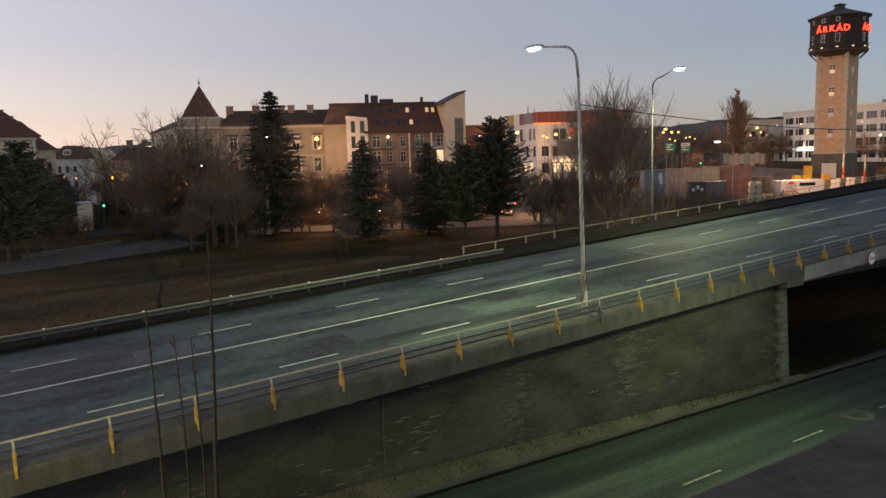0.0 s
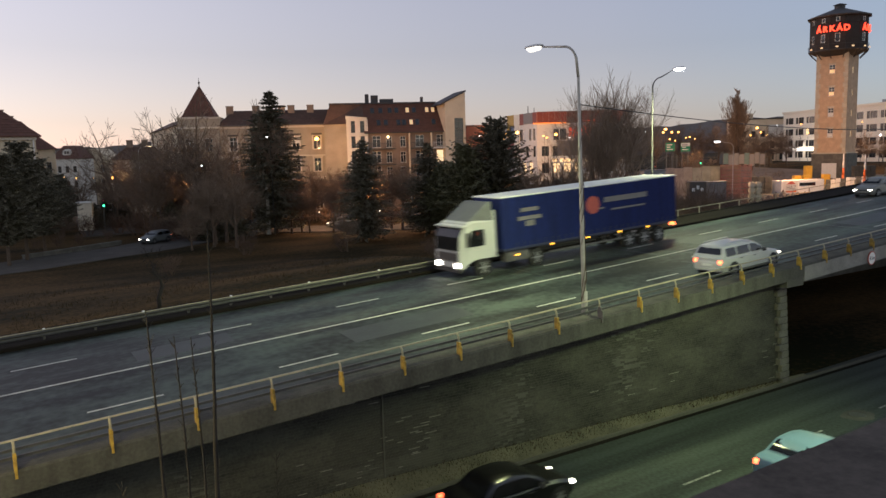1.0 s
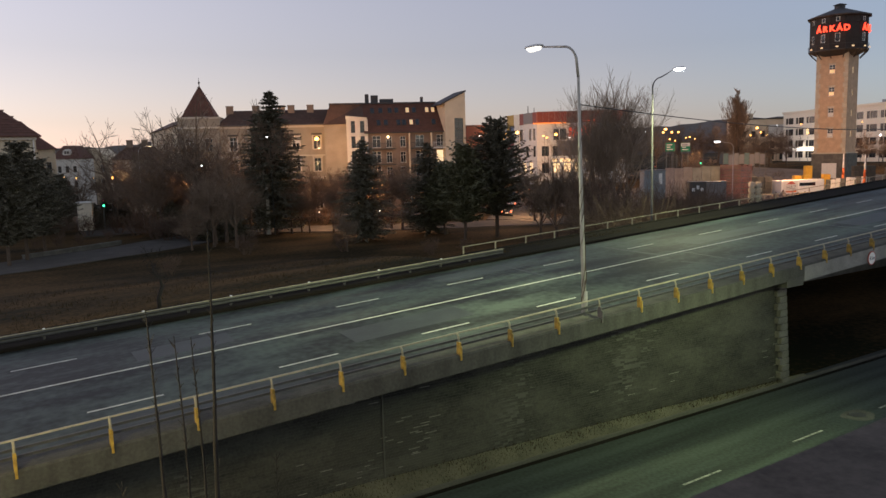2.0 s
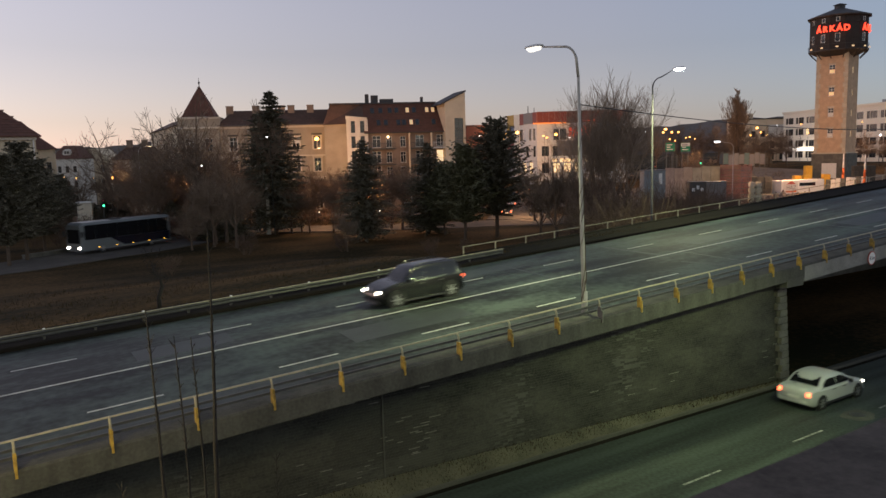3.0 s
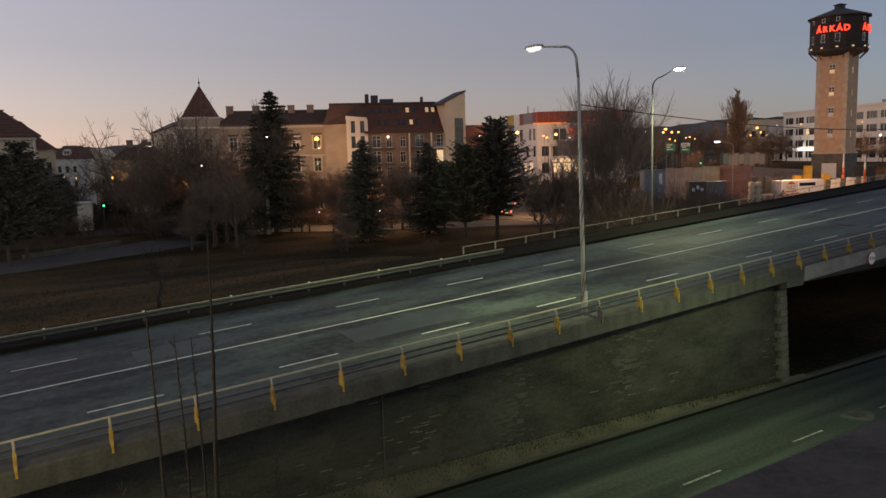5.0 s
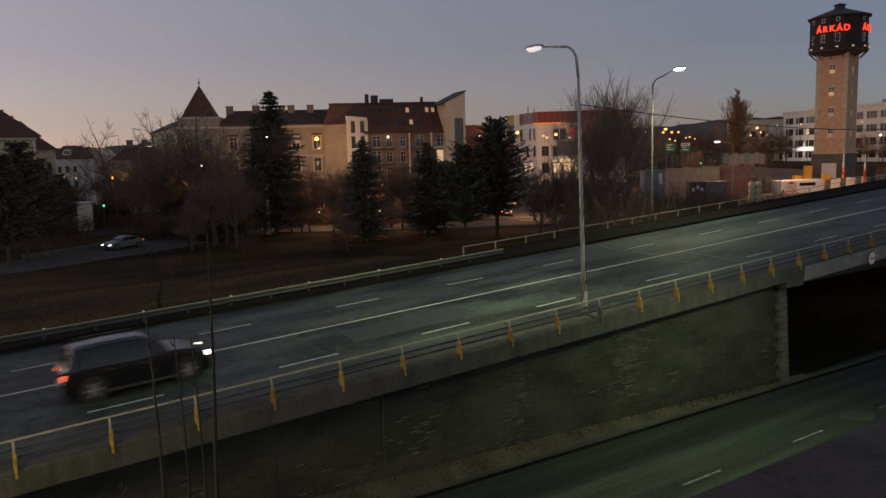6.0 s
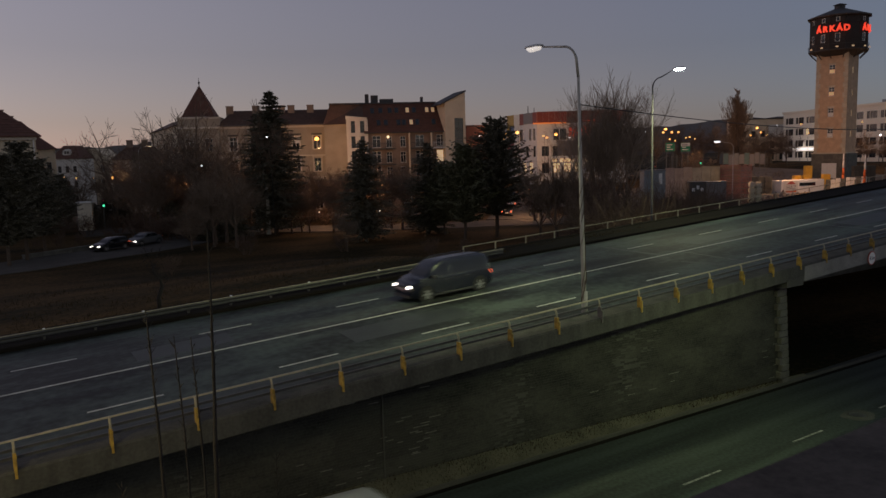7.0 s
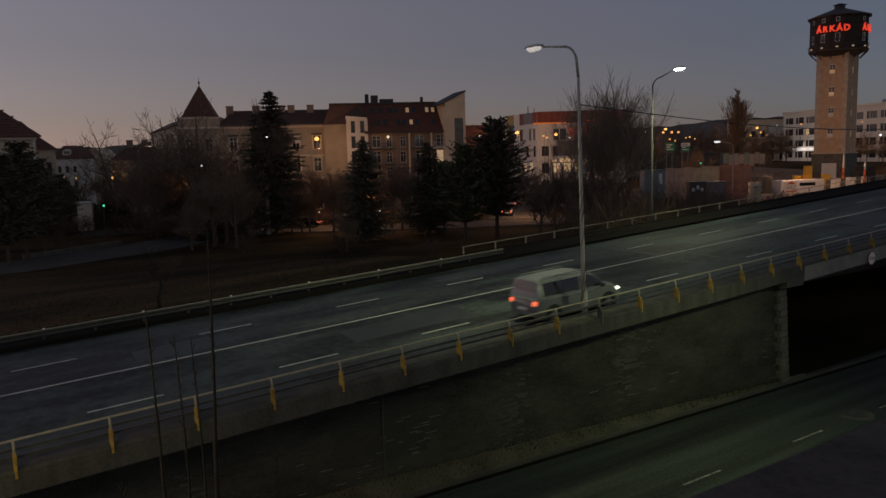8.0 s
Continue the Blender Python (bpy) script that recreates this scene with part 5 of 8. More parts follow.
# ---- trees ----
def grow(verts, faces, p, d, length, r, depth, rng, spread=0.6, up=0.15, n=4, kids=(3, 4), thin=0.012):
    segs = 3 if depth > 1 else 2
    pts, rad = [p.copy()], [r]
    q, dd = p.copy(), d.copy()
    for i in range(segs):
        dd = (dd + Vector((rng.uniform(-1, 1), rng.uniform(-1, 1), rng.uniform(-0.6, 1))) * 0.16 + Vector((0, 0, up * 0.4))).normalized()
        q = q + dd * length / segs
        pts.append(q.copy())
        rad.append(max(thin, r * (1 - 0.45 * (i + 1) / segs)))
    nn = n if depth > 1 else 3
    base = len(verts)
    for i, (a, b) in enumerate(zip(pts, rad)):
        t = (pts[min(i + 1, len(pts) - 1)] - pts[max(i - 1, 0)]).normalized()
        u = t.orthogonal().normalized()
        w = t.cross(u)
        for k in range(nn):
            ang = 2 * math.pi * k / nn
            verts.append(a + (u * math.cos(ang) + w * math.sin(ang)) * b)
    for i in range(len(pts) - 1):
        for k in range(nn):
            faces.append((base + i * nn + k, base + i * nn + (k + 1) % nn, base + (i + 1) * nn + (k + 1) % nn, base + (i + 1) * nn + k))
    if depth == 0:
        return
    for j in range(rng.randint(*kids)):
        s = rng.uniform(0.35, 1.0)
        i = min(segs - 1, int(s * segs))
        at = pts[i].lerp(pts[i + 1], s * segs - i)
        side = Vector((rng.uniform(-1, 1), rng.uniform(-1, 1), rng.uniform(-0.3, 0.7))).normalized()
        nd = (dd * (1 - spread) + side * spread + Vector((0, 0, up))).normalized()
        grow(verts, faces, at, nd, length * rng.uniform(0.55, 0.8), max(thin, rad[i] * 0.55), depth - 1, rng, spread, up, n, kids, thin)
    grow(verts, faces, pts[-1], dd, length * 0.7, rad[-1], depth - 1, rng, spread, up, n, kids, thin)


def mesh_of(name, verts, faces, material):
    me = bpy.data.meshes.new(name)
    me.from_pydata([tuple(v) for v in verts], [], faces)
    me.materials.append(material)
    return me


def bare_tree(seed, height, label, spread=0.6, up=0.15, trunk_share=0.28, bark=BARK, depth=5, kids=(3, 4), thin=0.016, name="bare_tree", twig=None):
    rng = random.Random(seed)
    t = thing(name, pose(0, -500, 0), label, "tree")
    bm = B()
    th = height * trunk_share
    r = height * 0.017
    lean = Vector((rng.uniform(-0.05, 0.05), rng.uniform(-0.05, 0.05), 1))
    pts = [lean * th * k - Vector((0, 0, 0.4 if k == 0 else 0)) for k in (0, 0.05, 0.5, 1.0)]
    tube(bm, pts, [r * 1.7, r * 1.25, r, r * 0.85], 8)
    part("trunk", bm, bark, t, smooth=True)
    verts, faces = [], []
    for j in range(4):
        a = 2 * math.pi * (j + rng.random() * 0.6) / 4
        d = Vector((math.cos(a) * spread, math.sin(a) * spread, 0.75 + up)).normalized()
        grow(verts, faces, pts[-1] - Vector((0, 0, th * 0.12 * j / 2)), d, height * 0.24, r * 0.45, depth - 1, rng, spread, up, 4, kids, thin)
    grow(verts, faces, pts[-1], lean.normalized(), height * 0.26, r * 0.8, depth - 1, rng, spread * 0.8, up, 4, kids, thin)
    o = new("crown", mesh_of("crown", verts, faces, twig or TWIG))
    o.parent = t
    return t


def conifer(seed, height, width, label, material, pine=False, full=0.6):
    """full: how far down from the top the crown reaches its whole width."""
    rng = random.Random(seed)
    t = thing("conifer", pose(0, -500, 0), label, "tree")
    bm = B()
    tube(bm, [(0, 0, -0.4), (0.05, 0, height * 0.5), (0, 0.04, height * 0.97)], [height * 0.017, height * 0.012, 0.02], 7)
    part("trunk", bm, BARK, t)
    verts, faces = [], []
    z = height * (0.05 if not pine else 0.2)
    while z < height * 0.995:
        k = z / height
        if pine:
            q = (k - 0.22) / 0.78
            rad = width / 2 * (0.5 + 0.62 * math.sin(math.pi * min(1, max(0, q)) ** 0.75)) * (1.08 - 0.62 * k)
        else:
            rad = width / 2 * min(1.0, ((1 - k) / full) ** 0.72) * (1.0 - 0.18 * max(0.0, 0.3 - k) / 0.3) + 0.08
        n = rng.randint(10, 14)
        for j in range(n):
            a = rng.uniform(0, 2 * math.pi)
            rr = rad * rng.uniform(0.66, 1.1) * (1.0 + 0.3 * noise.noise((math.cos(a) * 1.3 + seed, math.sin(a) * 1.3, z * 0.6)))
            if rng.random() < 0.06:
                rr *= 1.25
            droop = rng.uniform(-0.05, 0.3) if not pine else rng.uniform(-0.45, 0.05)
            steps = max(3, int(rr / 0.3))
            for i in range(steps):
                s = (i + 0.7) / steps
                p = Vector((math.cos(a) * rr * s, math.sin(a) * rr * s, z - droop * rr * s + 0.2 * s * s))
                for q in range(7 if not pine else 9):
                    l = rng.uniform(0.2, 0.42) * max(1.0, height / 13) * (1.15 - 0.4 * s) * (1.0 if not pine else 1.15)
                    d = Vector((math.cos(a) + rng.uniform(-1.1, 1.1), math.sin(a) + rng.uniform(-1.1, 1.1), rng.uniform(-0.5, 0.45))).normalized()
                    w = d.cross(Vector((rng.uniform(-1, 1), rng.uniform(-1, 1), 1))).normalized() * l * 0.34
                    b = len(verts)
                    verts += [p + w, p - w, p + d * l]
                    faces.append((b, b + 1, b + 2))
        z += height * 0.022 * rng.uniform(0.8, 1.2)
    o = new("crown", mesh_of("crown", verts, faces, material))
    o.parent = t
    return t


def shrub(seed, label, height=1.6, stems=12, loose=0.7):
    rng = random.Random(seed)
    verts, faces = [], []
    for j in range(stems):
        a = rng.uniform(0, 2 * math.pi)
        d = Vector((math.cos(a) * 0.5, math.sin(a) * 0.5, 0.8)).normalized()
        grow(verts, faces, Vector((math.cos(a) * 0.2, math.sin(a) * 0.2, -0.1)), d, height * 0.5, 0.025, 2, rng, loose, 0.1, 3, (3, 4), 0.01)
    t = thing("shrub", pose(0, -500, 0), label, "shrub", "park shrubs")
    o = new("crown", mesh_of("crown", verts, faces, SHRUB_TWIG))
    o.parent = t
    return t


def stand(ob, x, y, s=1.0, turn=0.0, z=None, sx=None):
    g = ground_height(x, y) if z is None else z
    return pose(x, y, g, 0, 0, turn) @ Matrix.Diagonal((sx or s, sx or s, s, 1))


def put(model, m):
    a, b, c = model.scale
    return copy_thing(model, m @ Matrix.Diagonal((1 / a, 1 / b, 1 / c, 1)))


def plant(model, spots, slim=1.0):
    first = True
    for x, y, s, turn in spots:
        if first:
            model.matrix_basis = stand(model, x, y, s, turn, None, s * slim)
            first = False
        else:
            put(model, stand(model, x, y, s, turn, None, s * slim))


BROAD = bare_tree(1, 14, "bare broad park tree in winter", 0.78, 0.04)
plant(BROAD, [(26.8, 99.8, 1.2, 15), (26.0, 112.3, 1.05, 75), (30.7, 121.3, 1.0, 200), (20.8, 101.4, 0.75, 290), (32.5, 108.1, 0.85, 340), (20.2, 120.9, 0.8, 110), (20.8, 111.0, 0.7, 30), (37.7, 116.7, 0.8, 0)])
SLENDER = bare_tree(2, 12, "bare slender park tree in winter", 0.62, 0.12)
plant(SLENDER, [(36.4, 92.4, 0.62, 0), (38.4, 91.1, 0.5, 80), (37.9, 92.6, 0.48, 170), (46.7, 108.4, 0.75, 30), (44.8, 112.0, 0.7, 250), (48.2, 102.6, 0.7, 310), (52.8, 99.6, 0.72, 20), (36.9, 110.0, 0.8, 220), (48.8, 87.9, 0.78, 270), (53.0, 89.9, 0.8, 45), (33.9, 97.6, 0.62, 135), (33.2, 69.3, 0.35, 60)])
plant(bare_tree(9, 12.5, "bare tree forking low above a dark trunk", 0.62, 0.16, 0.16), [(41.0, 89.4, 0.72, 0), (49.0, 85.3, 0.82, 80), (52.6, 59.1, 0.95, 200), (55.1, 64.6, 0.7, 300), (59.4, 64.2, 0.8, 130)])
plant(bare_tree(3, 18, "tall bare tree with upright branches", 0.64, 0.09, 0.24, depth=5, kids=(3, 4), thin=0.009, twig=TWIG_PALE), [(57.0, 58.6, 1.08, 0), (58.4, 56.5, 1.06, 60), (60.2, 56.5, 1.1, 230), (59.5, 59.3, 0.95, 300), (58.2, 58.0, 1.0, 140)], 0.8)
plant(bare_tree(15, 17, "old bare tree with crooked spreading branches", 0.8, 0.05, 0.22, depth=5, kids=(2, 3), thin=0.022), [(26.4, 100.1, 1.22, 15), (23.4, 105.7, 1.12, 200), (31.9, 106.1, 1.0, 100), (20.9, 127.6, 1.1, 310)])
DENSE = bare_tree(4, 11, "bare tree with a dense brown crown", 0.8, 0.06, 0.2)
plant(DENSE, [(53.1, 51.5, 0.62, 10), (50.5, 50.8, 0.55, 80), (54.9, 50.4, 0.6, 160), (58.7, 52.7, 0.62, 250), (52.5, 49.5, 0.5, 330), (52.0, 54.7, 0.55, 120), (63.1, 54.6, 0.5, 90), (67.5, 56.5, 0.5, 180), (124.9, 98.1, 0.9, 20), (151.8, 104.5, 0.95, 200), (159.6, 105.4, 1.0, 300), (167.5, 106.2, 0.9, 0), (161.6, 116.0, 1.0, 150), (158.8, 123.9, 1.1, 80), (141.3, 123.3, 1.2, 33), (162.1, 133.7, 1.2, 100), (143.2, 134.1, 1.2, 5), (168.2, 87.8, 0.8, 50), (171.3, 85.7, 0.7, 160), (167.4, 94.3, 0.6, 300), (68.2, 81.2, 0.6, 260), (76.6, 84.1, 0.6, 77), (78.7, 80.3, 0.6, 5), (175.2, 131.1, 1.2, 40)])


def thicket(models, n, seed):
    """A tangle of park trees between the street and the grass."""
    rng = random.Random(seed)
    done = 0
    while done < n:
        a, r = radians(rng.uniform(72.5, 79.5)), rng.uniform(84, 124)
        x, y = r * math.cos(a), r * math.sin(a)
        near = min((Vector((x, y)) - Vector(p).lerp(Vector(q), k / 10)).length for p, q in zip(STREET, STREET[1:]) for k in range(11))
        if near < 6.2 or abs(x - 19) < 4 and y > 104:
            continue
        m = rng.choice(models)
        high = rng.uniform(0.55, 0.85) if a < radians(76) else rng.uniform(0.5, 0.74)
        m_pose = stand(m, x, y, high, rng.uniform(0, 360))
        put(m, m_pose)
        done += 1


thicket([BROAD, SLENDER, DENSE], 24, 4)
plant(bare_tree(17, 12, "dark bare tree beside the side street", 0.75, 0.06, 0.2), [(24.7, 116.5, 0.85, 0), (27.2, 119.0, 0.9, 90), (24.5, 127.0, 0.95, 200), (28.5, 124.0, 1.0, 300), (16.5, 131.0, 0.9, 40), (11.5, 126.0, 1.0, 160), (26.0, 135.0, 1.0, 10)])
far_rng = random.Random(21)
for i in range(30):
    # a brown row of trees between the street and the houses
    k = far_rng.random()
    x, y = 12 + 46 * k + far_rng.uniform(-2, 2), 127 - 22 * k + far_rng.uniform(-6, 5)
    if abs(x - 20) < 4.5 and y > 108 or x > 59:
        continue
    model = far_rng.choice((BROAD, DENSE, SLENDER))
    put(model, stand(model, x, y, far_rng.uniform(0.55, 0.85) * (1.0 if x < 34 else 0.85), far_rng.uniform(0, 360)))
plant(bare_tree(6, 13, "slim white-barked birch in winter", 0.35, 0.1, 0.45, BIRCH, name="birch"), [(33.7, 93.6, 1.08, 0), (33.4, 96.8, 0.62, 90)])


def poplar(seed, height, label):
    rng = random.Random(seed)
    t = thing("poplar", pose(0, -500, 0), label, "tree")
    bm = B()
    tube(bm, [(0, 0, -0.4), (0.1, 0, height * 0.5), (0, 0, height * 0.97)], [0.3, 0.18, 0.03], 8)
    part("trunk", bm, BARK, t, smooth=True)
    verts, faces = [], []
    z = height * 0.08
    while z < height * 0.93:
        k = z / height
        reach = height * (0.08 + 0.17 * math.sin(math.pi * min(1.0, (k + 0.14) / 1.0))) * (1.2 - 0.75 * k)
        for q in range(2):
            a = rng.uniform(0, 6.28)
            grow(verts, faces, Vector((0, 0, z)), Vector((math.cos(a) * 0.42, math.sin(a) * 0.42, 0.9)).normalized(), reach * rng.uniform(0.5, 0.9), 0.05, 2, rng, 0.3, 0.35, 3, (3, 4), 0.02)
        z += height * 0.03
    o = new("crown", mesh_of("crown", verts, faces, TWIG))
    o.parent = t
    return t


plant(poplar(8, 20, "tall narrow leafless poplar"), [(150.4, 107.8, 0.95, 0), (151.0, 107.8, 0.9, 100)], 1.5)
plant(conifer(1, 18.3, 8.0, "tall dark spruce in the park", NEEDLE, False, 0.42), [(34.9, 94.0, 1.0, 0)])
plant(conifer(2, 11.6, 7.4, "dense dark spruce with a pointed top", NEEDLE, False, 0.6), [(39.7, 77.7, 1.0, 0), (48.8, 78.3, 0.96, 100), (19.9, 128.3, 0.5, 50)])
plant(conifer(3, 13.4, 10.6, "dark pine with a full crown", NEEDLE, True), [(52.2, 68.9, 1.0, 0)])
plant(conifer(4, 10.6, 8.0, "olive green pine beside the road", NEEDLE_LIGHT, True), [(48.0, 69.3, 1.0, 0), (49.3, 75.6, 0.8, 200)])
plant(conifer(5, 12.0, 7.5, "dark pine at the park's edge", NEEDLE, True), [(5.6, 87.3, 1.0, 0), (3.8, 83.7, 0.9, 90), (7.8, 93.1, 0.86, 180), (12.0, 114.0, 0.7, 270), (3.2, 93.7, 0.8, 40)])
plant(conifer(7, 6.0, 6.4, "dark evergreen bush on the grass", NEEDLE, False, 0.9), [(26.7, 92.7, 1.0, 0), (28.9, 93.7, 0.85, 70), (24.1, 104.0, 0.75, 10), (25.8, 98.1, 0.8, 100), (21.3, 122.6, 0.75, 300), (16.7, 120.8, 0.7, 130), (28.7, 115.3, 0.9, 250)])
plant(shrub(11, "low bare brown shrub on the grass", 2.2), [(38.5, 61.5, 0.8, 0), (42.0, 60.5, 0.7, 40), (33, 70, 0.9, 80), (24.5, 75, 1.2, 300), (46.5, 55.5, 0.9, 240), (14, 62, 0.8, 15), (9.8, 99.0, 0.7, 10), (12.4, 100.9, 0.7, 60), (16.0, 103.3, 0.7, 110), (7.4, 98.2, 0.6, 10), (52.0, 45.1, 1.3, 140), (55.3, 46.5, 1.4, 70), (58.6, 48.0, 1.5, 12), (62.0, 49.4, 1.5, 99), (65.4, 50.7, 1.5, 33), (69.7, 52.7, 1.4, 66), (74.2, 54.6, 1.4, 200), (54.1, 43.7, 1.3, 310), (56.8, 44.3, 1.3, 250), (61.3, 46.2, 1.4, 190), (65.9, 48.0, 1.4, 260), (70.7, 49.7, 1.4, 320), (58.8, 50.2, 1.5, 45), (79.4, 53.5, 1.3, 20), (86.3, 56.2, 1.3, 140), (49.4, 44.4, 1.2, 0), (46.7, 43.7, 1.2, 220), (44.1, 43.1, 1.2, 110), (42.9, 43.8, 1.1, 300), (42.6, 46.4, 1.1, 30), (42.1, 49.1, 1.0, 200), (64.6, 53.6, 1.6, 0), (56.1, 49.6, 1.5, 77), (72.4, 58.1, 1.6, 200), (77.5, 59.6, 1.6, 10), (65.4, 57.9, 1.7, 120), (83.9, 60.2, 1.4, 300), (20.8, 98.9, 1.5, 10), (21.6, 96.1, 1.4, 60), (23.3, 96.2, 1.6, 110), (23.7, 92.3, 1.4, 10), (20.0, 106.7, 1.6, 12), (18.8, 112.3, 1.5, 99), (11.4, 112.3, 1.6, 33), (14.7, 111.3, 1.5, 66), (29.5, 98.1, 1.6, 200), (29.0, 105.6, 1.8, 310), (21.3, 108.2, 1.6, 77), (36.6, 105.4, 1.5, 0), (41.1, 107.3, 1.6, 45), (43.2, 103.5, 1.6, 145), (44.5, 100.3, 1.5, 245), (52.7, 94.9, 1.6, 80)])
plant(shrub(23, "tall tangled bare bush on the road bank", 5.0, 15, 0.95), [(55.0, 48.0, 1.33, 121), (58.7, 50.4, 1.31, 303), (62.6, 52.7, 1.28, 278), (65.0, 53.6, 1.3, 66), (62.4, 50.5, 1.31, 189), (68.1, 53.9, 1.26, 309), (70.6, 54.6, 1.17, 242), (73.1, 55.3, 1.06, 320), (68.8, 50.9, 1.08, 297), (73.0, 52.9, 0.92, 33), (77.2, 54.9, 0.79, 310), (74.4, 51.9, 0.81, 6), (53.3, 44.2, 1.4, 240), (56.2, 44.7, 1.33, 132), (60.9, 46.4, 1.21, 282), (49.4, 41.9, 1.44, 119), (46.7, 41.3, 1.53, 98), (73.5, 59.8, 0.98, 240), (82.7, 56.1, 0.63, 276), (89.4, 58.9, 0.48, 281), (56.4, 59.2, 1.37, 203), (56.0, 57.2, 1.54, 327), (55.6, 55.1, 1.65, 77), (55.1, 53.0, 1.59, 118), (54.5, 50.9, 1.51, 325), (53.7, 48.9, 1.41, 77), (48.5, 47.4, 1.37, 199), (47.1, 43.5, 1.46, 7), (50.9, 48.4, 1.47, 343), (50.6, 50.9, 1.35, 32)])


def sapling(name_label, foot, tip, r, seed):
    rng = random.Random(seed)
    t = thing("sapling", pose(*foot), name_label, "sapling", "thin saplings")
    d = Vector(tip) - Vector(foot)
    n = 26
    pts = []
    off = Vector((0, 0, 0))
    for i in range(n + 1):
        off += Vector((rng.uniform(-0.02, 0.02), rng.uniform(-0.02, 0.02), 0))
        k = i / n
        pts.append(d * k + off * (1 - abs(2 * k - 1)) + Vector((0.05 * math.sin(k * 5 + seed), 0, 0)) * (1 - k))
    bm = B()
    tube(bm, pts, [max(0.006, r * (1 - 0.85 * i / n) * (1.18 if i % 4 == 0 else 1.0)) for i in range(n + 1)], 7)
    part("stem", bm, SAPLING, t, smooth=True)
    verts, faces = [], []
    for j in range(70):
        k = rng.uniform(0.35, 0.99)
        i = min(n - 1, int(k * n))
        p = pts[i].lerp(pts[i + 1], k * n - i)
        a = rng.uniform(0, 6.28)
        grow(verts, faces, p, Vector((math.cos(a) * 0.6, math.sin(a) * 0.6, 0.8)).normalized(), rng.uniform(0.03, 0.2), 0.009, 0, rng, 0.5, 0.2, 3, (1, 2), 0.003)
    o = new("twig_growth", mesh_of("twig_growth", verts, faces, SAPLING))
    o.parent = t
    tagged(o, kind="stuff")


SAPLING = mat("dark_sapling_bark", (0.014, 0.011, 0.009), 0.9, vary=0.4, scale=6, fine=40, bump=0.2)


def bent_tree():
    t = thing("bent_sapling", pose(8.34, 40.0, ground_height(8.34, 40.0)), "small crooked bare tree beside the barrier", "tree")
    pts = [Vector(p) for p in ((0, 0, -0.3), (-0.02, 0, 0.55), (0.22, 0.1, 1.1), (0.14, 0.1, 1.45), (-0.12, 0.15, 1.8), (-0.2, 0.2, 2.4))]
    bm = B()
    tube(bm, pts, [0.13, 0.11, 0.1, 0.07, 0.04, 0.02], 7)
    part("trunk", bm, SAPLING, t, smooth=True)
    rng = random.Random(31)
    verts, faces = [], []
    for p in pts[2:]:
        for q in range(2):
            a = rng.uniform(0, 6.28)
            grow(verts, faces, p, Vector((math.cos(a), math.sin(a), 0.7)).normalized(), 0.5, 0.018, 2, rng, 0.6, 0.1, 3, (2, 3), 0.008)
    o = new("crown", mesh_of("crown", verts, faces, SAPLING))
    o.parent = t


bent_tree()
sapling("thin bare sapling stem in front of the road", (2.95, 13.65, -0.06), (2.62, 13.75, 8.95), 0.07, 1)
sapling("thin bare sapling stem in front of the road", (3.45, 13.5, -0.06), (3.72, 13.5, 10.3), 0.08, 2)
sapling("thin bare sapling stem in front of the road", (3.2, 13.6, -0.06), (3.05, 13.66, 8.45), 0.052, 3)
sapling("thin bare sapling stem in front of the road", (3.4, 13.55, -0.06), (3.33, 13.6, 8.4), 0.05, 4)
sapling("short bare sapling tip below the road", (4.5, 13.2, -0.06), (4.66, 13.2, 6.0), 0.026, 5)
sapling("short bare sapling tip below the road", (2.2, 13.8, -0.06), (2.02, 13.9, 5.9), 0.026, 6)


# ---- building site ----
def container(m, material, label, l=6.0, w=2.4, h=2.6):
    t = thing("container", m, label, "container", "site containers")
    bm = B()
    n = 20
    ring = []
    for i in range(n + 1):
        x = l * i / n
        o = 0.05 if i % 2 else 0.0
        ring.append([(x, o, 0.1), (x, w - o, 0.1), (x, w - o, h - 0.1), (x, o, h - 0.1)])
    loft(bm, ring)
    part("body", bm, material, t)
    bm = B()
    for x in (0, l - 0.12):
        for y in (-0.03, w - 0.09):
            box(bm, x, y, 0, x + 0.12, y + 0.12, h)
    for z in (0, h - 0.12):
        for y in (-0.03, w - 0.09):
            box(bm, 0.12, y, z, l - 0.12, y + 0.12, z + 0.12)
    part("frame", bm, material, t)


def scaffold(m, nx, nz, material, label):
    t = thing("scaffold_stack", m, label, "scaffold")
    for i in range(nx + 1):
        bm = B()
        for y in (0, 1.2):
            tube(bm, [(1.2 * i, y, 0), (1.2 * i, y, nz * 1.0)], [0.05, 0.05], 5)
        for k in range(nz + 1):
            tube(bm, [(1.2 * i, 0, k * 1.0), (1.2 * i, 1.2, k * 1.0)], [0.04, 0.04], 4)
        part("upright_frame", bm, material, t)
    for k in range(nz + 1):
        bm = B()
        for y in (0, 1.2):
            box(bm, 0, y - 0.05, k * 1.0 - 0.05, 1.2 * nx, y + 0.05, k * 1.0 + 0.05)
        part("ledger", bm, material, t)


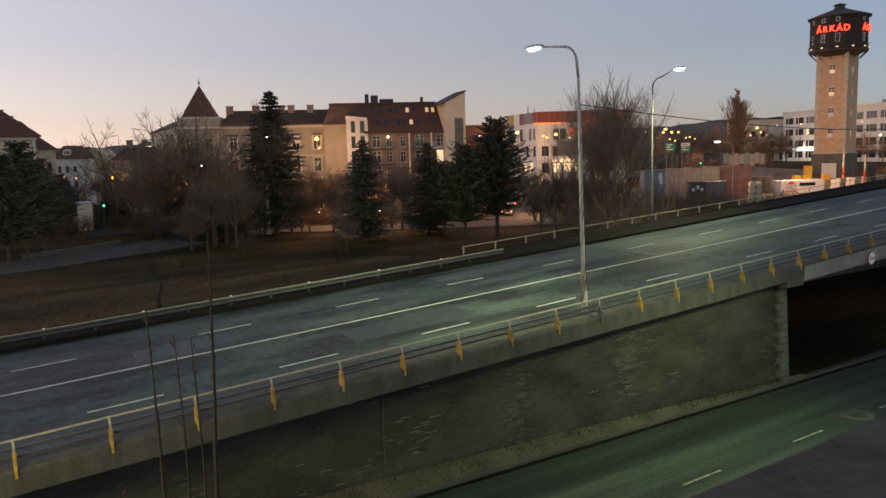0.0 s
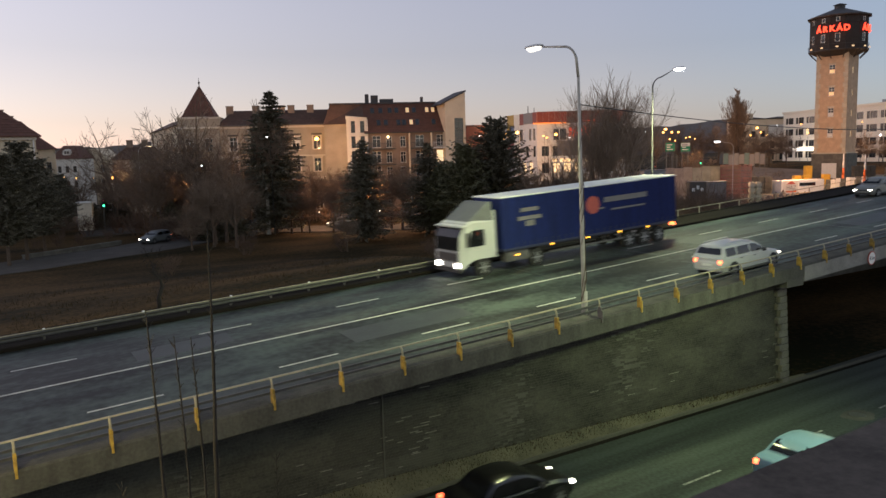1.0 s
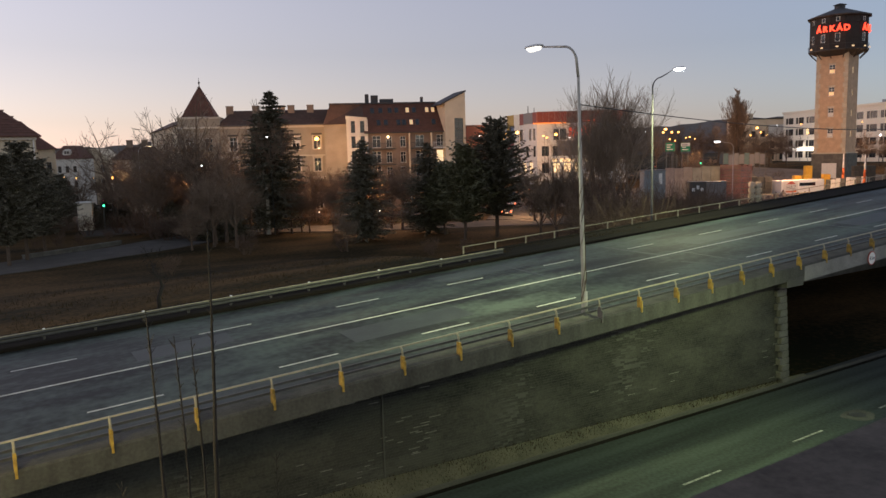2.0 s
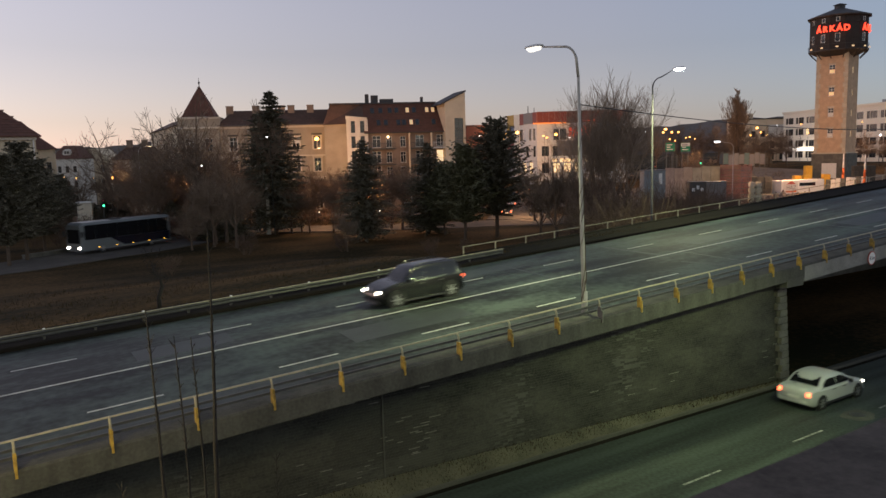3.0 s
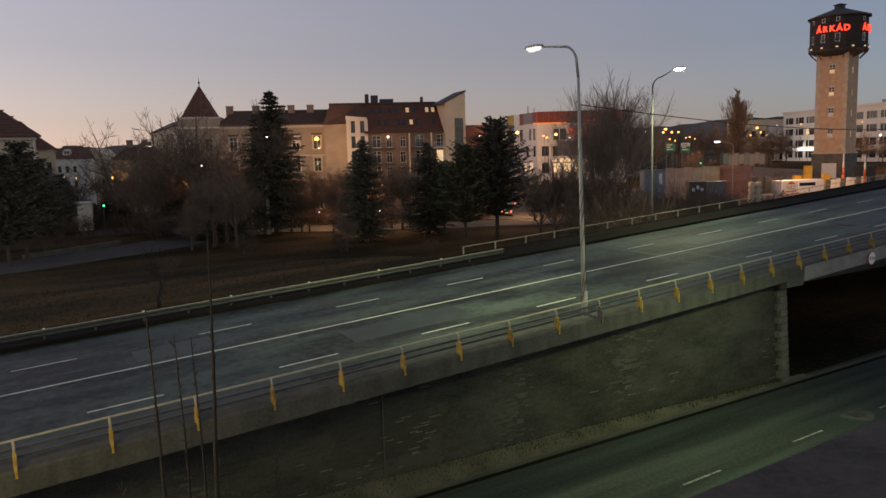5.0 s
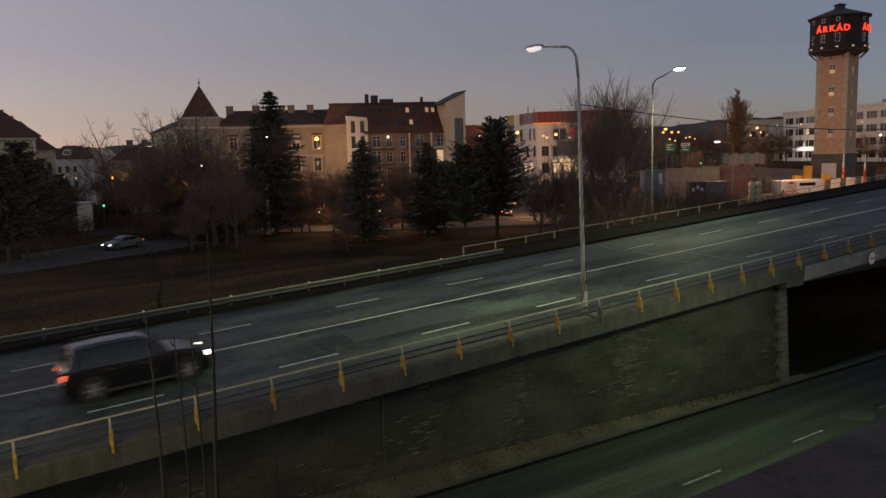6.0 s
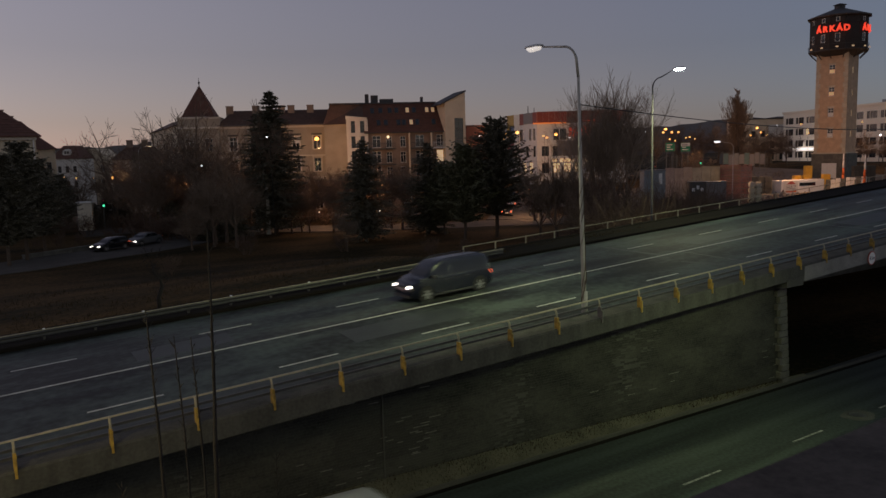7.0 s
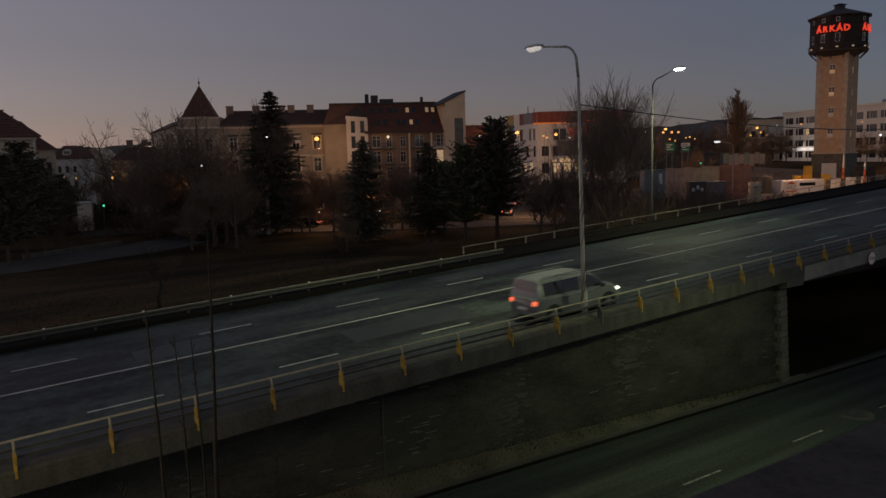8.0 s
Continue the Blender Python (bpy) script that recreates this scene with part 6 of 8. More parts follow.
def site():
    bm = B()
    rows = [[bm.verts.new((x, y, ground_height(x, y) + 0.1)) for y in range(58, 112, 3)] for x in range(82, 160, 3)]
    for r, s in zip(rows, rows[1:]):
        for i in range(len(r) - 1):
            bm.faces.new((r[i], r[i + 1], s[i + 1], s[i]))
    o = new("site_ground", finish(bm, "site_ground", SOIL, True))
    tagged(o, "bare muddy soil of a building site", "ground", kind="structure")
    def base(x, y):
        return ground_height(x, y) + 0.08
    # long pale precast wall on a loading bench
    w = thing("precast_wall", pose(99.8, 85.0, base(99.8, 85.0), 0, 0, -46.5), "long faded pink precast wall panels", "wall panels")
    for i in range(6):
        part("panel", bevelled(1.45 * i, 0, 0, 1.45 * i + 1.41, 0.25, 5.4 - 0.14 * (i % 2) + 0.03 * i, 0.02, 1), mat("faded_pink_concrete" + str(i), (0.27 + 0.012 * (i % 3), 0.225 + 0.01 * i, 0.205), 0.9, vary=0.35, scale=0.8), w)
    container(pose(107.0, 86.0, base(107, 86), 0, 0, -48), CONTAINER_RED, "weathered red steel container on the site")
    container(pose(107.0, 86.0, base(107, 86) + 2.62, 0, 0, -48), CONTAINER_RED, "weathered red steel container stacked on another")
    # stacked red pallet cages
    st = thing("cage_stack", pose(105.0, 78.1, base(105, 78.1), 0, 0, -58), "stack of red steel pallet cages", "cage stack")
    for a in range(5):
        for k in range(6):
            x0, z0 = 0.96 * a, 0.98 * k
            c = part("cage", bevelled(x0 + 0.03, 0, z0 + 0.06, x0 + 0.9, 1.1, z0 + 0.16, 0.01, 1), CONTAINER_RED, st)
            for q in range(3):
                part("slat", bevelled(x0 + 0.12, -0.01, z0 + 0.3 + 0.22 * q, x0 + 0.84, 0.05, z0 + 0.4 + 0.22 * q, 0.01, 1), CONTAINER_RED, c)
            for xx in (x0 + 0.03, x0 + 0.84):
                part("corner_post", bevelled(xx, -0.02, z0 + 0.16, xx + 0.08, 0.06, z0 + 0.96, 0.01, 1), CONTAINER_RED, c)
    for k, (x, y) in enumerate(((108.5, 84.2), (110.2, 81.6))):
        o = thing("timber_stack", pose(x, y, base(x, y), 0, 0, -50), "orange shuttering boards in a stack", "board stack", "board stacks")
        for q in range(7):
            part("board_pack", bevelled(0, 0, 0.8 * q, 3.0, 1.0, 0.8 * q + 0.7, 0.02, 1), mat("orange_board" + str(k) + str(q), (0.22, 0.14 + 0.008 * q, 0.105), 0.85), o)
    d = thing("dark_container", pose(90.7, 72.6, base(90.7, 72.6), 0, 0, -38), "dark grey site container with white notices", "container")
    part("body", bevelled(0, 0, 0, 2.3, 2.2, 3.7, 0.04, 1), FRAME_DARK, d)
    for q in range(3):
        part("notice", bevelled(0.3 + 0.6 * q, -0.03, 2.3 + 0.3 * (q % 2), 0.7 + 0.6 * q, 0, 2.8 + 0.35 * (q % 2), 0.01, 1), WHITE, d)
    g = thing("grey_tank", pose(94.4, 72.6, base(94.4, 72.6), 0, 0, -36), "grey metal site tank on the yard", "tank")
    part("body", bevelled(0, 0, 0, 3.0, 1.6, 3.5, 0.12, 2), PANEL_GREY, g)
    part("lid", bevelled(-0.05, -0.05, 3.5, 3.05, 1.65, 3.62, 0.04, 1), STEEL_BLUE, g)
    yc = thing("bag_crate", pose(99.9, 69.1, base(99.9, 69.1), 0, 0, -41), "crate of pale yellowish material bags", "crate")
    for a in range(2):
        for q in range(4):
            part("bag", bevelled(0.92 * a, 0.04 * (q % 2), 0.85 * q, 0.92 * a + 0.88, 1.0, 0.85 * q + 0.82, 0.14, 2), mat("pale_bag" + str(a) + str(q), (0.42, 0.4, 0.26 + 0.02 * q), 0.8), yc)
    # site hut with a banner
    t = thing("site_hut", pose(125.1, 80.1, base(125.1, 80.1) - 0.6, 0, 0, -16), "white site hut with a company banner", "hut")
    part("body", bevelled(0, 0, 0, 9.6, 2.4, 3.0, 0.03, 1), WHITE, t)
    part("window_band", bevelled(4.0, -0.03, 1.9, 7.6, 0.0, 2.5, 0.01, 1), GLASS, t)
    part("banner", bevelled(0.5, -0.05, 0.75, 3.6, 0.0, 2.95, 0.01, 1), PLATE, t, "white banner with red roof mark")
    bm = B()
    hexa(bm, [(1.1, -0.09, 2.3), (3.2, -0.09, 2.3), (3.2, -0.055, 2.3), (1.1, -0.055, 2.3)], [(2.0, -0.09, 2.85), (2.3, -0.09, 2.85), (2.3, -0.055, 2.85), (2.0, -0.055, 2.85)])
    part("roof_mark", bm, SIGN_RED, t)
    part("banner_stripe", bevelled(1.0, -0.08, 0.85, 3.3, -0.055, 1.15, 0.003, 1), ORANGE, t)
    cu = bpy.data.curves.new("letters", "FONT")
    cu.body, cu.size, cu.align_x, cu.extrude = "HÁZ", 1.05, "CENTER", 0.004
    cu.materials.append(PANEL_GREY)
    o = new("lettering", cu)
    o.parent = t
    o.matrix_basis = pose(2.15, -0.07, 1.35, 90)
    for q in range(8):
        x, y = 134.7 + 0.27 * q, 77.4 - 0.78 * q
        lb = thing("concrete_block", pose(x, y, base(x, y), 0, 0, -70), "pale precast concrete block", "block", "pale blocks")
        part("body", bevelled(0, 0, 0, 0.76, 0.8, 2.0 + 0.1 * q - 0.1 * (q % 2), 0.04, 1), PANEL_WHITE if q % 3 else CONCRETE, lb)
    for x, y, h in ((133.9, 83.0, 2.6), (134.8, 81.6, 2.6), (140.5, 84.8, 3.6), (137.5, 79.4, 2.6)):
        yb = thing("yellow_cabin", pose(x, y, base(x, y), 0, 0, -36), "small bright yellow site cabin", "cabin", "yellow cabins")
        part("body", bevelled(0, 0, 0, 1.25, 1.2, h, 0.04, 2), YELLOW_BRIGHT, yb)
        part("door", bevelled(0.3, -0.03, 0.2, 0.95, 0.0, h - 0.2, 0.01, 1), YELLOW_BRIGHT, yb)
    for x, y in ((137.4, 75.7), (135.7, 70.9)):
        p = thing("marker_pole", pose(x, y, base(x, y)), "tall orange and white marker pole", "pole", "marker poles")
        for i in range(5):
            bm = B()
            tube(bm, [(0, 0, 1.32 * i), (0, 0, 1.32 * i + 1.32)], [0.3 - 0.045 * i, 0.3 - 0.045 * (i + 1)], 10)
            part("pole_band", bm, ORANGE if i < 3 else WHITE, p, smooth=True)
    # mesh fences
    for fx, fy, n, z1 in ((129.8, 95.9, 9, 10.7), (120.2, 102.1, 8, 10.4)):
        fz = base(fx, fy) - 0.3
        fe = thing("site_fence", pose(fx, fy, fz, 0, 0, -33), "tall green-grey site fence panels", "fence", "site fences")
        for i in range(n):
            bm = B()
            tube(bm, [(1.05 * i, 0, 0), (1.05 * i, 0, z1 - fz)], [0.06, 0.06], 5)
            part("post", bm, RAIL_GREY, fe)
            if n == 9 and i < n - 1:
                part("fence_panel", bevelled(1.05 * i + 0.07, -0.02, z1 - fz - 2.3 - 0.25 * (i % 3), 1.05 * i + 0.97, 0.02, z1 - fz - 0.15 - 0.3 * (i % 2), 0.01, 1), PANEL_GREY if i % 4 else FENCE_GREEN, fe)
    for x, y, nx, nz in ((112, 92, 5, 4), (116.5, 86.5, 4, 5)):
        scaffold(pose(x, y, base(x, y), 0, 0, -40), nx, nz, RAIL_GREY, "grey steel scaffold frames on the site")
    # stacked blocks by the tower
    for x, y, l, h, m in ((121, 85, 5, 3.2, CONCRETE), (126, 87, 4, 3.0, CONCRETE), (145.5, 78.0, 4, 3.3, CONCRETE_DARK), (147.0, 72.5, 5, 3.2, CONCRETE)):
        st = thing("block_stack", pose(x, y, base(x, y), 0, 0, -38), "stacked grey concrete blocks on pallets", "block stack", "block stacks")
        for a in range(4):
            for k in range(3):
                part("block", bevelled(l / 4 * a + 0.04, 0, h / 3 * k, l / 4 * (a + 1) - 0.04, 1.4, h / 3 * (k + 1) - 0.06, 0.03, 1), m, st)
    # rubble on the yard
    rng = random.Random(8)
    verts, faces = [], []
    for q in range(500):
        x, y = rng.uniform(95, 150), rng.uniform(66, 100)
        r = rng.uniform(0.15, 0.6)
        kk = len(verts)
        for dx, dy, dz in ((-1, -1, 0), (1, -0.8, 0), (0.9, 1, 0), (-0.8, 0.9, 0), (0.1, 0, 1.3)):
            verts.append((x + dx * r * rng.uniform(0.7, 1.2), y + dy * r * rng.uniform(0.7, 1.2), ground_height(x, y) + 0.05 + dz * r * rng.uniform(0.6, 1.4)))
        faces += [(kk, kk + 1, kk + 4), (kk + 1, kk + 2, kk + 4), (kk + 2, kk + 3, kk + 4), (kk + 3, kk, kk + 4)]
    o = new("rubble", mesh_of("rubble", verts, faces, SOIL))
    tagged(o, "loose rubble and soil heaps on the yard", "rubble", kind="stuff")
    gb = thing("grey_cabin", pose(86.7, 77.8, base(86.7, 77.8), 0, 0, -33), "grey-blue metal cabin beside the road", "cabin")
    part("body", bevelled(0, 0, 0, 3.2, 2.6, 5.5, 0.05, 1), STEEL_BLUE, gb)
    part("roof", bevelled(-0.1, -0.1, 5.5, 3.3, 2.7, 5.65, 0.03, 1), PANEL_GREY, gb)
    part("window", bevelled(2.2, -0.03, 3.5, 2.7, 0.0, 5.1, 0.01, 1), FRAME_WHITE, gb)
    kk = thing("kiosk", pose(14.6, 120.0, ground_height(14.6, 120.0), 0, 0, -20), "small white kiosk beside the street", "kiosk")
    part("body", bevelled(0, 0, 0, 2.0, 2.0, 4.0, 0.05, 1), PANEL_CREAM, kk)
    part("roof", bevelled(-0.15, -0.15, 4.0, 2.15, 2.15, 4.2, 0.04, 1), WHITE, kk)
    part("counter_shelf", bevelled(0.1, -0.3, 1.0, 1.9, -0.01, 1.1, 0.02, 1), WHITE, kk)
    # green direction signs
    for x, y, top in ((133.0, 112.0, 13.1), (135.9, 110.2, 13.0)):
        z0 = ground_height(x, y)
        s = thing("direction_sign", pose(x, y, z0, 0, 0, -40), "green road direction sign with unreadable lines", "road sign", "direction signs")
        h = top - z0
        part("panel", bevelled(-1.0, -0.05, h - 1.9, 1.0, 0.0, h, 0.05, 2), SIGN_GREEN, s)
        if y < 111:
            part("top_panel", bevelled(-0.95, -0.08, h - 0.75, 0.95, -0.055, h - 0.05, 0.02, 1), PLATE, s, "white upper sign field")
        for i, l in enumerate((1.2, 0.8, 1.3)):
            part("text_bar", bevelled(-0.75, -0.1, h - 0.55 - 0.5 * i, -0.75 + l, -0.055, h - 0.38 - 0.5 * i, 0.005, 1), WHITE if y > 111 or i else FRAME_DARK, s)
        for x2 in (-0.7, 0.65):
            bm = B()
            tube(bm, [(x2, 0.06, 0), (x2, 0.06, h)], [0.08, 0.08], 6)
            part("post", bm, RAIL_GREY, s)


site()


def hills():
    bm = B()
    rng = random.Random(3)
    rows = []
    for i in range(140):
        a = radians(-5 + 110 * i / 139)
        r = 900
        hgt = 40 + 12 * noise.noise((i * 0.07, 0, 0)) + 5 * noise.noise((i * 0.5, 2, 0)) - 14 * max(0, (math.degrees(a) - 45) / 60)
        rows.append([bm.verts.new((r * math.cos(a), r * math.sin(a), -5)), bm.verts.new(((r + 20) * math.cos(a), (r + 20) * math.sin(a), hgt)), bm.verts.new(((r + 400) * math.cos(a), (r + 400) * math.sin(a), -5))])
    for r, s in zip(rows, rows[1:]):
        for k in range(2):
            bm.faces.new((r[k], r[k + 1], s[k + 1], s[k]))
    o = new("backdrop", finish(bm, "backdrop", HILL))
    tagged(o, "low wooded hills on the horizon", "hills", kind="structure")


hills()
# ---- far lights ----
for bulb, size, spots in (
        (LAMP_SODIUM, 0.3, [(136.6, 116.3, 16.2), (27.1, 162.2, 9.0), (102.1, 114.5, 15.2), (95.7, 118.8, 15.8), (181.2, 123.5, 16.7)]),
        (LAMP_SODIUM, 0.19, [(132.1, 113.1, 15.4), (133.7, 112.1, 15.4), (134.9, 111.3, 15.4), (102.6, 132.1, 14.9), (103.1, 132.0, 16.0), (109.1, 128.1, 15.7), (111.5, 126.4, 15.4), (179.5, 124.3, 14.8), (181.9, 122.9, 15.6), (183.2, 121.9, 14.8)]),
        (LAMP_SODIUM, 0.13, [(137.2, 115.6, 13.9), (138.2, 114.9, 13.6), (140.3, 113.6, 14.2), (141.0, 113.1, 14.3), (142.0, 112.5, 13.9), (100.0, 115.8, 15.0), (100.5, 115.4, 14.6), (177.0, 126.0, 14.9), (191.1, 117.2, 17.4), (192.5, 115.9, 15.0), (184.3, 97.5, 17.0), (81.6, 115.5, 13.5), (16.8, 168.9, 9.5), (20.2, 178.7, 9.1), (23.1, 182.8, 8.9), (26.2, 180.7, 8.7), (31.7, 159.2, 8.8), (35.8, 156.5, 8.6)]),
        (LAMP_COOL, 0.1, [(112.1, 108.2, 17.0), (112.9, 107.8, 16.9), (117.1, 104.8, 15.3), (176.4, 114.6, 17.0), (34.1, 92.4, 14.5), (28.3, 101.7, 11.1), (83.4, 114.6, 15.1), (104.4, 112.9, 14.5), (104.2, 101.1, 14.9)]),
        (LAMP_COOL, 0.22, [(166.8, 84.3, 13.5), (40.8, 83.3, 6.7)])):
    for x, y, z in spots:
        small_lamp(x, y, z, bulb, size)


def traffic_light(x, y, h, lit, turn):
    g = ground_height(x, y)
    t = thing("traffic_light", pose(x, y, g, 0, 0, turn), "traffic light on a slim post, lit", "traffic light", "traffic lights")
    bm = B()
    tube(bm, [(0, 0, 0), (0, 0, h)], [0.07, 0.06], 8)
    part("post", bm, RAIL_GREY, t)
    bm = bevelled(-0.18, -0.2, h - 0.2, 0.18, 0.12, h + 0.9, 0.04, 1)
    part("housing", bm, PLASTIC, t)
    for i, (m, off) in enumerate(((GREEN_GLOW, SIGN_GREEN), (LAMP_SODIUM, BLACK), (RED_GLOW, SIGN_RED))):
        bm = B()
        tube(bm, [(0, -0.26, h + 0.35 * i), (0, -0.18, h + 0.35 * i)], [0.14, 0.14], 12)
        part("lens", bm, m if i == lit else off, t)


traffic_light(17.1, 113.0, 4.0, 0, 0)
traffic_light(71.6, 86.4, 3.6, 2, -40)
traffic_light(102.3, 89.4, 5.0, 0, -45)
traffic_light(125.8, 98.2, 5.2, 0, -55)


def town_light(name, at, power, color, r=0.3):
    d = bpy.data.lights.new(name, "POINT")
    d.energy, d.color, d.shadow_soft_size = power, color, r
    o = new(name, d)
    o.location = at


# sodium light of the town's lamps on walls and trees; several added where no lamp stands
SODIUM = (1.0, 0.52, 0.22)
for spot, power in (((52.6, 119.9, 13.5), 1800), ((43.6, 94.7, 7.0), 1500), ((42.5, 114.0, 10.2), 1400), ((27.3, 107.9, 8.3), 350), ((26.5, 159.0, 9.0), 250), ((53.6, 96.7, 7.3), 1500), ((99.3, 111.4, 14.9), 2200), ((94.5, 119.5, 15.3), 2500), ((70.3, 85.7, 6.0), 1500), ((99.6, 103.1, 8.3), 90), ((133.3, 113.6, 15.7), 2500), ((125.1, 99.1, 12.0), 700), ((98.2, 70.6, 9.6), 1300), ((127.1, 79.6, 10.5), 2500), ((127.6, 75.7, 11.2), 1900), ((177.5, 121.0, 16.2), 2500), ((163.1, 84.5, 14.6), 1500)):
    town_light("sodium_glow", spot, power * 1.8, SODIUM)


def tufts():
    rng = random.Random(12)
    verts, faces = [], []

    def blade(x, y, z, h):
        a = rng.uniform(0, 6.28)
        k = len(verts)
        w = 0.012 + h * 0.03
        dx, dy = math.cos(a) * w, math.sin(a) * w
        lx, ly = rng.uniform(-0.4, 0.4) * h, rng.uniform(-0.4, 0.4) * h
        verts.extend([(x - dx, y - dy, z - 0.03), (x + dx, y + dy, z - 0.03), (x + lx, y + ly, z + h)])
        faces.append((k, k + 1, k + 2))
    for i in range(3500):
        x = rng.uniform(2, 33.5)
        w = wall_y(x)
        k = rng.random()
        if noise.noise((x * 0.7, k * 2, 5)) < -0.6:
            continue
        y = kerb_y(x) + 0.15 + (w - kerb_y(x) - 0.15) * k
        blade(x, y, 0.09 + 0.4 * k * min(1, w - kerb_y(x)), rng.uniform(0.03, 0.11))
    for i in range(16000):
        x = rng.uniform(-2, 40)
        y = 35.6 + rng.random() ** 1.6 * 26
        if noise.noise((x * 0.3, y * 0.3, 9)) < -0.1:
            continue
        z = ground_height(x, y) if y > 38 else max(deck(x) + 0.08, 0)
        if y <= 37.5 or y > 38.3:
            blade(x, y, z, rng.uniform(0.05, 0.22))
    o = new("dry_grass", mesh_of("dry_grass", verts, faces, GRASS_BLADE))
    tagged(o, "tufts of dry winter grass along the verges", "grass", kind="stuff")


tufts()


retaining_wall()


# ---- vehicles ----
PAINTS = {}
for pname, col, rough in (("red", (0.36, 0.02, 0.015), 0.3), ("maroon", (0.11, 0.012, 0.012), 0.3), ("black", (0.005, 0.005, 0.006), 0.22), ("grey", (0.09, 0.095, 0.1), 0.3), ("silver", (0.13, 0.145, 0.15), 0.3),
                          ("white", (0.42, 0.43, 0.43), 0.33), ("beige", (0.17, 0.17, 0.15), 0.35), ("green", (0.05, 0.08, 0.06), 0.3), ("ltblue", (0.13, 0.22, 0.3), 0.3), ("navy", (0.006, 0.008, 0.018), 0.25),
                          ("orange", (0.62, 0.2, 0.02), 0.35), ("blue", (0.005, 0.012, 0.075), 0.85), ("yellow", (0.6, 0.36, 0.02), 0.4), ("brown", (0.16, 0.09, 0.06), 0.5)):
    PAINTS[pname] = mat(pname + "_car_paint", col, rough, 0.0, vary=0.08, scale=1.2, fine=25, bump=0.0, spec=0.6)
PAINTS["ambulance"] = PAINTS["white"]
WORDS = {"red": "bright red", "maroon": "dark red", "black": "black", "grey": "dark grey", "silver": "silver", "white": "white", "beige": "greyish beige", "green": "dark green", "ltblue": "pale blue", "navy": "dark navy blue", "orange": "orange", "blue": "blue", "yellow": "yellow", "brown": "brown", "ambulance": "white and orange"}
# length, width, roof, belt, tail height, bonnet height, cabin base rear/front, roof rear/front, wheel radius, label, category
KINDS = {
    "sedan": (4.5, 1.76, 1.43, 0.93, 0.98, 0.84, -1.55, 1.0, -0.98, 0.2, 0.31, "saloon car", "car"),
    "hatch": (4.05, 1.72, 1.46, 0.93, 0.95, 0.84, -1.95, 0.95, -1.62, 0.15, 0.31, "hatchback car", "car"),
    "wagon": (4.65, 1.78, 1.5, 0.94, 0.96, 0.86, -2.25, 1.0, -1.95, 0.2, 0.32, "estate car", "car"),
    "suv": (4.5, 1.85, 1.68, 1.05, 1.08, 1.0, -2.15, 1.0, -1.85, 0.3, 0.36, "off-road car", "car"),
    "minivan": (4.55, 1.82, 1.72, 1.02, 1.05, 0.98, -2.2, 1.45, -2.0, 0.55, 0.33, "minivan", "van"),
    "van": (4.25, 1.8, 1.86, 1.08, 1.1, 0.98, -2.1, 1.2, -2.02, 0.45, 0.32, "small high-roofed van", "van"),
    "bigvan": (5.4, 1.98, 2.35, 1.25, 1.3, 1.1, -2.68, 1.9, -2.62, 1.25, 0.35, "delivery van", "van"),
}
MODELS = {}


def ring(x, hw, zb, zt):
    s = min(0.09, (zt - zb) * 0.2)
    return [(x, -hw * 0.9, zb), (x, -hw, zb + 0.13), (x, -hw, zb + (zt - zb) * 0.6), (x, -hw * 0.975, zt - s), (x, -hw * 0.86, zt), (x, hw * 0.86, zt), (x, hw * 0.975, zt - s), (x, hw, zb + (zt - zb) * 0.6), (x, hw, zb + 0.13), (x, hw * 0.9, zb)]


def smooth_rows(rows, n):
    """Catmull-Rom between the stations of a body."""
    out = []
    for i in range(len(rows) - 1):
        p0, p1, p2, p3 = rows[max(i - 1, 0)], rows[i], rows[i + 1], rows[min(i + 2, len(rows) - 1)]
        for k in range(n):
            t = k / n
            q = [0.5 * (2 * b + (c - a) * t + (2 * a - 5 * b + 4 * c - d) * t * t + (3 * b - a - 3 * c + d) * t ** 3) for a, b, c, d in zip(p0, p1, p2, p3)]
            q[0] = p1[0] + (p2[0] - p1[0]) * t
            out.append(tuple(q))
    return out + [rows[-1]]


def wheels(meshes, spots, r, w, rim=True):
    bm = B()
    prof = [(-w / 2, r * 0.8), (-w / 2, r * 0.95), (-w / 2 + 0.03, r), (w / 2 - 0.03, r), (w / 2, r * 0.95), (w / 2, r * 0.8)]
    n = 18
    vs = [[bm.verts.new((q * math.cos(2 * math.pi * k / n), y, q * math.sin(2 * math.pi * k / n))) for k in range(n)] for y, q in prof]
    for a, b in zip(vs, vs[1:]):
        for k in range(n):
            bm.faces.new((a[k], a[(k + 1) % n], b[(k + 1) % n], b[k]))
    bm.faces.new(vs[0])
    bm.faces.new(vs[-1])
    tyre = finish(bm, "wheel", RUBBER)
    bm = B()
    for k in range(6):
        a = 2 * math.pi * k / 6
        q = Matrix.Rotation(a, 4, "Y")
        box(bm, 0.05, -w / 2 - 0.012, -0.04, r * 0.68, w / 2 + 0.012, 0.04)
        bmesh.ops.transform(bm, verts=bm.verts[-8:], matrix=q)
    tube(bm, [(0, -w / 2 - 0.018, 0), (0, w / 2 + 0.018, 0)], [r * 0.25, r * 0.25], 10)
    rimm = finish(bm, "rim", RIM)
    for x, y in spots:
        meshes.append(("wheel", tyre, pose(x, y, r), None, ""))
        meshes.append(("rim", rimm, Matrix(), len(meshes) - 1, ""))


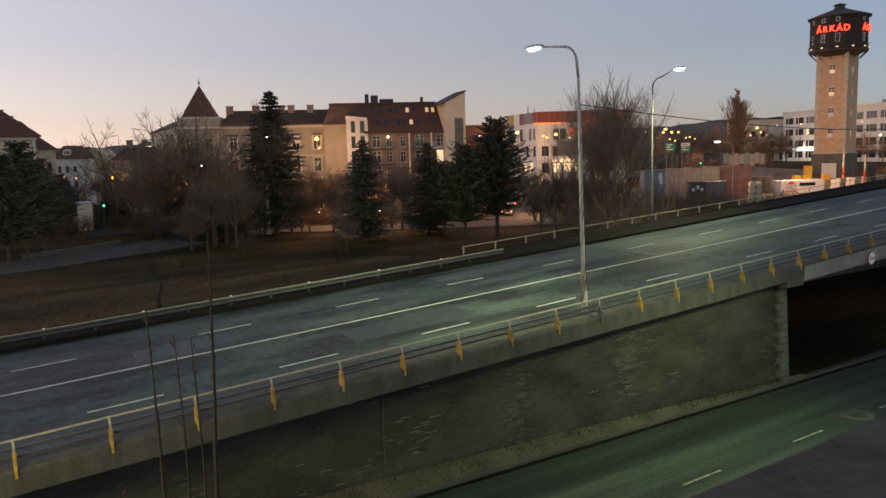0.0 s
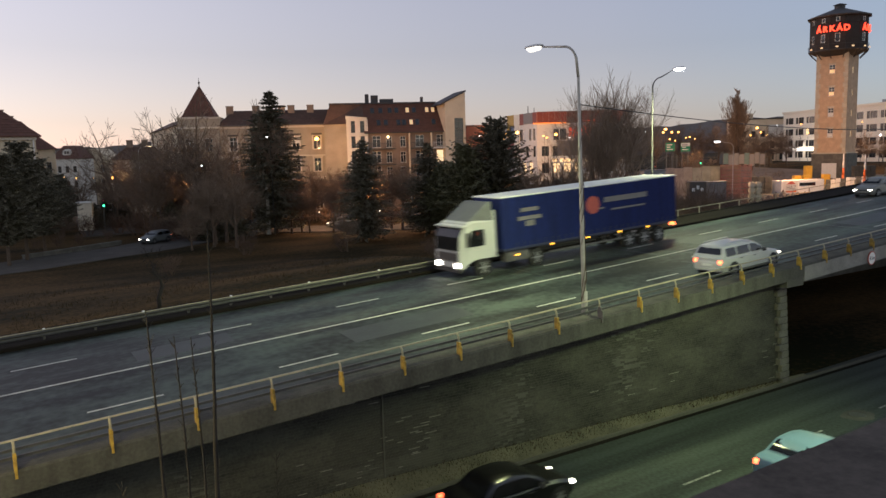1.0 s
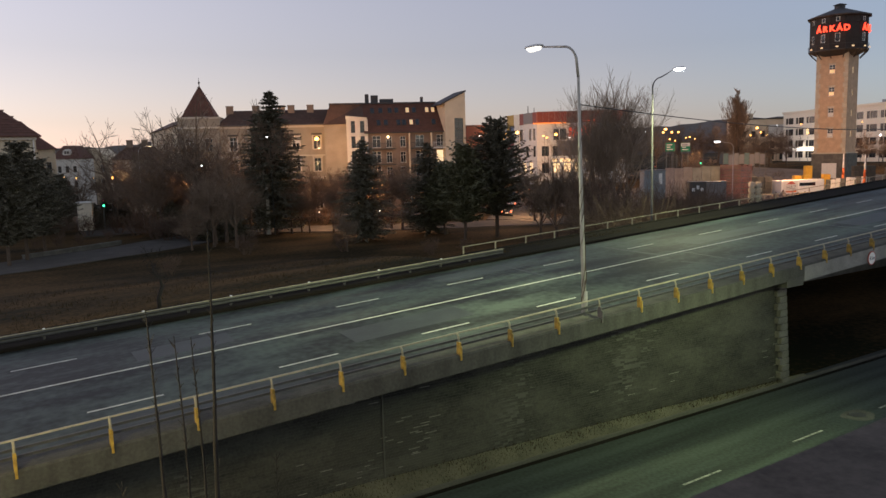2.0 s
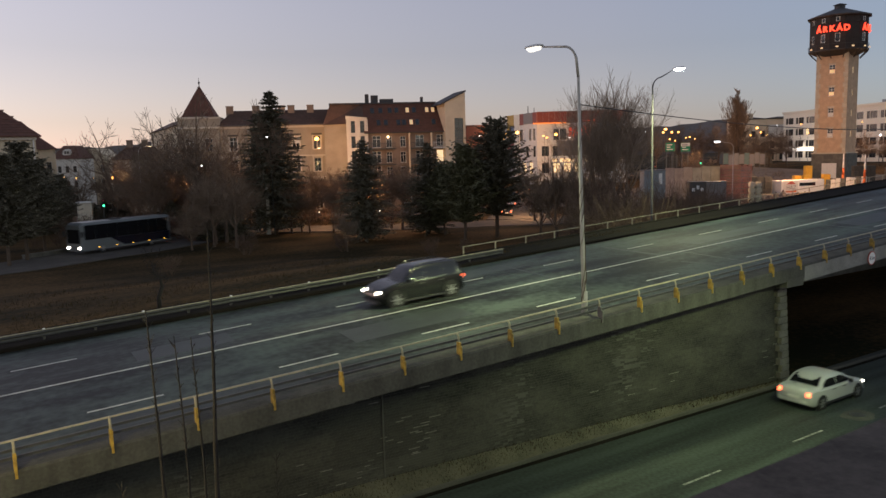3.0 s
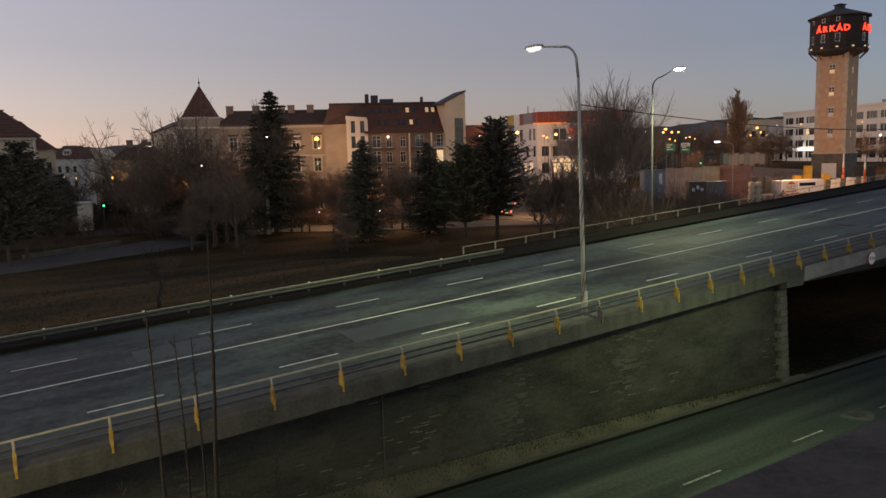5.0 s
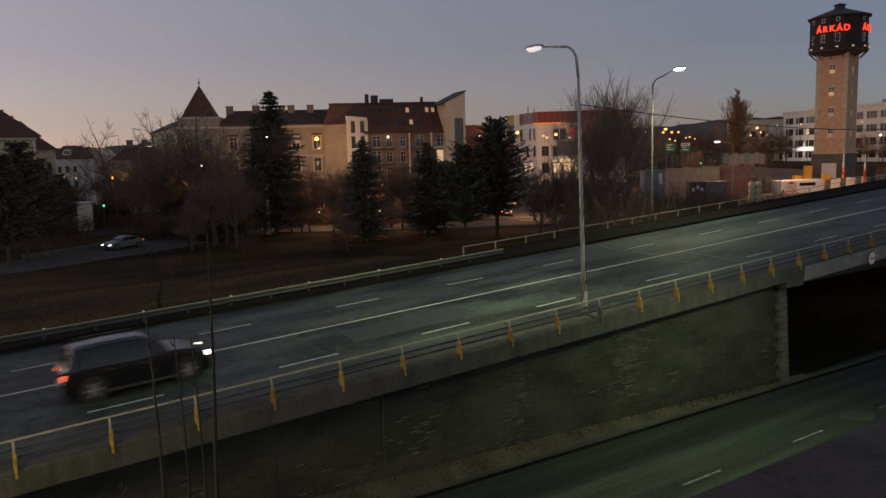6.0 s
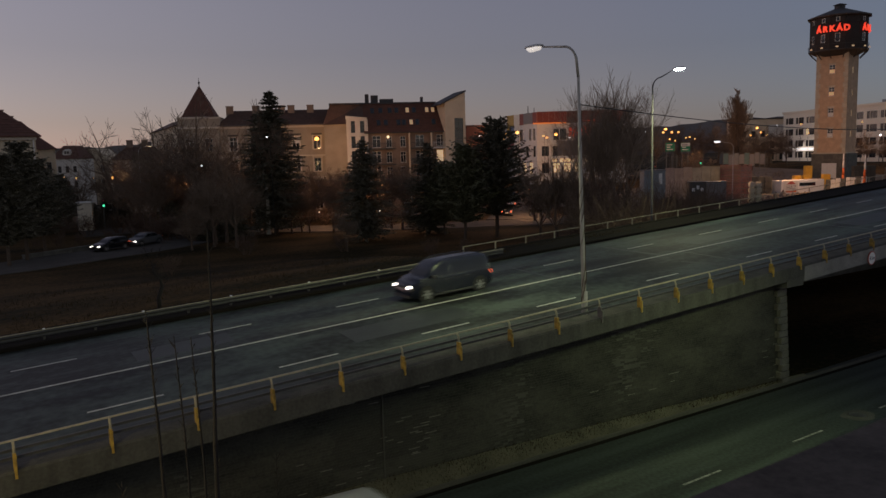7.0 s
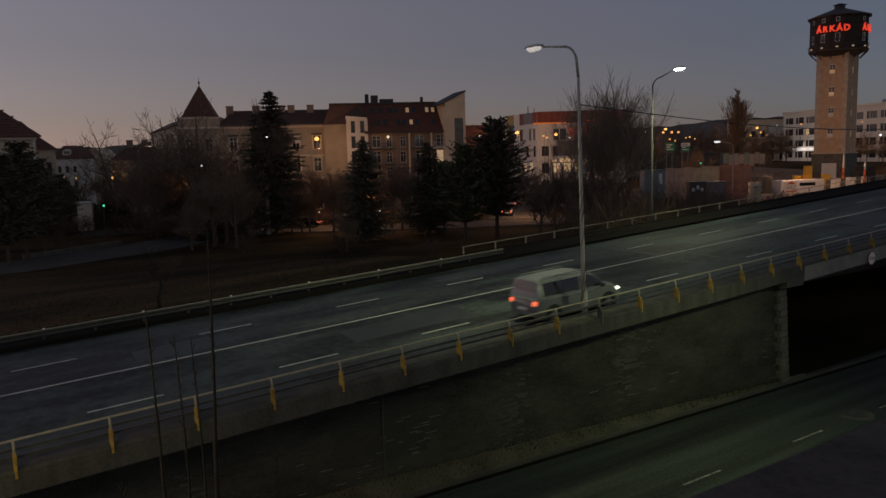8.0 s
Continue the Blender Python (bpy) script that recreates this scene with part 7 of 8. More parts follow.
def car_model(kind):
    L, W, H, belt, tail, bonnet, b0, b1, r0, r1, wr, _, _ = KINDS[kind]
    hw = W / 2
    out = []
    bm = B()
    f = L / 2
    gap = 0.19
    sill = max(belt, tail) if kind != "sedan" else belt + 0.02
    st = [(-f, hw * 0.84, 0.42, tail * 0.78), (-f + 0.05, hw * 0.9, 0.3, tail * 0.9), (-f + 0.16, hw * 0.95, 0.24, tail - 0.02), (-f + 0.4, hw * 0.985, gap, tail), (-f + 0.9, hw, gap, sill),
          (0, hw, gap, belt), (b1 - 0.1, hw, gap, bonnet + 0.09), (b1 + (f - b1) * 0.4, hw * 0.99, gap, bonnet + 0.03), (f - 0.38, hw * 0.95, gap, bonnet - 0.06), (f - 0.16, hw * 0.88, 0.2, bonnet - 0.16), (f - 0.04, hw * 0.78, 0.25, bonnet - 0.28), (f, hw * 0.7, 0.32, bonnet - 0.38)]
    loft(bm, [ring(*q) for q in smooth_rows(st, 3)])
    # the greenhouse: a rounded shell over the belt line
    wb, wt = hw * 0.93, hw * (0.74 if kind not in ("van", "bigvan") else 0.86)
    line = [(b0 - 0.12, belt - 0.05), (b0, belt + 0.02), ((b0 + r0) / 2, (belt + H) / 2 + 0.03), (r0 - 0.06, H - 0.075), (r0 + 0.18, H - 0.03), ((r0 + r1) / 2, H), (r1 - 0.2, H - 0.03), (r1 + 0.1, H - 0.1), ((r1 + b1) / 2 + 0.06, (belt + H) / 2 + 0.0), (b1, belt + 0.0), (b1 + 0.14, belt - 0.06)]

    def top(x):
        for (xa, za), (xb, zb) in zip(line, line[1:]):
            if x <= xb:
                return za + (zb - za) * max(0.0, (x - xa) / (xb - xa))
        return line[-1][1]

    def wide(z):
        return wb + (wt - wb) * max(0.0, min(1.0, (z - belt) / (H - belt))) ** 1.35
    rl = []
    for x, z in smooth_rows(line, 3):
        e = min(0.1, max(0.012, (z - belt + 0.06) * 0.35))
        wz = wide(z - e)
        low = belt - 0.09
        rl.append([(x, -wb, low), (x, -wide((z + belt) / 2), max(low + 0.005, (z + belt) / 2)), (x, -wz, z - e), (x, -wz * 0.94, z - e * 0.35), (x, -wz * 0.8, z), (x, -wz * 0.4, z + e * 0.22), (x, wz * 0.4, z + e * 0.22), (x, wz * 0.8, z), (x, wz * 0.94, z - e * 0.35), (x, wz, z - e), (x, wide((z + belt) / 2), max(low + 0.005, (z + belt) / 2)), (x, wb, low)])
    loft(bm, rl)
    if kind in ("wagon", "minivan", "suv"):
        for sd in (-1, 1):
            tube(bm, [(r0 + 0.15, sd * wt * 0.9, H - 0.03), (r0 + 0.25, sd * wt * 0.9, H + 0.04), (r1 - 0.3, sd * wt * 0.9, H + 0.04), (r1 - 0.15, sd * wt * 0.9, H - 0.04)], [0.022] * 4, 6)
    shell = finish(bm, "body", PAINTS["white"], True)
    shell.set_sharp_from_angle(angle=radians(34))
    out.append(("body", shell, Matrix(), None, "PAINT"))

    def glazing(name, grid, push):
        """A curved pane over a grid of points, raised along its own face."""
        bm = B()
        n0, n1 = len(grid), len(grid[0])
        a, b, c = Vector(grid[0][0]), Vector(grid[-1][0]), Vector(grid[0][-1])
        nrm = (b - a).cross(c - a).normalized() * push
        for off in (nrm, nrm * -1.5):
            vs = [[bm.verts.new(Vector(p) + off) for p in row] for row in grid]
            for i in range(n0 - 1):
                for k in range(n1 - 1):
                    bm.faces.new((vs[i][k], vs[i + 1][k], vs[i + 1][k + 1], vs[i][k + 1]))
        out.append((name, finish(bm, name, CAR_GLASS, True), Matrix(), None, ""))
    xs = [r1 + 0.12 + (b1 - 0.1 - r1 - 0.12) * i / 6 for i in range(7)]
    glazing("windscreen", [[(x, wide(top(x)) * q, top(x) + 0.004) for q in (-0.84, -0.5, 0, 0.5, 0.84)] for x in xs], 0.014)
    if kind != "bigvan":
        xs = [b0 + 0.05 + (r0 - 0.1 - b0 - 0.05) * i / 5 for i in range(6)]
        glazing("rear_window", [[(x, wide(top(x)) * q, top(x) + 0.004) for q in (-0.82, -0.45, 0, 0.45, 0.82)] for x in xs], 0.014)
    cuts = {"sedan": (0.0, 0.47, 1.0), "hatch": (0.0, 0.45, 1.0), "bigvan": (0.72, 1.0)}.get(kind, (0.0, 0.28, 0.62, 1.0))
    xa, xb = b0 + 0.22, b1 - 0.12
    for ka, kb in zip(cuts, cuts[1:]):
        for sd in (-1, 1):
            grid = []
            for i in range(7):
                x = xa + (xb - xa) * (ka + 0.018 + (kb - ka - 0.036) * i / 6)
                zt = max(belt + 0.03, min(H - 0.16, top(x) - 0.1))
                grid.append([(x, sd * (wide(z) + 0.001), z) for z in [belt + 0.03 + (zt - belt - 0.03) * q / 4 for q in range(5)]])
            glazing("side_window", grid if sd < 0 else grid[::-1], 0.012)
    # bumpers and sills
    bm = bevelled(-f - 0.04, -hw * 0.86, 0.3, -f + 0.2, hw * 0.86, 0.5, 0.05, 2)
    out.append(("rear_bumper", finish(bm, "rear_bumper", PAINTS["white"]), Matrix(), None, "PAINT"))
    bm = bevelled(f - 0.16, -hw * 0.76, 0.22, f + 0.03, hw * 0.76, 0.42, 0.05, 2)
    out.append(("front_bumper", finish(bm, "front_bumper", PLASTIC), Matrix(), None, ""))
    bm = bevelled(f - 0.1, -hw * 0.5, bonnet - 0.33, f + 0.015, hw * 0.5, bonnet - 0.22, 0.02, 1)
    out.append(("grille", finish(bm, "grille", PLASTIC), Matrix(), None, ""))
    for s in (-1, 1):
        bm = bevelled(f - 0.17, s * hw * 0.68 - 0.13, bonnet - 0.33, f - 0.015, s * hw * 0.68 + 0.08, bonnet - 0.21, 0.03, 2)
        out.append(("headlight", finish(bm, "headlight", HEADLIGHT), Matrix(), None, "glowing white headlight"))
        zt2 = tail - 0.12
        bm = bevelled(-f - 0.01, s * hw * 0.76 - 0.1, zt2 - 0.2, -f + 0.18, s * hw * 0.76 + 0.1, zt2, 0.03, 1)
        out.append(("tail_light", finish(bm, "tail_light", TAILLIGHT), Matrix(), None, "glowing red tail light"))
        bm = bevelled(b1 - 0.45, s * (hw + 0.11) - 0.09, belt - 0.02, b1 - 0.3, s * (hw + 0.11) + 0.09, belt + 0.14, 0.03, 1)
        out.append(("mirror", finish(bm, "mirror", PLASTIC), Matrix(), None, ""))
        for x in (b0 + (b1 - b0) * 0.36, b0 + (b1 - b0) * 0.68):
            bm = bevelled(x, s * (hw + 0.005) - 0.015, belt - 0.16, x + 0.18, s * (hw + 0.005) + 0.015, belt - 0.12, 0.008, 1)
            out.append(("door_handle", finish(bm, "door_handle", PLASTIC), Matrix(), None, ""))
    for sd in (-1, 1):
        bm = bevelled(-f + 0.75, sd * (hw + 0.002) - 0.02, 0.2, f - 0.75, sd * (hw + 0.002) + 0.02, 0.3, 0.015, 1)
        out.append(("sill_trim", finish(bm, "sill_trim", PLASTIC), Matrix(), None, ""))
    bm = bevelled(-f - 0.055, -0.26, 0.52 if tail > 0.9 else 0.5, -f - 0.0, 0.26, 0.63, 0.005, 1)
    out.append(("number_plate", finish(bm, "number_plate", PLATE), Matrix(), None, "blank number plate"))
    # wheel arches
    xw = (f - 0.82, -f + 0.8)
    for x in xw:
        for s in (-1, 1):
            # solid disc; the well's shade is painted on as near-black
            bm = B()
            tube(bm, [(x, s * (hw - 0.14), wr), (x, s * (hw + 0.006), wr)], [wr * 1.2, wr * 1.2], 20)
            out.append(("wheel_arch", finish(bm, "wheel_arch", RECESS_SHADE), Matrix(), None, ""))
    wheels(out, [(x, s * (hw - 0.09)) for x in xw for s in (-1, 1)], wr, 0.21)
    return out


CURTAIN_BLUE = mat("blue_curtain_sheet", (0.006, 0.013, 0.08), 0.8, vary=0.3, scale=0.8, fine=6, bump=0.25, stretch=(3.0, 1.0, 0.4), spec=0.25)


def truck_model():
    out = []
    P = lambda name, bm, m, note="", parent=None: out.append((name, finish(bm, name, m), Matrix(), parent, note))
    # cab, its front at x = 8.25
    f, hw = 8.25, 1.24
    bm = B()
    loft(bm, [[(x, -w, zb), (x, -w, zt - 0.12), (x, -w + 0.12, zt), (x, w - 0.12, zt), (x, w, zt - 0.12), (x, w, zb)] for x, w, zb, zt in ((f - 2.2, hw, 0.95, 2.95), (f - 0.9, hw, 0.95, 3.0), (f - 0.5, hw, 0.8, 2.9), (f - 0.08, hw * 0.95, 0.45, 2.2), (f, hw * 0.9, 0.4, 1.5))])
    P("cab", bm, PAINTS["white"], "white rounded cab")
    bm = B()
    hexa(bm, [(f - 2.2, -hw * 0.96, 2.9), (f - 0.7, -hw * 0.9, 2.95), (f - 0.7, hw * 0.9, 2.95), (f - 2.2, hw * 0.96, 2.9)], [(f - 2.2, -hw * 0.9, 3.85), (f - 2.0, -hw * 0.85, 3.85), (f - 2.0, hw * 0.85, 3.85), (f - 2.2, hw * 0.9, 3.85)])
    P("roof_deflector", bm, mat("grey_deflector", (0.1, 0.105, 0.11), 0.55), "grey sloping roof deflector")
    bm = B()
    hexa(bm, [(f - 0.1, -1.06, 1.52), (f + 0.03, -1.03, 1.5), (f + 0.03, 1.03, 1.5), (f - 0.1, 1.06, 1.52)], [(f - 0.2, -1.06, 2.2), (f - 0.045, -1.05, 2.2), (f - 0.045, 1.05, 2.2), (f - 0.2, 1.06, 2.2)])
    hexa(bm, [(f - 0.2, -1.06, 2.2), (f - 0.045, -1.05, 2.2), (f - 0.045, 1.05, 2.2), (f - 0.2, 1.06, 2.2)], [(f - 0.5, -1.06, 2.66), (f - 0.3, -1.04, 2.66), (f - 0.3, 1.04, 2.66), (f - 0.5, 1.06, 2.66)])
    P("windscreen", bm, CAR_GLASS)
    bm = bevelled(f - 0.6, -1.2, 2.68, f - 0.12, 1.2, 2.8, 0.04, 1)
    P("sun_visor", bm, PAINTS["white"])
    for s in (-1, 1):
        bm = B()
        y = s * (hw + 0.005)
        hexa(bm, [(f - 1.55, y - 0.015, 1.65), (f - 0.55, y - 0.015, 1.65), (f - 0.55, y + 0.015, 1.65), (f - 1.55, y + 0.015, 1.65)], [(f - 1.55, y - 0.015, 2.5), (f - 0.75, y - 0.015, 2.5), (f - 0.75, y + 0.015, 2.5), (f - 1.55, y + 0.015, 2.5)])
        P("side_window", bm, CAR_GLASS)
        bm = bevelled(f - 0.45, s * 1.45 - 0.1, 1.7, f - 0.3, s * 1.45 + 0.1, 2.45, 0.03, 1)
        P("mirror", bm, PLASTIC)
        bm = bevelled(f - 0.15, s * 0.88 - 0.22, 0.62, f + 0.04, s * 0.88 + 0.22, 0.86, 0.04, 1)
        P("headlight", bm, HEADLIGHT, "glowing white headlight")
        bm = bevelled(f - 2.35, s * 1.1 - 0.12, 0.9, f - 2.2, s * 1.1 + 0.12, 3.4, 0.04, 1)
        P("side_fairing", bm, PAINTS["white"])
        bm = bevelled(f - 4.6, s * 1.0 - 0.22, 0.5, f - 2.9, s * 1.0 + 0.22, 1.05, 0.08, 2)
        P("fuel_tank", bm, RAIL_GREY)
        bm = bevelled(-f + 2.2, s * 1.2 - 0.03, 0.62, f - 6.0, s * 1.2 + 0.03, 0.72, 0.01, 1)
        P("side_guard", bm, RAIL_GREY)
        bm = bevelled(-f - 0.02, s * 0.95 - 0.2, 0.85, -f + 0.06, s * 0.95 + 0.2, 1.02, 0.02, 1)
        P("tail_light", bm, TAILLIGHT, "glowing red tail light")
        for x in (4.6, 2.1, -0.6, -3.2, -5.6, -7.8):
            bm = bevelled(x - 0.08, s * 1.285 - 0.02, 1.05 if x < 3 else 0.8, x + 0.08, s * 1.285 + 0.02, 1.13 if x < 3 else 0.88, 0.01, 1)
            P("marker_light", bm, MARKER, "glowing amber marker light")
    bm = bevelled(f - 0.25, -1.2, 0.35, f + 0.06, 1.2, 0.62, 0.06, 2)
    P("front_bumper", bm, PLASTIC)
    bm = bevelled(f - 0.1, -0.95, 0.9, f + 0.03, 0.95, 1.4, 0.04, 1)
    P("grille", bm, PLASTIC)
    bm = B()
    box(bm, -f + 0.2, -0.45, 0.85, f - 0.6, 0.45, 1.1)
    P("chassis", bm, PLASTIC)
    # trailer
    bm = bevelled(-f, -1.27, 1.2, f - 2.75, 1.27, 3.98, 0.04, 1)
    P("trailer_curtain", bm, CURTAIN_BLUE, "blue curtain trailer side")
    trailer = len(out) - 1
    bm = bevelled(-f - 0.02, -1.28, 3.94, f - 2.73, 1.28, 4.02, 0.02, 1)
    P("trailer_roof", bm, WHITE, "pale trailer roof")
    bm = bevelled(-f - 0.03, -1.29, 1.1, f - 2.73, 1.29, 1.24, 0.02, 1)
    P("trailer_sill", bm, mat("dark_blue_sill", (0.02, 0.025, 0.06), 0.5))
    # curtain straps
    for i in range(26):
        for s in (-1, 1):
            bm = B()
            x = -f + 0.3 + 0.5 * i
            box(bm, x, s * 1.275 - 0.008, 1.15, x + 0.04, s * 1.275 + 0.008, 1.5)
            P("curtain_strap", bm, PLASTIC, "", trailer)
    # emblem and lettering as plain bars
    for s in (-1, 1):
        bm = B()
        tube(bm, [(-1.1, s * 1.27, 2.9), (-1.1, s * 1.285, 2.9)], [0.52, 0.52], 18)
        P("round_emblem", bm, mat("emblem_red" + str(s), (0.4, 0.08, 0.06), 0.6), "red round emblem", trailer)
        for x0, x1, z0, z1 in ((-5.6, -2.0, 2.95, 3.25), (-5.4, -2.6, 2.45, 2.55), (-2.0, -1.3, 2.6, 2.7), (3.0, 4.2, 3.1, 3.3), (2.8, 4.4, 2.65, 2.85), (3.3, 3.9, 2.3, 2.6)):
            bm = B()
            box(bm, x0, min(s * 1.27, s * 1.282), z0, x1, max(s * 1.27, s * 1.282), z1)
            P("lettering_bar", bm, PANEL_GREY, "pale lettering bar", trailer)
    wheels(out, [(f - 1.45, -1.08), (f - 1.45, 1.08), (f - 5.1, -1.02), (f - 5.1, 1.02)] + [(-f + 1.6 + 1.31 * i, s * 1.08) for i in range(3) for s in (-1, 1)], 0.5, 0.34)
    return out


def bus_model(L, hw, H, paint, floor=0.35, coach=False, dark_rear=False):
    out = []
    P = lambda name, bm, m, note="", parent=None: out.append((name, finish(bm, name, m), Matrix(), parent, note))
    f = L / 2
    bm = B()
    loft(bm, [[(x, -w, floor), (x, -w, zt - 0.25), (x, -w + 0.22, zt), (x, w - 0.22, zt), (x, w, zt - 0.25), (x, w, floor)] for x, w, zt in ((-f, hw * 0.94, H - 0.1), (-f + 0.15, hw, H), (f - 0.35, hw, H), (f, hw * 0.92, H - 0.25))])
    P("body", bm, paint, "PAINT")
    n = 8 if coach else 7
    z0, z1 = (1.55, 3.12) if dark_rear else (1.75, 2.85) if coach else (1.25, 2.45)
    gap = 0.008 if dark_rear else 0.04
    for s in (-1, 1):
        for i in range(n):
            w = (L - 0.9) / n
            x = -f + 0.45 + w * i
            bm = bevelled(x + gap, s * (hw + 0.004) - 0.02, z0, x + w - gap, s * (hw + 0.004) + 0.02, z1, 0.015, 1)
            P("side_window", bm, CAR_GLASS)
        if dark_rear:
            bm = B()
            y0, y1 = sorted((s * hw - 0.01, s * (hw + 0.006)))
            hexa(bm, [(-f + 0.2, y0, 0.6), (0.6, y0, 0.6), (0.6, y1, 0.6), (-f + 0.2, y1, 0.6)], [(-f + 0.2, y0, 1.54), (2.4, y0, 1.54), (2.4, y1, 1.54), (-f + 0.2, y1, 1.54)])
            P("rear_panel", bm, PAINTS["navy"], "dark rear side panel")
            for k in range(5):
                P("marker_lamp", bevelled(-f + 1.0 + 2.2 * k, s * (hw + 0.012) - 0.015, 0.62, -f + 1.12 + 2.2 * k, s * (hw + 0.012) + 0.015, 0.7, 0.006, 1), MARKER)
        bm = bevelled(-f - 0.03, s * hw * 0.78 - 0.12, 0.7, -f + 0.05, s * hw * 0.78 + 0.12, 1.15, 0.03, 1)
        P("tail_light", bm, TAILLIGHT, "glowing red tail light")
        bm = bevelled(f - 0.05, s * hw * 0.75 - 0.18, 0.6, f + 0.03, s * hw * 0.75 + 0.18, 0.85, 0.03, 1)
        P("headlight", bm, HEADLIGHT, "glowing white headlight")
        bm = bevelled(f - 0.1, s * (hw + 0.25) - 0.1, 1.9, f + 0.1, s * (hw + 0.25) + 0.1, 2.5, 0.03, 1)
        P("mirror", bm, PLASTIC)
    bm = bevelled(-f - 0.02, -hw * 0.72, z0 + 0.1, -f + 0.05, hw * 0.72, z1, 0.03, 1)
    P("rear_window", bm, CAR_GLASS)
    bm = bevelled(f - 0.04, -hw * 0.8, 1.2, f + 0.03, hw * 0.8, 2.7, 0.03, 1)
    P("windscreen", bm, CAR_GLASS)
    for x in ((-f + 2.2, f - 4.0) if not coach else (0.2,)):
        bm = bevelled(x, -0.55, H - 0.02, x + 1.1, 0.55, H + 0.12, 0.04, 1)
        P("roof_hatch", bm, PLASTIC)
    bm = bevelled(-f - 0.05, -hw * 0.9, 0.35, -f + 0.1, hw * 0.9, 0.6, 0.03, 1)
    P("rear_bumper", bm, PLASTIC)
    wheels(out, [(f - 2.6, s * (hw - 0.16)) for s in (-1, 1)] + [(-f + 2.9, s * (hw - 0.16)) for s in (-1, 1)], 0.48, 0.3)
    return out


def box_truck_model():
    out = car_model("bigvan")
    bm = bevelled(-3.2, -1.1, 0.95, 1.2, 1.1, 3.2, 0.04, 1)
    out.append(("load_box", finish(bm, "load_box", PAINTS["brown"]), Matrix(), None, "brown load box"))
    bm = bevelled(-3.22, -1.12, 3.18, 1.22, 1.12, 3.28, 0.03, 1)
    out.append(("load_box_roof", finish(bm, "load_box_roof", PANEL_WHITE), Matrix(), None, "pale load box roof"))
    return out


def make_vehicle(kind, color):
    if kind not in MODELS:
        if kind == "truck":
            MODELS[kind] = truck_model()
        elif kind == "coach":
            MODELS[kind] = bus_model(12.0, 1.25, 3.5, PAINTS["white"], 0.4, True)
        elif kind == "tour":
            MODELS[kind] = bus_model(12.0, 1.25, 3.4, PAINTS["silver"], 0.4, True, True)
        elif kind == "bus":
            MODELS[kind] = bus_model(11.5, 1.25, 2.95, PAINTS["yellow"])
        elif kind == "boxtruck":
            MODELS[kind] = box_truck_model()
        else:
            MODELS[kind] = car_model(kind)
    names = {"truck": ("articulated_truck", "white truck cab with a long blue curtain trailer", "truck"), "coach": ("coach", "white touring coach with dark windows on the bridge", "bus"), "tour": ("coach", "white and dark touring coach with black windows", "bus"), "bus": ("city_bus", "yellow city bus on the lower road", "bus"), "boxtruck": ("box_truck", "box truck with a brown body and pale roof", "truck")}
    if color == "ambulance":
        nm, label, cat = "ambulance", "white ambulance van with orange side stripes", "ambulance"
    elif kind in names:
        nm, label, cat = names[kind]
    else:
        _, cat = KINDS[kind][11], KINDS[kind][12]
        nm = {"sedan": "saloon_car", "hatch": "hatchback", "wagon": "estate_car", "suv": "off_road_car", "minivan": "minivan", "van": "small_van", "bigvan": "delivery_van"}[kind]
        label = f"{WORDS[color]} {KINDS[kind][11]} with its lights on"
    t = thing(nm, pose(0, 0, 0), label, cat, "passing traffic")
    made = []
    for name, me, m, up, note in MODELS[kind]:
        o = new(name, me)
        o.parent = t if up is None else made[up]
        o.matrix_basis = m
        if note == "PAINT":
            o.material_slots[0].link = "OBJECT"
            o.material_slots[0].material = PAINTS[color]
        elif note:
            tagged(o, note)
        made.append(o)
    if color == "ambulance":
        for s in (-1, 1):
            bm = bevelled(-2.5, s * 1.0 - 0.012, 0.75, 2.0, s * 1.0 + 0.012, 1.05, 0.005, 1)
            part("side_stripe", bm, ORANGE, t, "orange side stripe")
        bm = bevelled(0.6, -0.8, 2.35, 0.9, 0.8, 2.48, 0.03, 1)
        part("light_bar", bm, PAINTS["navy"], t, "blue light bar")
    return t


def park(kind, color, x, y, turn):
    v = make_vehicle(kind, color)
    v.matrix_basis = pose(x, y, max(ground_height(x, y), ground_height(x + 2, y), ground_height(x - 2, y), ground_height(x, y + 2)) + 0.06, 0, 0, turn)
    return v


park("bigvan", "white", 78.5, 91.5, 60)
# waiting traffic on the street towards the shops
for i, (x, y, kind, color) in enumerate(((70.5, 90.5, "hatch", "silver"), (74.0, 94.6, "sedan", "grey"), (78.5, 99.6, "hatch", "white"), (83.0, 105.0, "sedan", "black"), (87.5, 110.5, "hatch", "silver"), (76.5, 91.0, "sedan", "grey"), (81.5, 96.8, "hatch", "black"), (87.0, 103.5, "wagon", "silver"), (49.0, 117.5, "sedan", "grey"), (58.0, 112.3, "hatch", "silver"), (67.5, 107.0, "sedan", "black"))):
    park(kind, color, x, y, (51, -129)[i > 4] if i < 8 else -31)
# far lanes run towards -x, near lanes and the lower road towards +x
LANES = {"F1": (32.6, -1), "F2": (29.2, -1), "N1": (25.6, 1), "N2": (22.45, 1), "L1": (18.5, 1), "L2": (14.3, 1)}
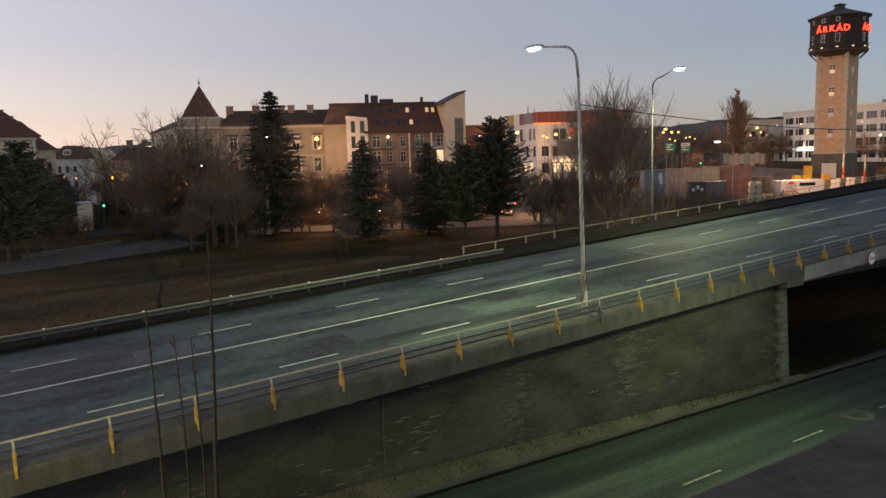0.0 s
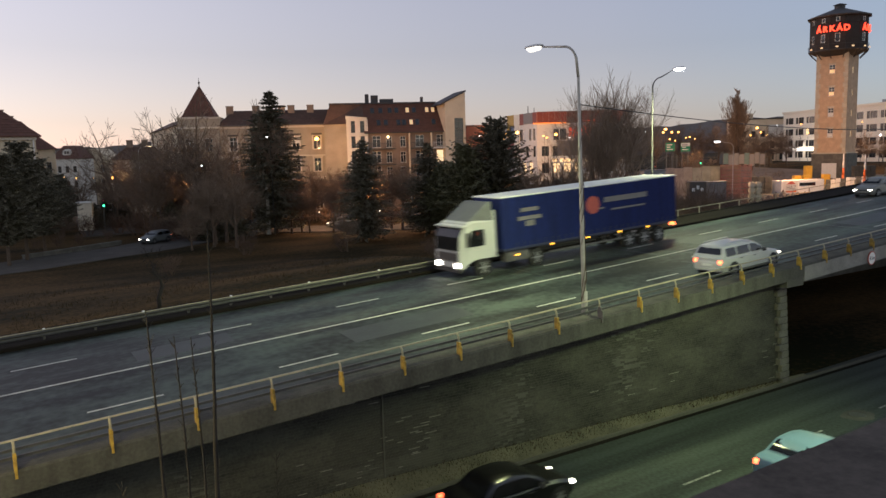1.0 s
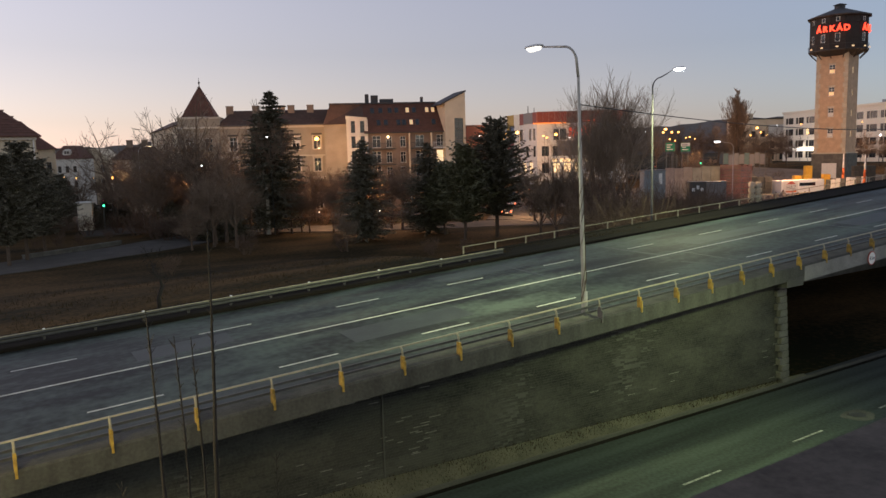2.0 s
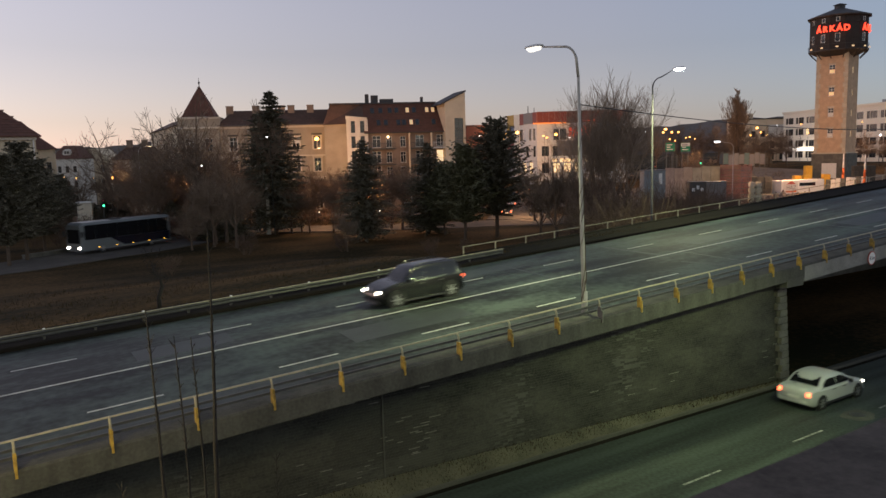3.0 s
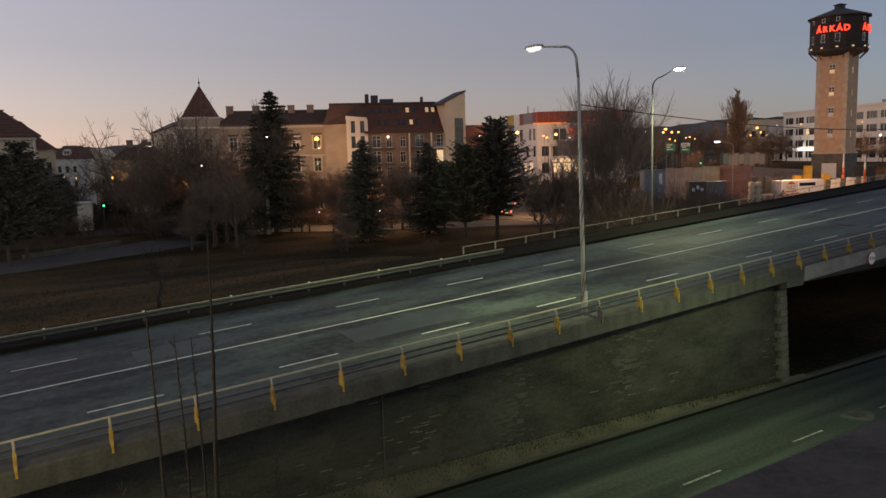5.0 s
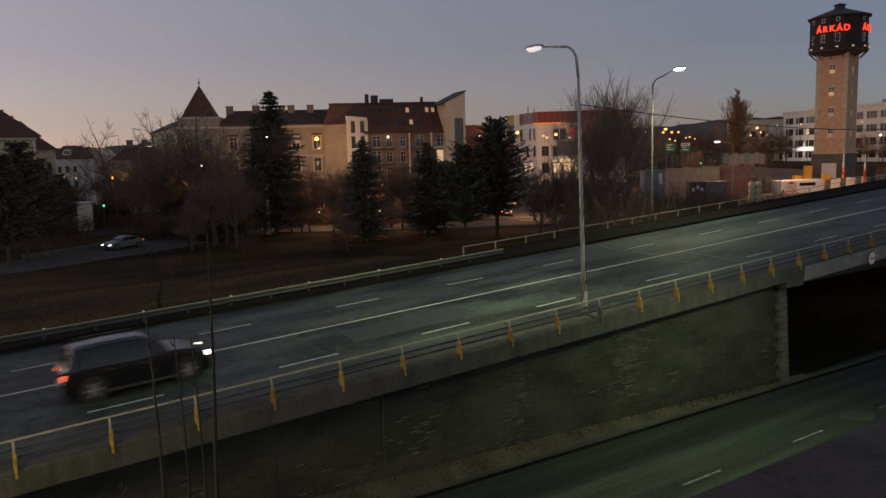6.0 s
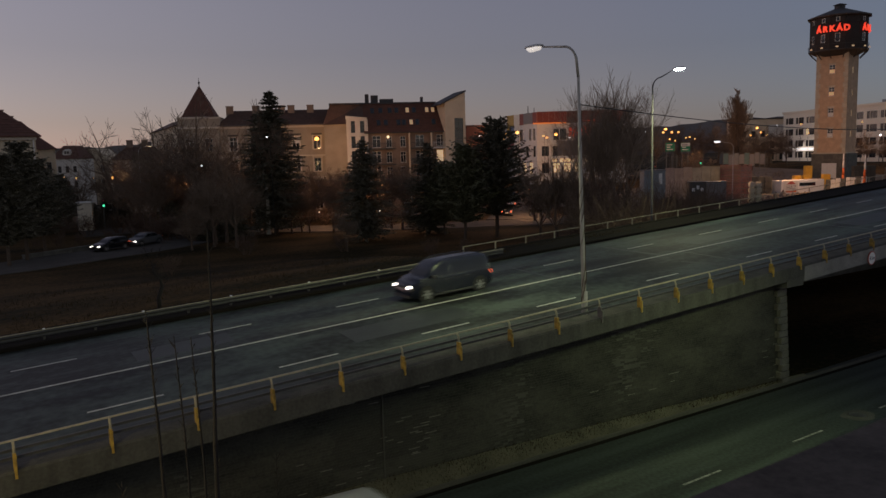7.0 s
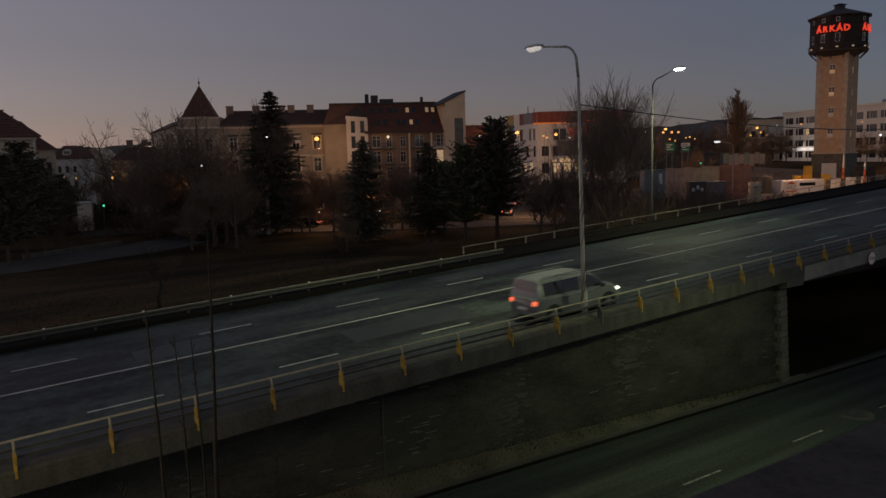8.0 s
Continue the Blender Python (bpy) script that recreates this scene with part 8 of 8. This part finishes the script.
# second, lane, place along the road, kind, colour
TRAFFIC = (
    (0.3, "N2", 3.2, "suv", "red"),
    (0.3, "N1", 12.6, "suv", "black"),
    (0.3, "N1", 48.4, "hatch", "maroon"),
    (0.4, "F2", 3.0, "sedan", "red"),
    (0.4, "N1", 44.7, "suv", "black"),
    (0.5, "F2", 61.1, "sedan", "beige"),
    (0.6, "F2", 54.6, "hatch", "white"),
    (0.7, "F2", 46.7, "sedan", "green"),
    (0.7, "L1", 36.8, "sedan", "maroon"),
    (0.8, "F2", 19.6, "hatch", "silver"),
    (0.8, "F1", 21.0, "sedan", "grey"),
    (0.8, "F1", 39.5, "sedan", "green"),
    (0.8, "F1", 58.4, "hatch", "white"),
    (0.8, "L1", 25.5, "hatch", "maroon"),
    (0.9, "F2", 4.4, "sedan", "black"),
    (0.9, "N1", 13.2, "sedan", "silver"),
    (0.9, "F1", 58.7, "wagon", "white"),
    (1.0, "F1", 29.7, "truck", "blue"),
    (1.0, "N2", 31.7, "wagon", "white"),
    (1.0, "L1", 14.3, "sedan", "black"),
    (1.0, "L2", 24.6, "sedan", "ltblue"),
    (1.0, "F1", 64.4, "sedan", "beige"),
    (1.1, "N1", 3.4, "sedan", "maroon"),
    (1.1, "N2", 1.4, "sedan", "white"),
    (1.1, "L1", 37.1, "hatch", "red"),
    (1.2, "N2", 30.1, "hatch", "red"),
    (1.2, "F1", 58.7, "hatch", "white"),
    (1.3, "F2", 37.5, "sedan", "white"),
    (1.3, "L2", 25.8, "hatch", "white"),
    (1.4, "F1", 12.9, "wagon", "white"),
    (1.4, "L1", 27.0, "hatch", "silver"),
    (1.4, "F1", 63.9, "sedan", "beige"),
    (2.8, "F1", 16.9, "wagon", "white"),
    (2.9, "N1", 39.4, "sedan", "black"),
    (3.0, "F2", 17.3, "suv", "black"),
    (3.0, "L1", 32.5, "sedan", "white"),
    (3.1, "N1", 27.6, "bigvan", "white"),
    (3.1, "L1", 13.5, "wagon", "black"),
    (3.2, "L1", 30.3, "hatch", "maroon"),
    (3.3, "L1", 34.2, "hatch", "maroon"),
    (3.5, "F1", 52.1, "sedan", "grey"),
    (3.5, "N1", 42.5, "sedan", "grey"),
    (3.6, "F2", 13.9, "suv", "white"),
    (3.6, "F1", 37.7, "minivan", "orange"),
    (3.7, "F1", 16.3, "sedan", "beige"),
    (3.7, "F1", 48.6, "sedan", "white"),
    (3.8, "F2", 45.4, "sedan", "grey"),
    (3.8, "F1", 56.4, "sedan", "white"),
    (3.9, "F2", 11.4, "sedan", "silver"),
    (3.9, "F1", 28.8, "sedan", "white"),
    (3.9, "L1", 27.2, "hatch", "black"),
    (4.0, "L1", 18.3, "sedan", "black"),
    (4.2, "F2", 23.5, "sedan", "black"),
    (4.4, "F2", 15.2, "hatch", "white"),
    (4.5, "N2", 14.9, "wagon", "silver"),
    (4.5, "N1", 32.3, "van", "beige"),
    (4.6, "N2", 26.9, "coach", "white"),
    (4.6, "L1", 14.4, "suv", "black"),
    (4.7, "N1", 20.8, "sedan", "black"),
    (4.7, "L1", 19.7, "hatch", "maroon"),
    (6.0, "N1", 4.5, "suv", "black"),
    (6.2, "F1", 29.0, "minivan", "white"),
    (6.4, "L1", 34.8, "hatch", "black"),
    (6.6, "N1", 12.3, "sedan", "silver"),
    (6.6, "F2", 44.9, "hatch", "white"),
    (6.7, "F2", 3.3, "sedan", "black"),
    (6.7, "F2", 17.9, "sedan", "green"),
    (6.7, "N2", 20.0, "bigvan", "white"),
    (6.7, "N1", 28.8, "hatch", "silver"),
    (6.7, "F1", 54.0, "hatch", "white"),
    (6.7, "L2", 19.9, "sedan", "white"),
    (6.8, "F2", 24.1, "sedan", "silver"),
    (6.8, "F1", 26.5, "hatch", "black"),
    (6.8, "N1", 34.4, "hatch", "grey"),
    (6.8, "F1", 53.7, "hatch", "white"),
    (6.8, "F2", 54.9, "sedan", "silver"),
    (6.8, "N1", 46.8, "hatch", "silver"),
    (6.8, "L1", 25.5, "sedan", "black"),
    (6.8, "L2", 19.5, "hatch", "white"),
    (6.9, "F2", 14.0, "bigvan", "ambulance"),
    (6.9, "F1", 46.2, "sedan", "silver"),
    (6.9, "N1", 39.2, "sedan", "black"),
    (6.9, "L1", 16.2, "sedan", "silver"),
    (6.9, "L2", 27.0, "boxtruck", "brown"),
    (7.0, "F2", 18.9, "minivan", "navy"),
    (7.0, "L1", 9.0, "van", "white"),
    (7.1, "F1", 3.3, "sedan", "silver"),
    (7.1, "L2", 23.4, "bus", "yellow"),
    (7.2, "F1", 25.1, "minivan", "orange"),
    (7.3, "F1", 18.2, "hatch", "red"),
    (7.4, "F2", 35.7, "hatch", "grey"),
    (7.4, "L2", 18.2, "sedan", "white"),
    (7.5, "N1", 21.9, "hatch", "silver"),
    (7.5, "F1", 37.6, "suv", "black"),
    (7.5, "N1", 35.0, "sedan", "white"),
    (7.6, "F2", 55.8, "sedan", "grey"),
    (7.7, "L1", 13.1, "bus", "yellow"),
    (7.9, "L1", 22.3, "hatch", "black"),
    (8.0, "N2", 20.5, "minivan", "silver"),
)
# the street along the park: time, how far along it, vehicle
STREET_TRAFFIC = (
    (0.5, 144.5, "sedan", "grey"),
    (1.0, 150.2, "hatch", "silver"),
    (1.0, 166.0, "sedan", "black"),
    (1.0, 176.9, "hatch", "white"),
    (1.5, 145.5, "hatch", "grey"),
    (1.5, 167.0, "minivan", "beige"),
    (3.0, 140.7, "tour", "silver"),
    (3.5, 155.4, "sedan", "black"),
    (4.0, 143.2, "hatch", "black"),
    (4.5, 170.1, "sedan", "grey"),
    (6.0, 144.6, "sedan", "silver"),
    (6.5, 175.4, "hatch", "grey"),
    (7.0, 143.0, "hatch", "black"),
    (7.0, 148.3, "sedan", "grey"),
    (7.5, 157.5, "suv", "black"),
    (8.0, 157.6, "hatch", "silver"),
    (8.0, 171.5, "sedan", "black"),
)
LENGTH = {"truck": 17.5, "tour": 12.0, "coach": 13.0, "bus": 12.5, "boxtruck": 7.5}


def on_lane(lane, x):
    y, way = LANES[lane]
    if lane[0] == "L":
        return pose(x, y, 0.0, 0, 0, 0)
    z = deck(x) + crown(y) - 0.01
    tip = -slope(x)
    return pose(x, y, z, 0, tip, 0) if way > 0 else pose(x, y, z, 0, tip, 0) @ pose(0, 0, 0, 0, 0, 180)


def on_street(s):
    """A place on the street's north lane, s metres along it, heading west."""
    for p, q in zip(STREET, STREET[1:]):
        p, q = Vector(p), Vector(q)
        if s <= (q - p).length or q == Vector(STREET[-1]):
            break
        s -= (q - p).length
    d = (q - p).normalized()
    at = p + d * s + Vector((-d.y, d.x)) * 1.9
    z = max(ground_height(*(at + d * k + Vector((-d.y, d.x)) * w)) for k in (-3, 0, 3) for w in (-6.4, -1.9, 2.6)) + 0.06
    return pose(at.x, at.y, z, 0, 0, math.degrees(math.atan2(d.y, d.x)) + 180)


def motions():
    """Each vehicle waits in its lane beyond the view, drives through at its moment, and queues on the far side."""
    for lane, (y, way) in LANES.items():
        rows = [r for r in TRAFFIC if r[1] == lane]
        # those that pass first stand first, and end up farthest
        before, after = [], []
        s = 14.0
        for r in rows:
            s += LENGTH.get(r[3], 5.2) / 2 + 0.6
            before.append(s)
            s += LENGTH.get(r[3], 5.2) / 2 + 0.6
        e = 16.0
        for r in reversed(rows):
            e += LENGTH.get(r[3], 5.2) / 2 + 0.6
            after.insert(0, e)
            e += LENGTH.get(r[3], 5.2) / 2 + 0.6
        west, east = (-2.0, 72.0) if lane[0] != "L" else (0.0, 46.0)
        for r, b, a in zip(rows, before, after):
            t, _, x, kind, color = r
            start = west - b if way > 0 else east + b
            goal = east + a if way > 0 else west - a
            ob = make_vehicle(kind, color)
            keys = []
            if t > 0.15:
                keys.append((0.0, on_lane(lane, start)))
            keys.append((t - 0.1, on_lane(lane, start)))
            keys.append((t, on_lane(lane, x)))
            if t + 0.1 < 8.0:
                keys += [(t + 0.1, on_lane(lane, goal)), (8.0, on_lane(lane, goal))]
            walk(ob, keys)
    for i, (t, s, kind, color) in enumerate(STREET_TRAFFIC):
        half = LENGTH.get(kind, 4.4) / 2
        start, goal = 352.0 + 7.0 * i, 104.0 - 6.0 * (len(STREET_TRAFFIC) - 1 - i) + (0 if i > 6 else -8)
        ob = make_vehicle(kind, color)
        keys = [(0.0, on_street(start))]
        keys += [(t - 0.1 + k / 30, on_street(start + (s + half - start) * k / 3)) for k in range(4)]
        if t + 0.1 < 8.0:
            keys += [(t + k / 30, on_street(s + half + (goal - s - half) * k / 3)) for k in (1, 2, 3)] + [(8.0, on_street(goal))]
        walk(ob, keys)


motions()
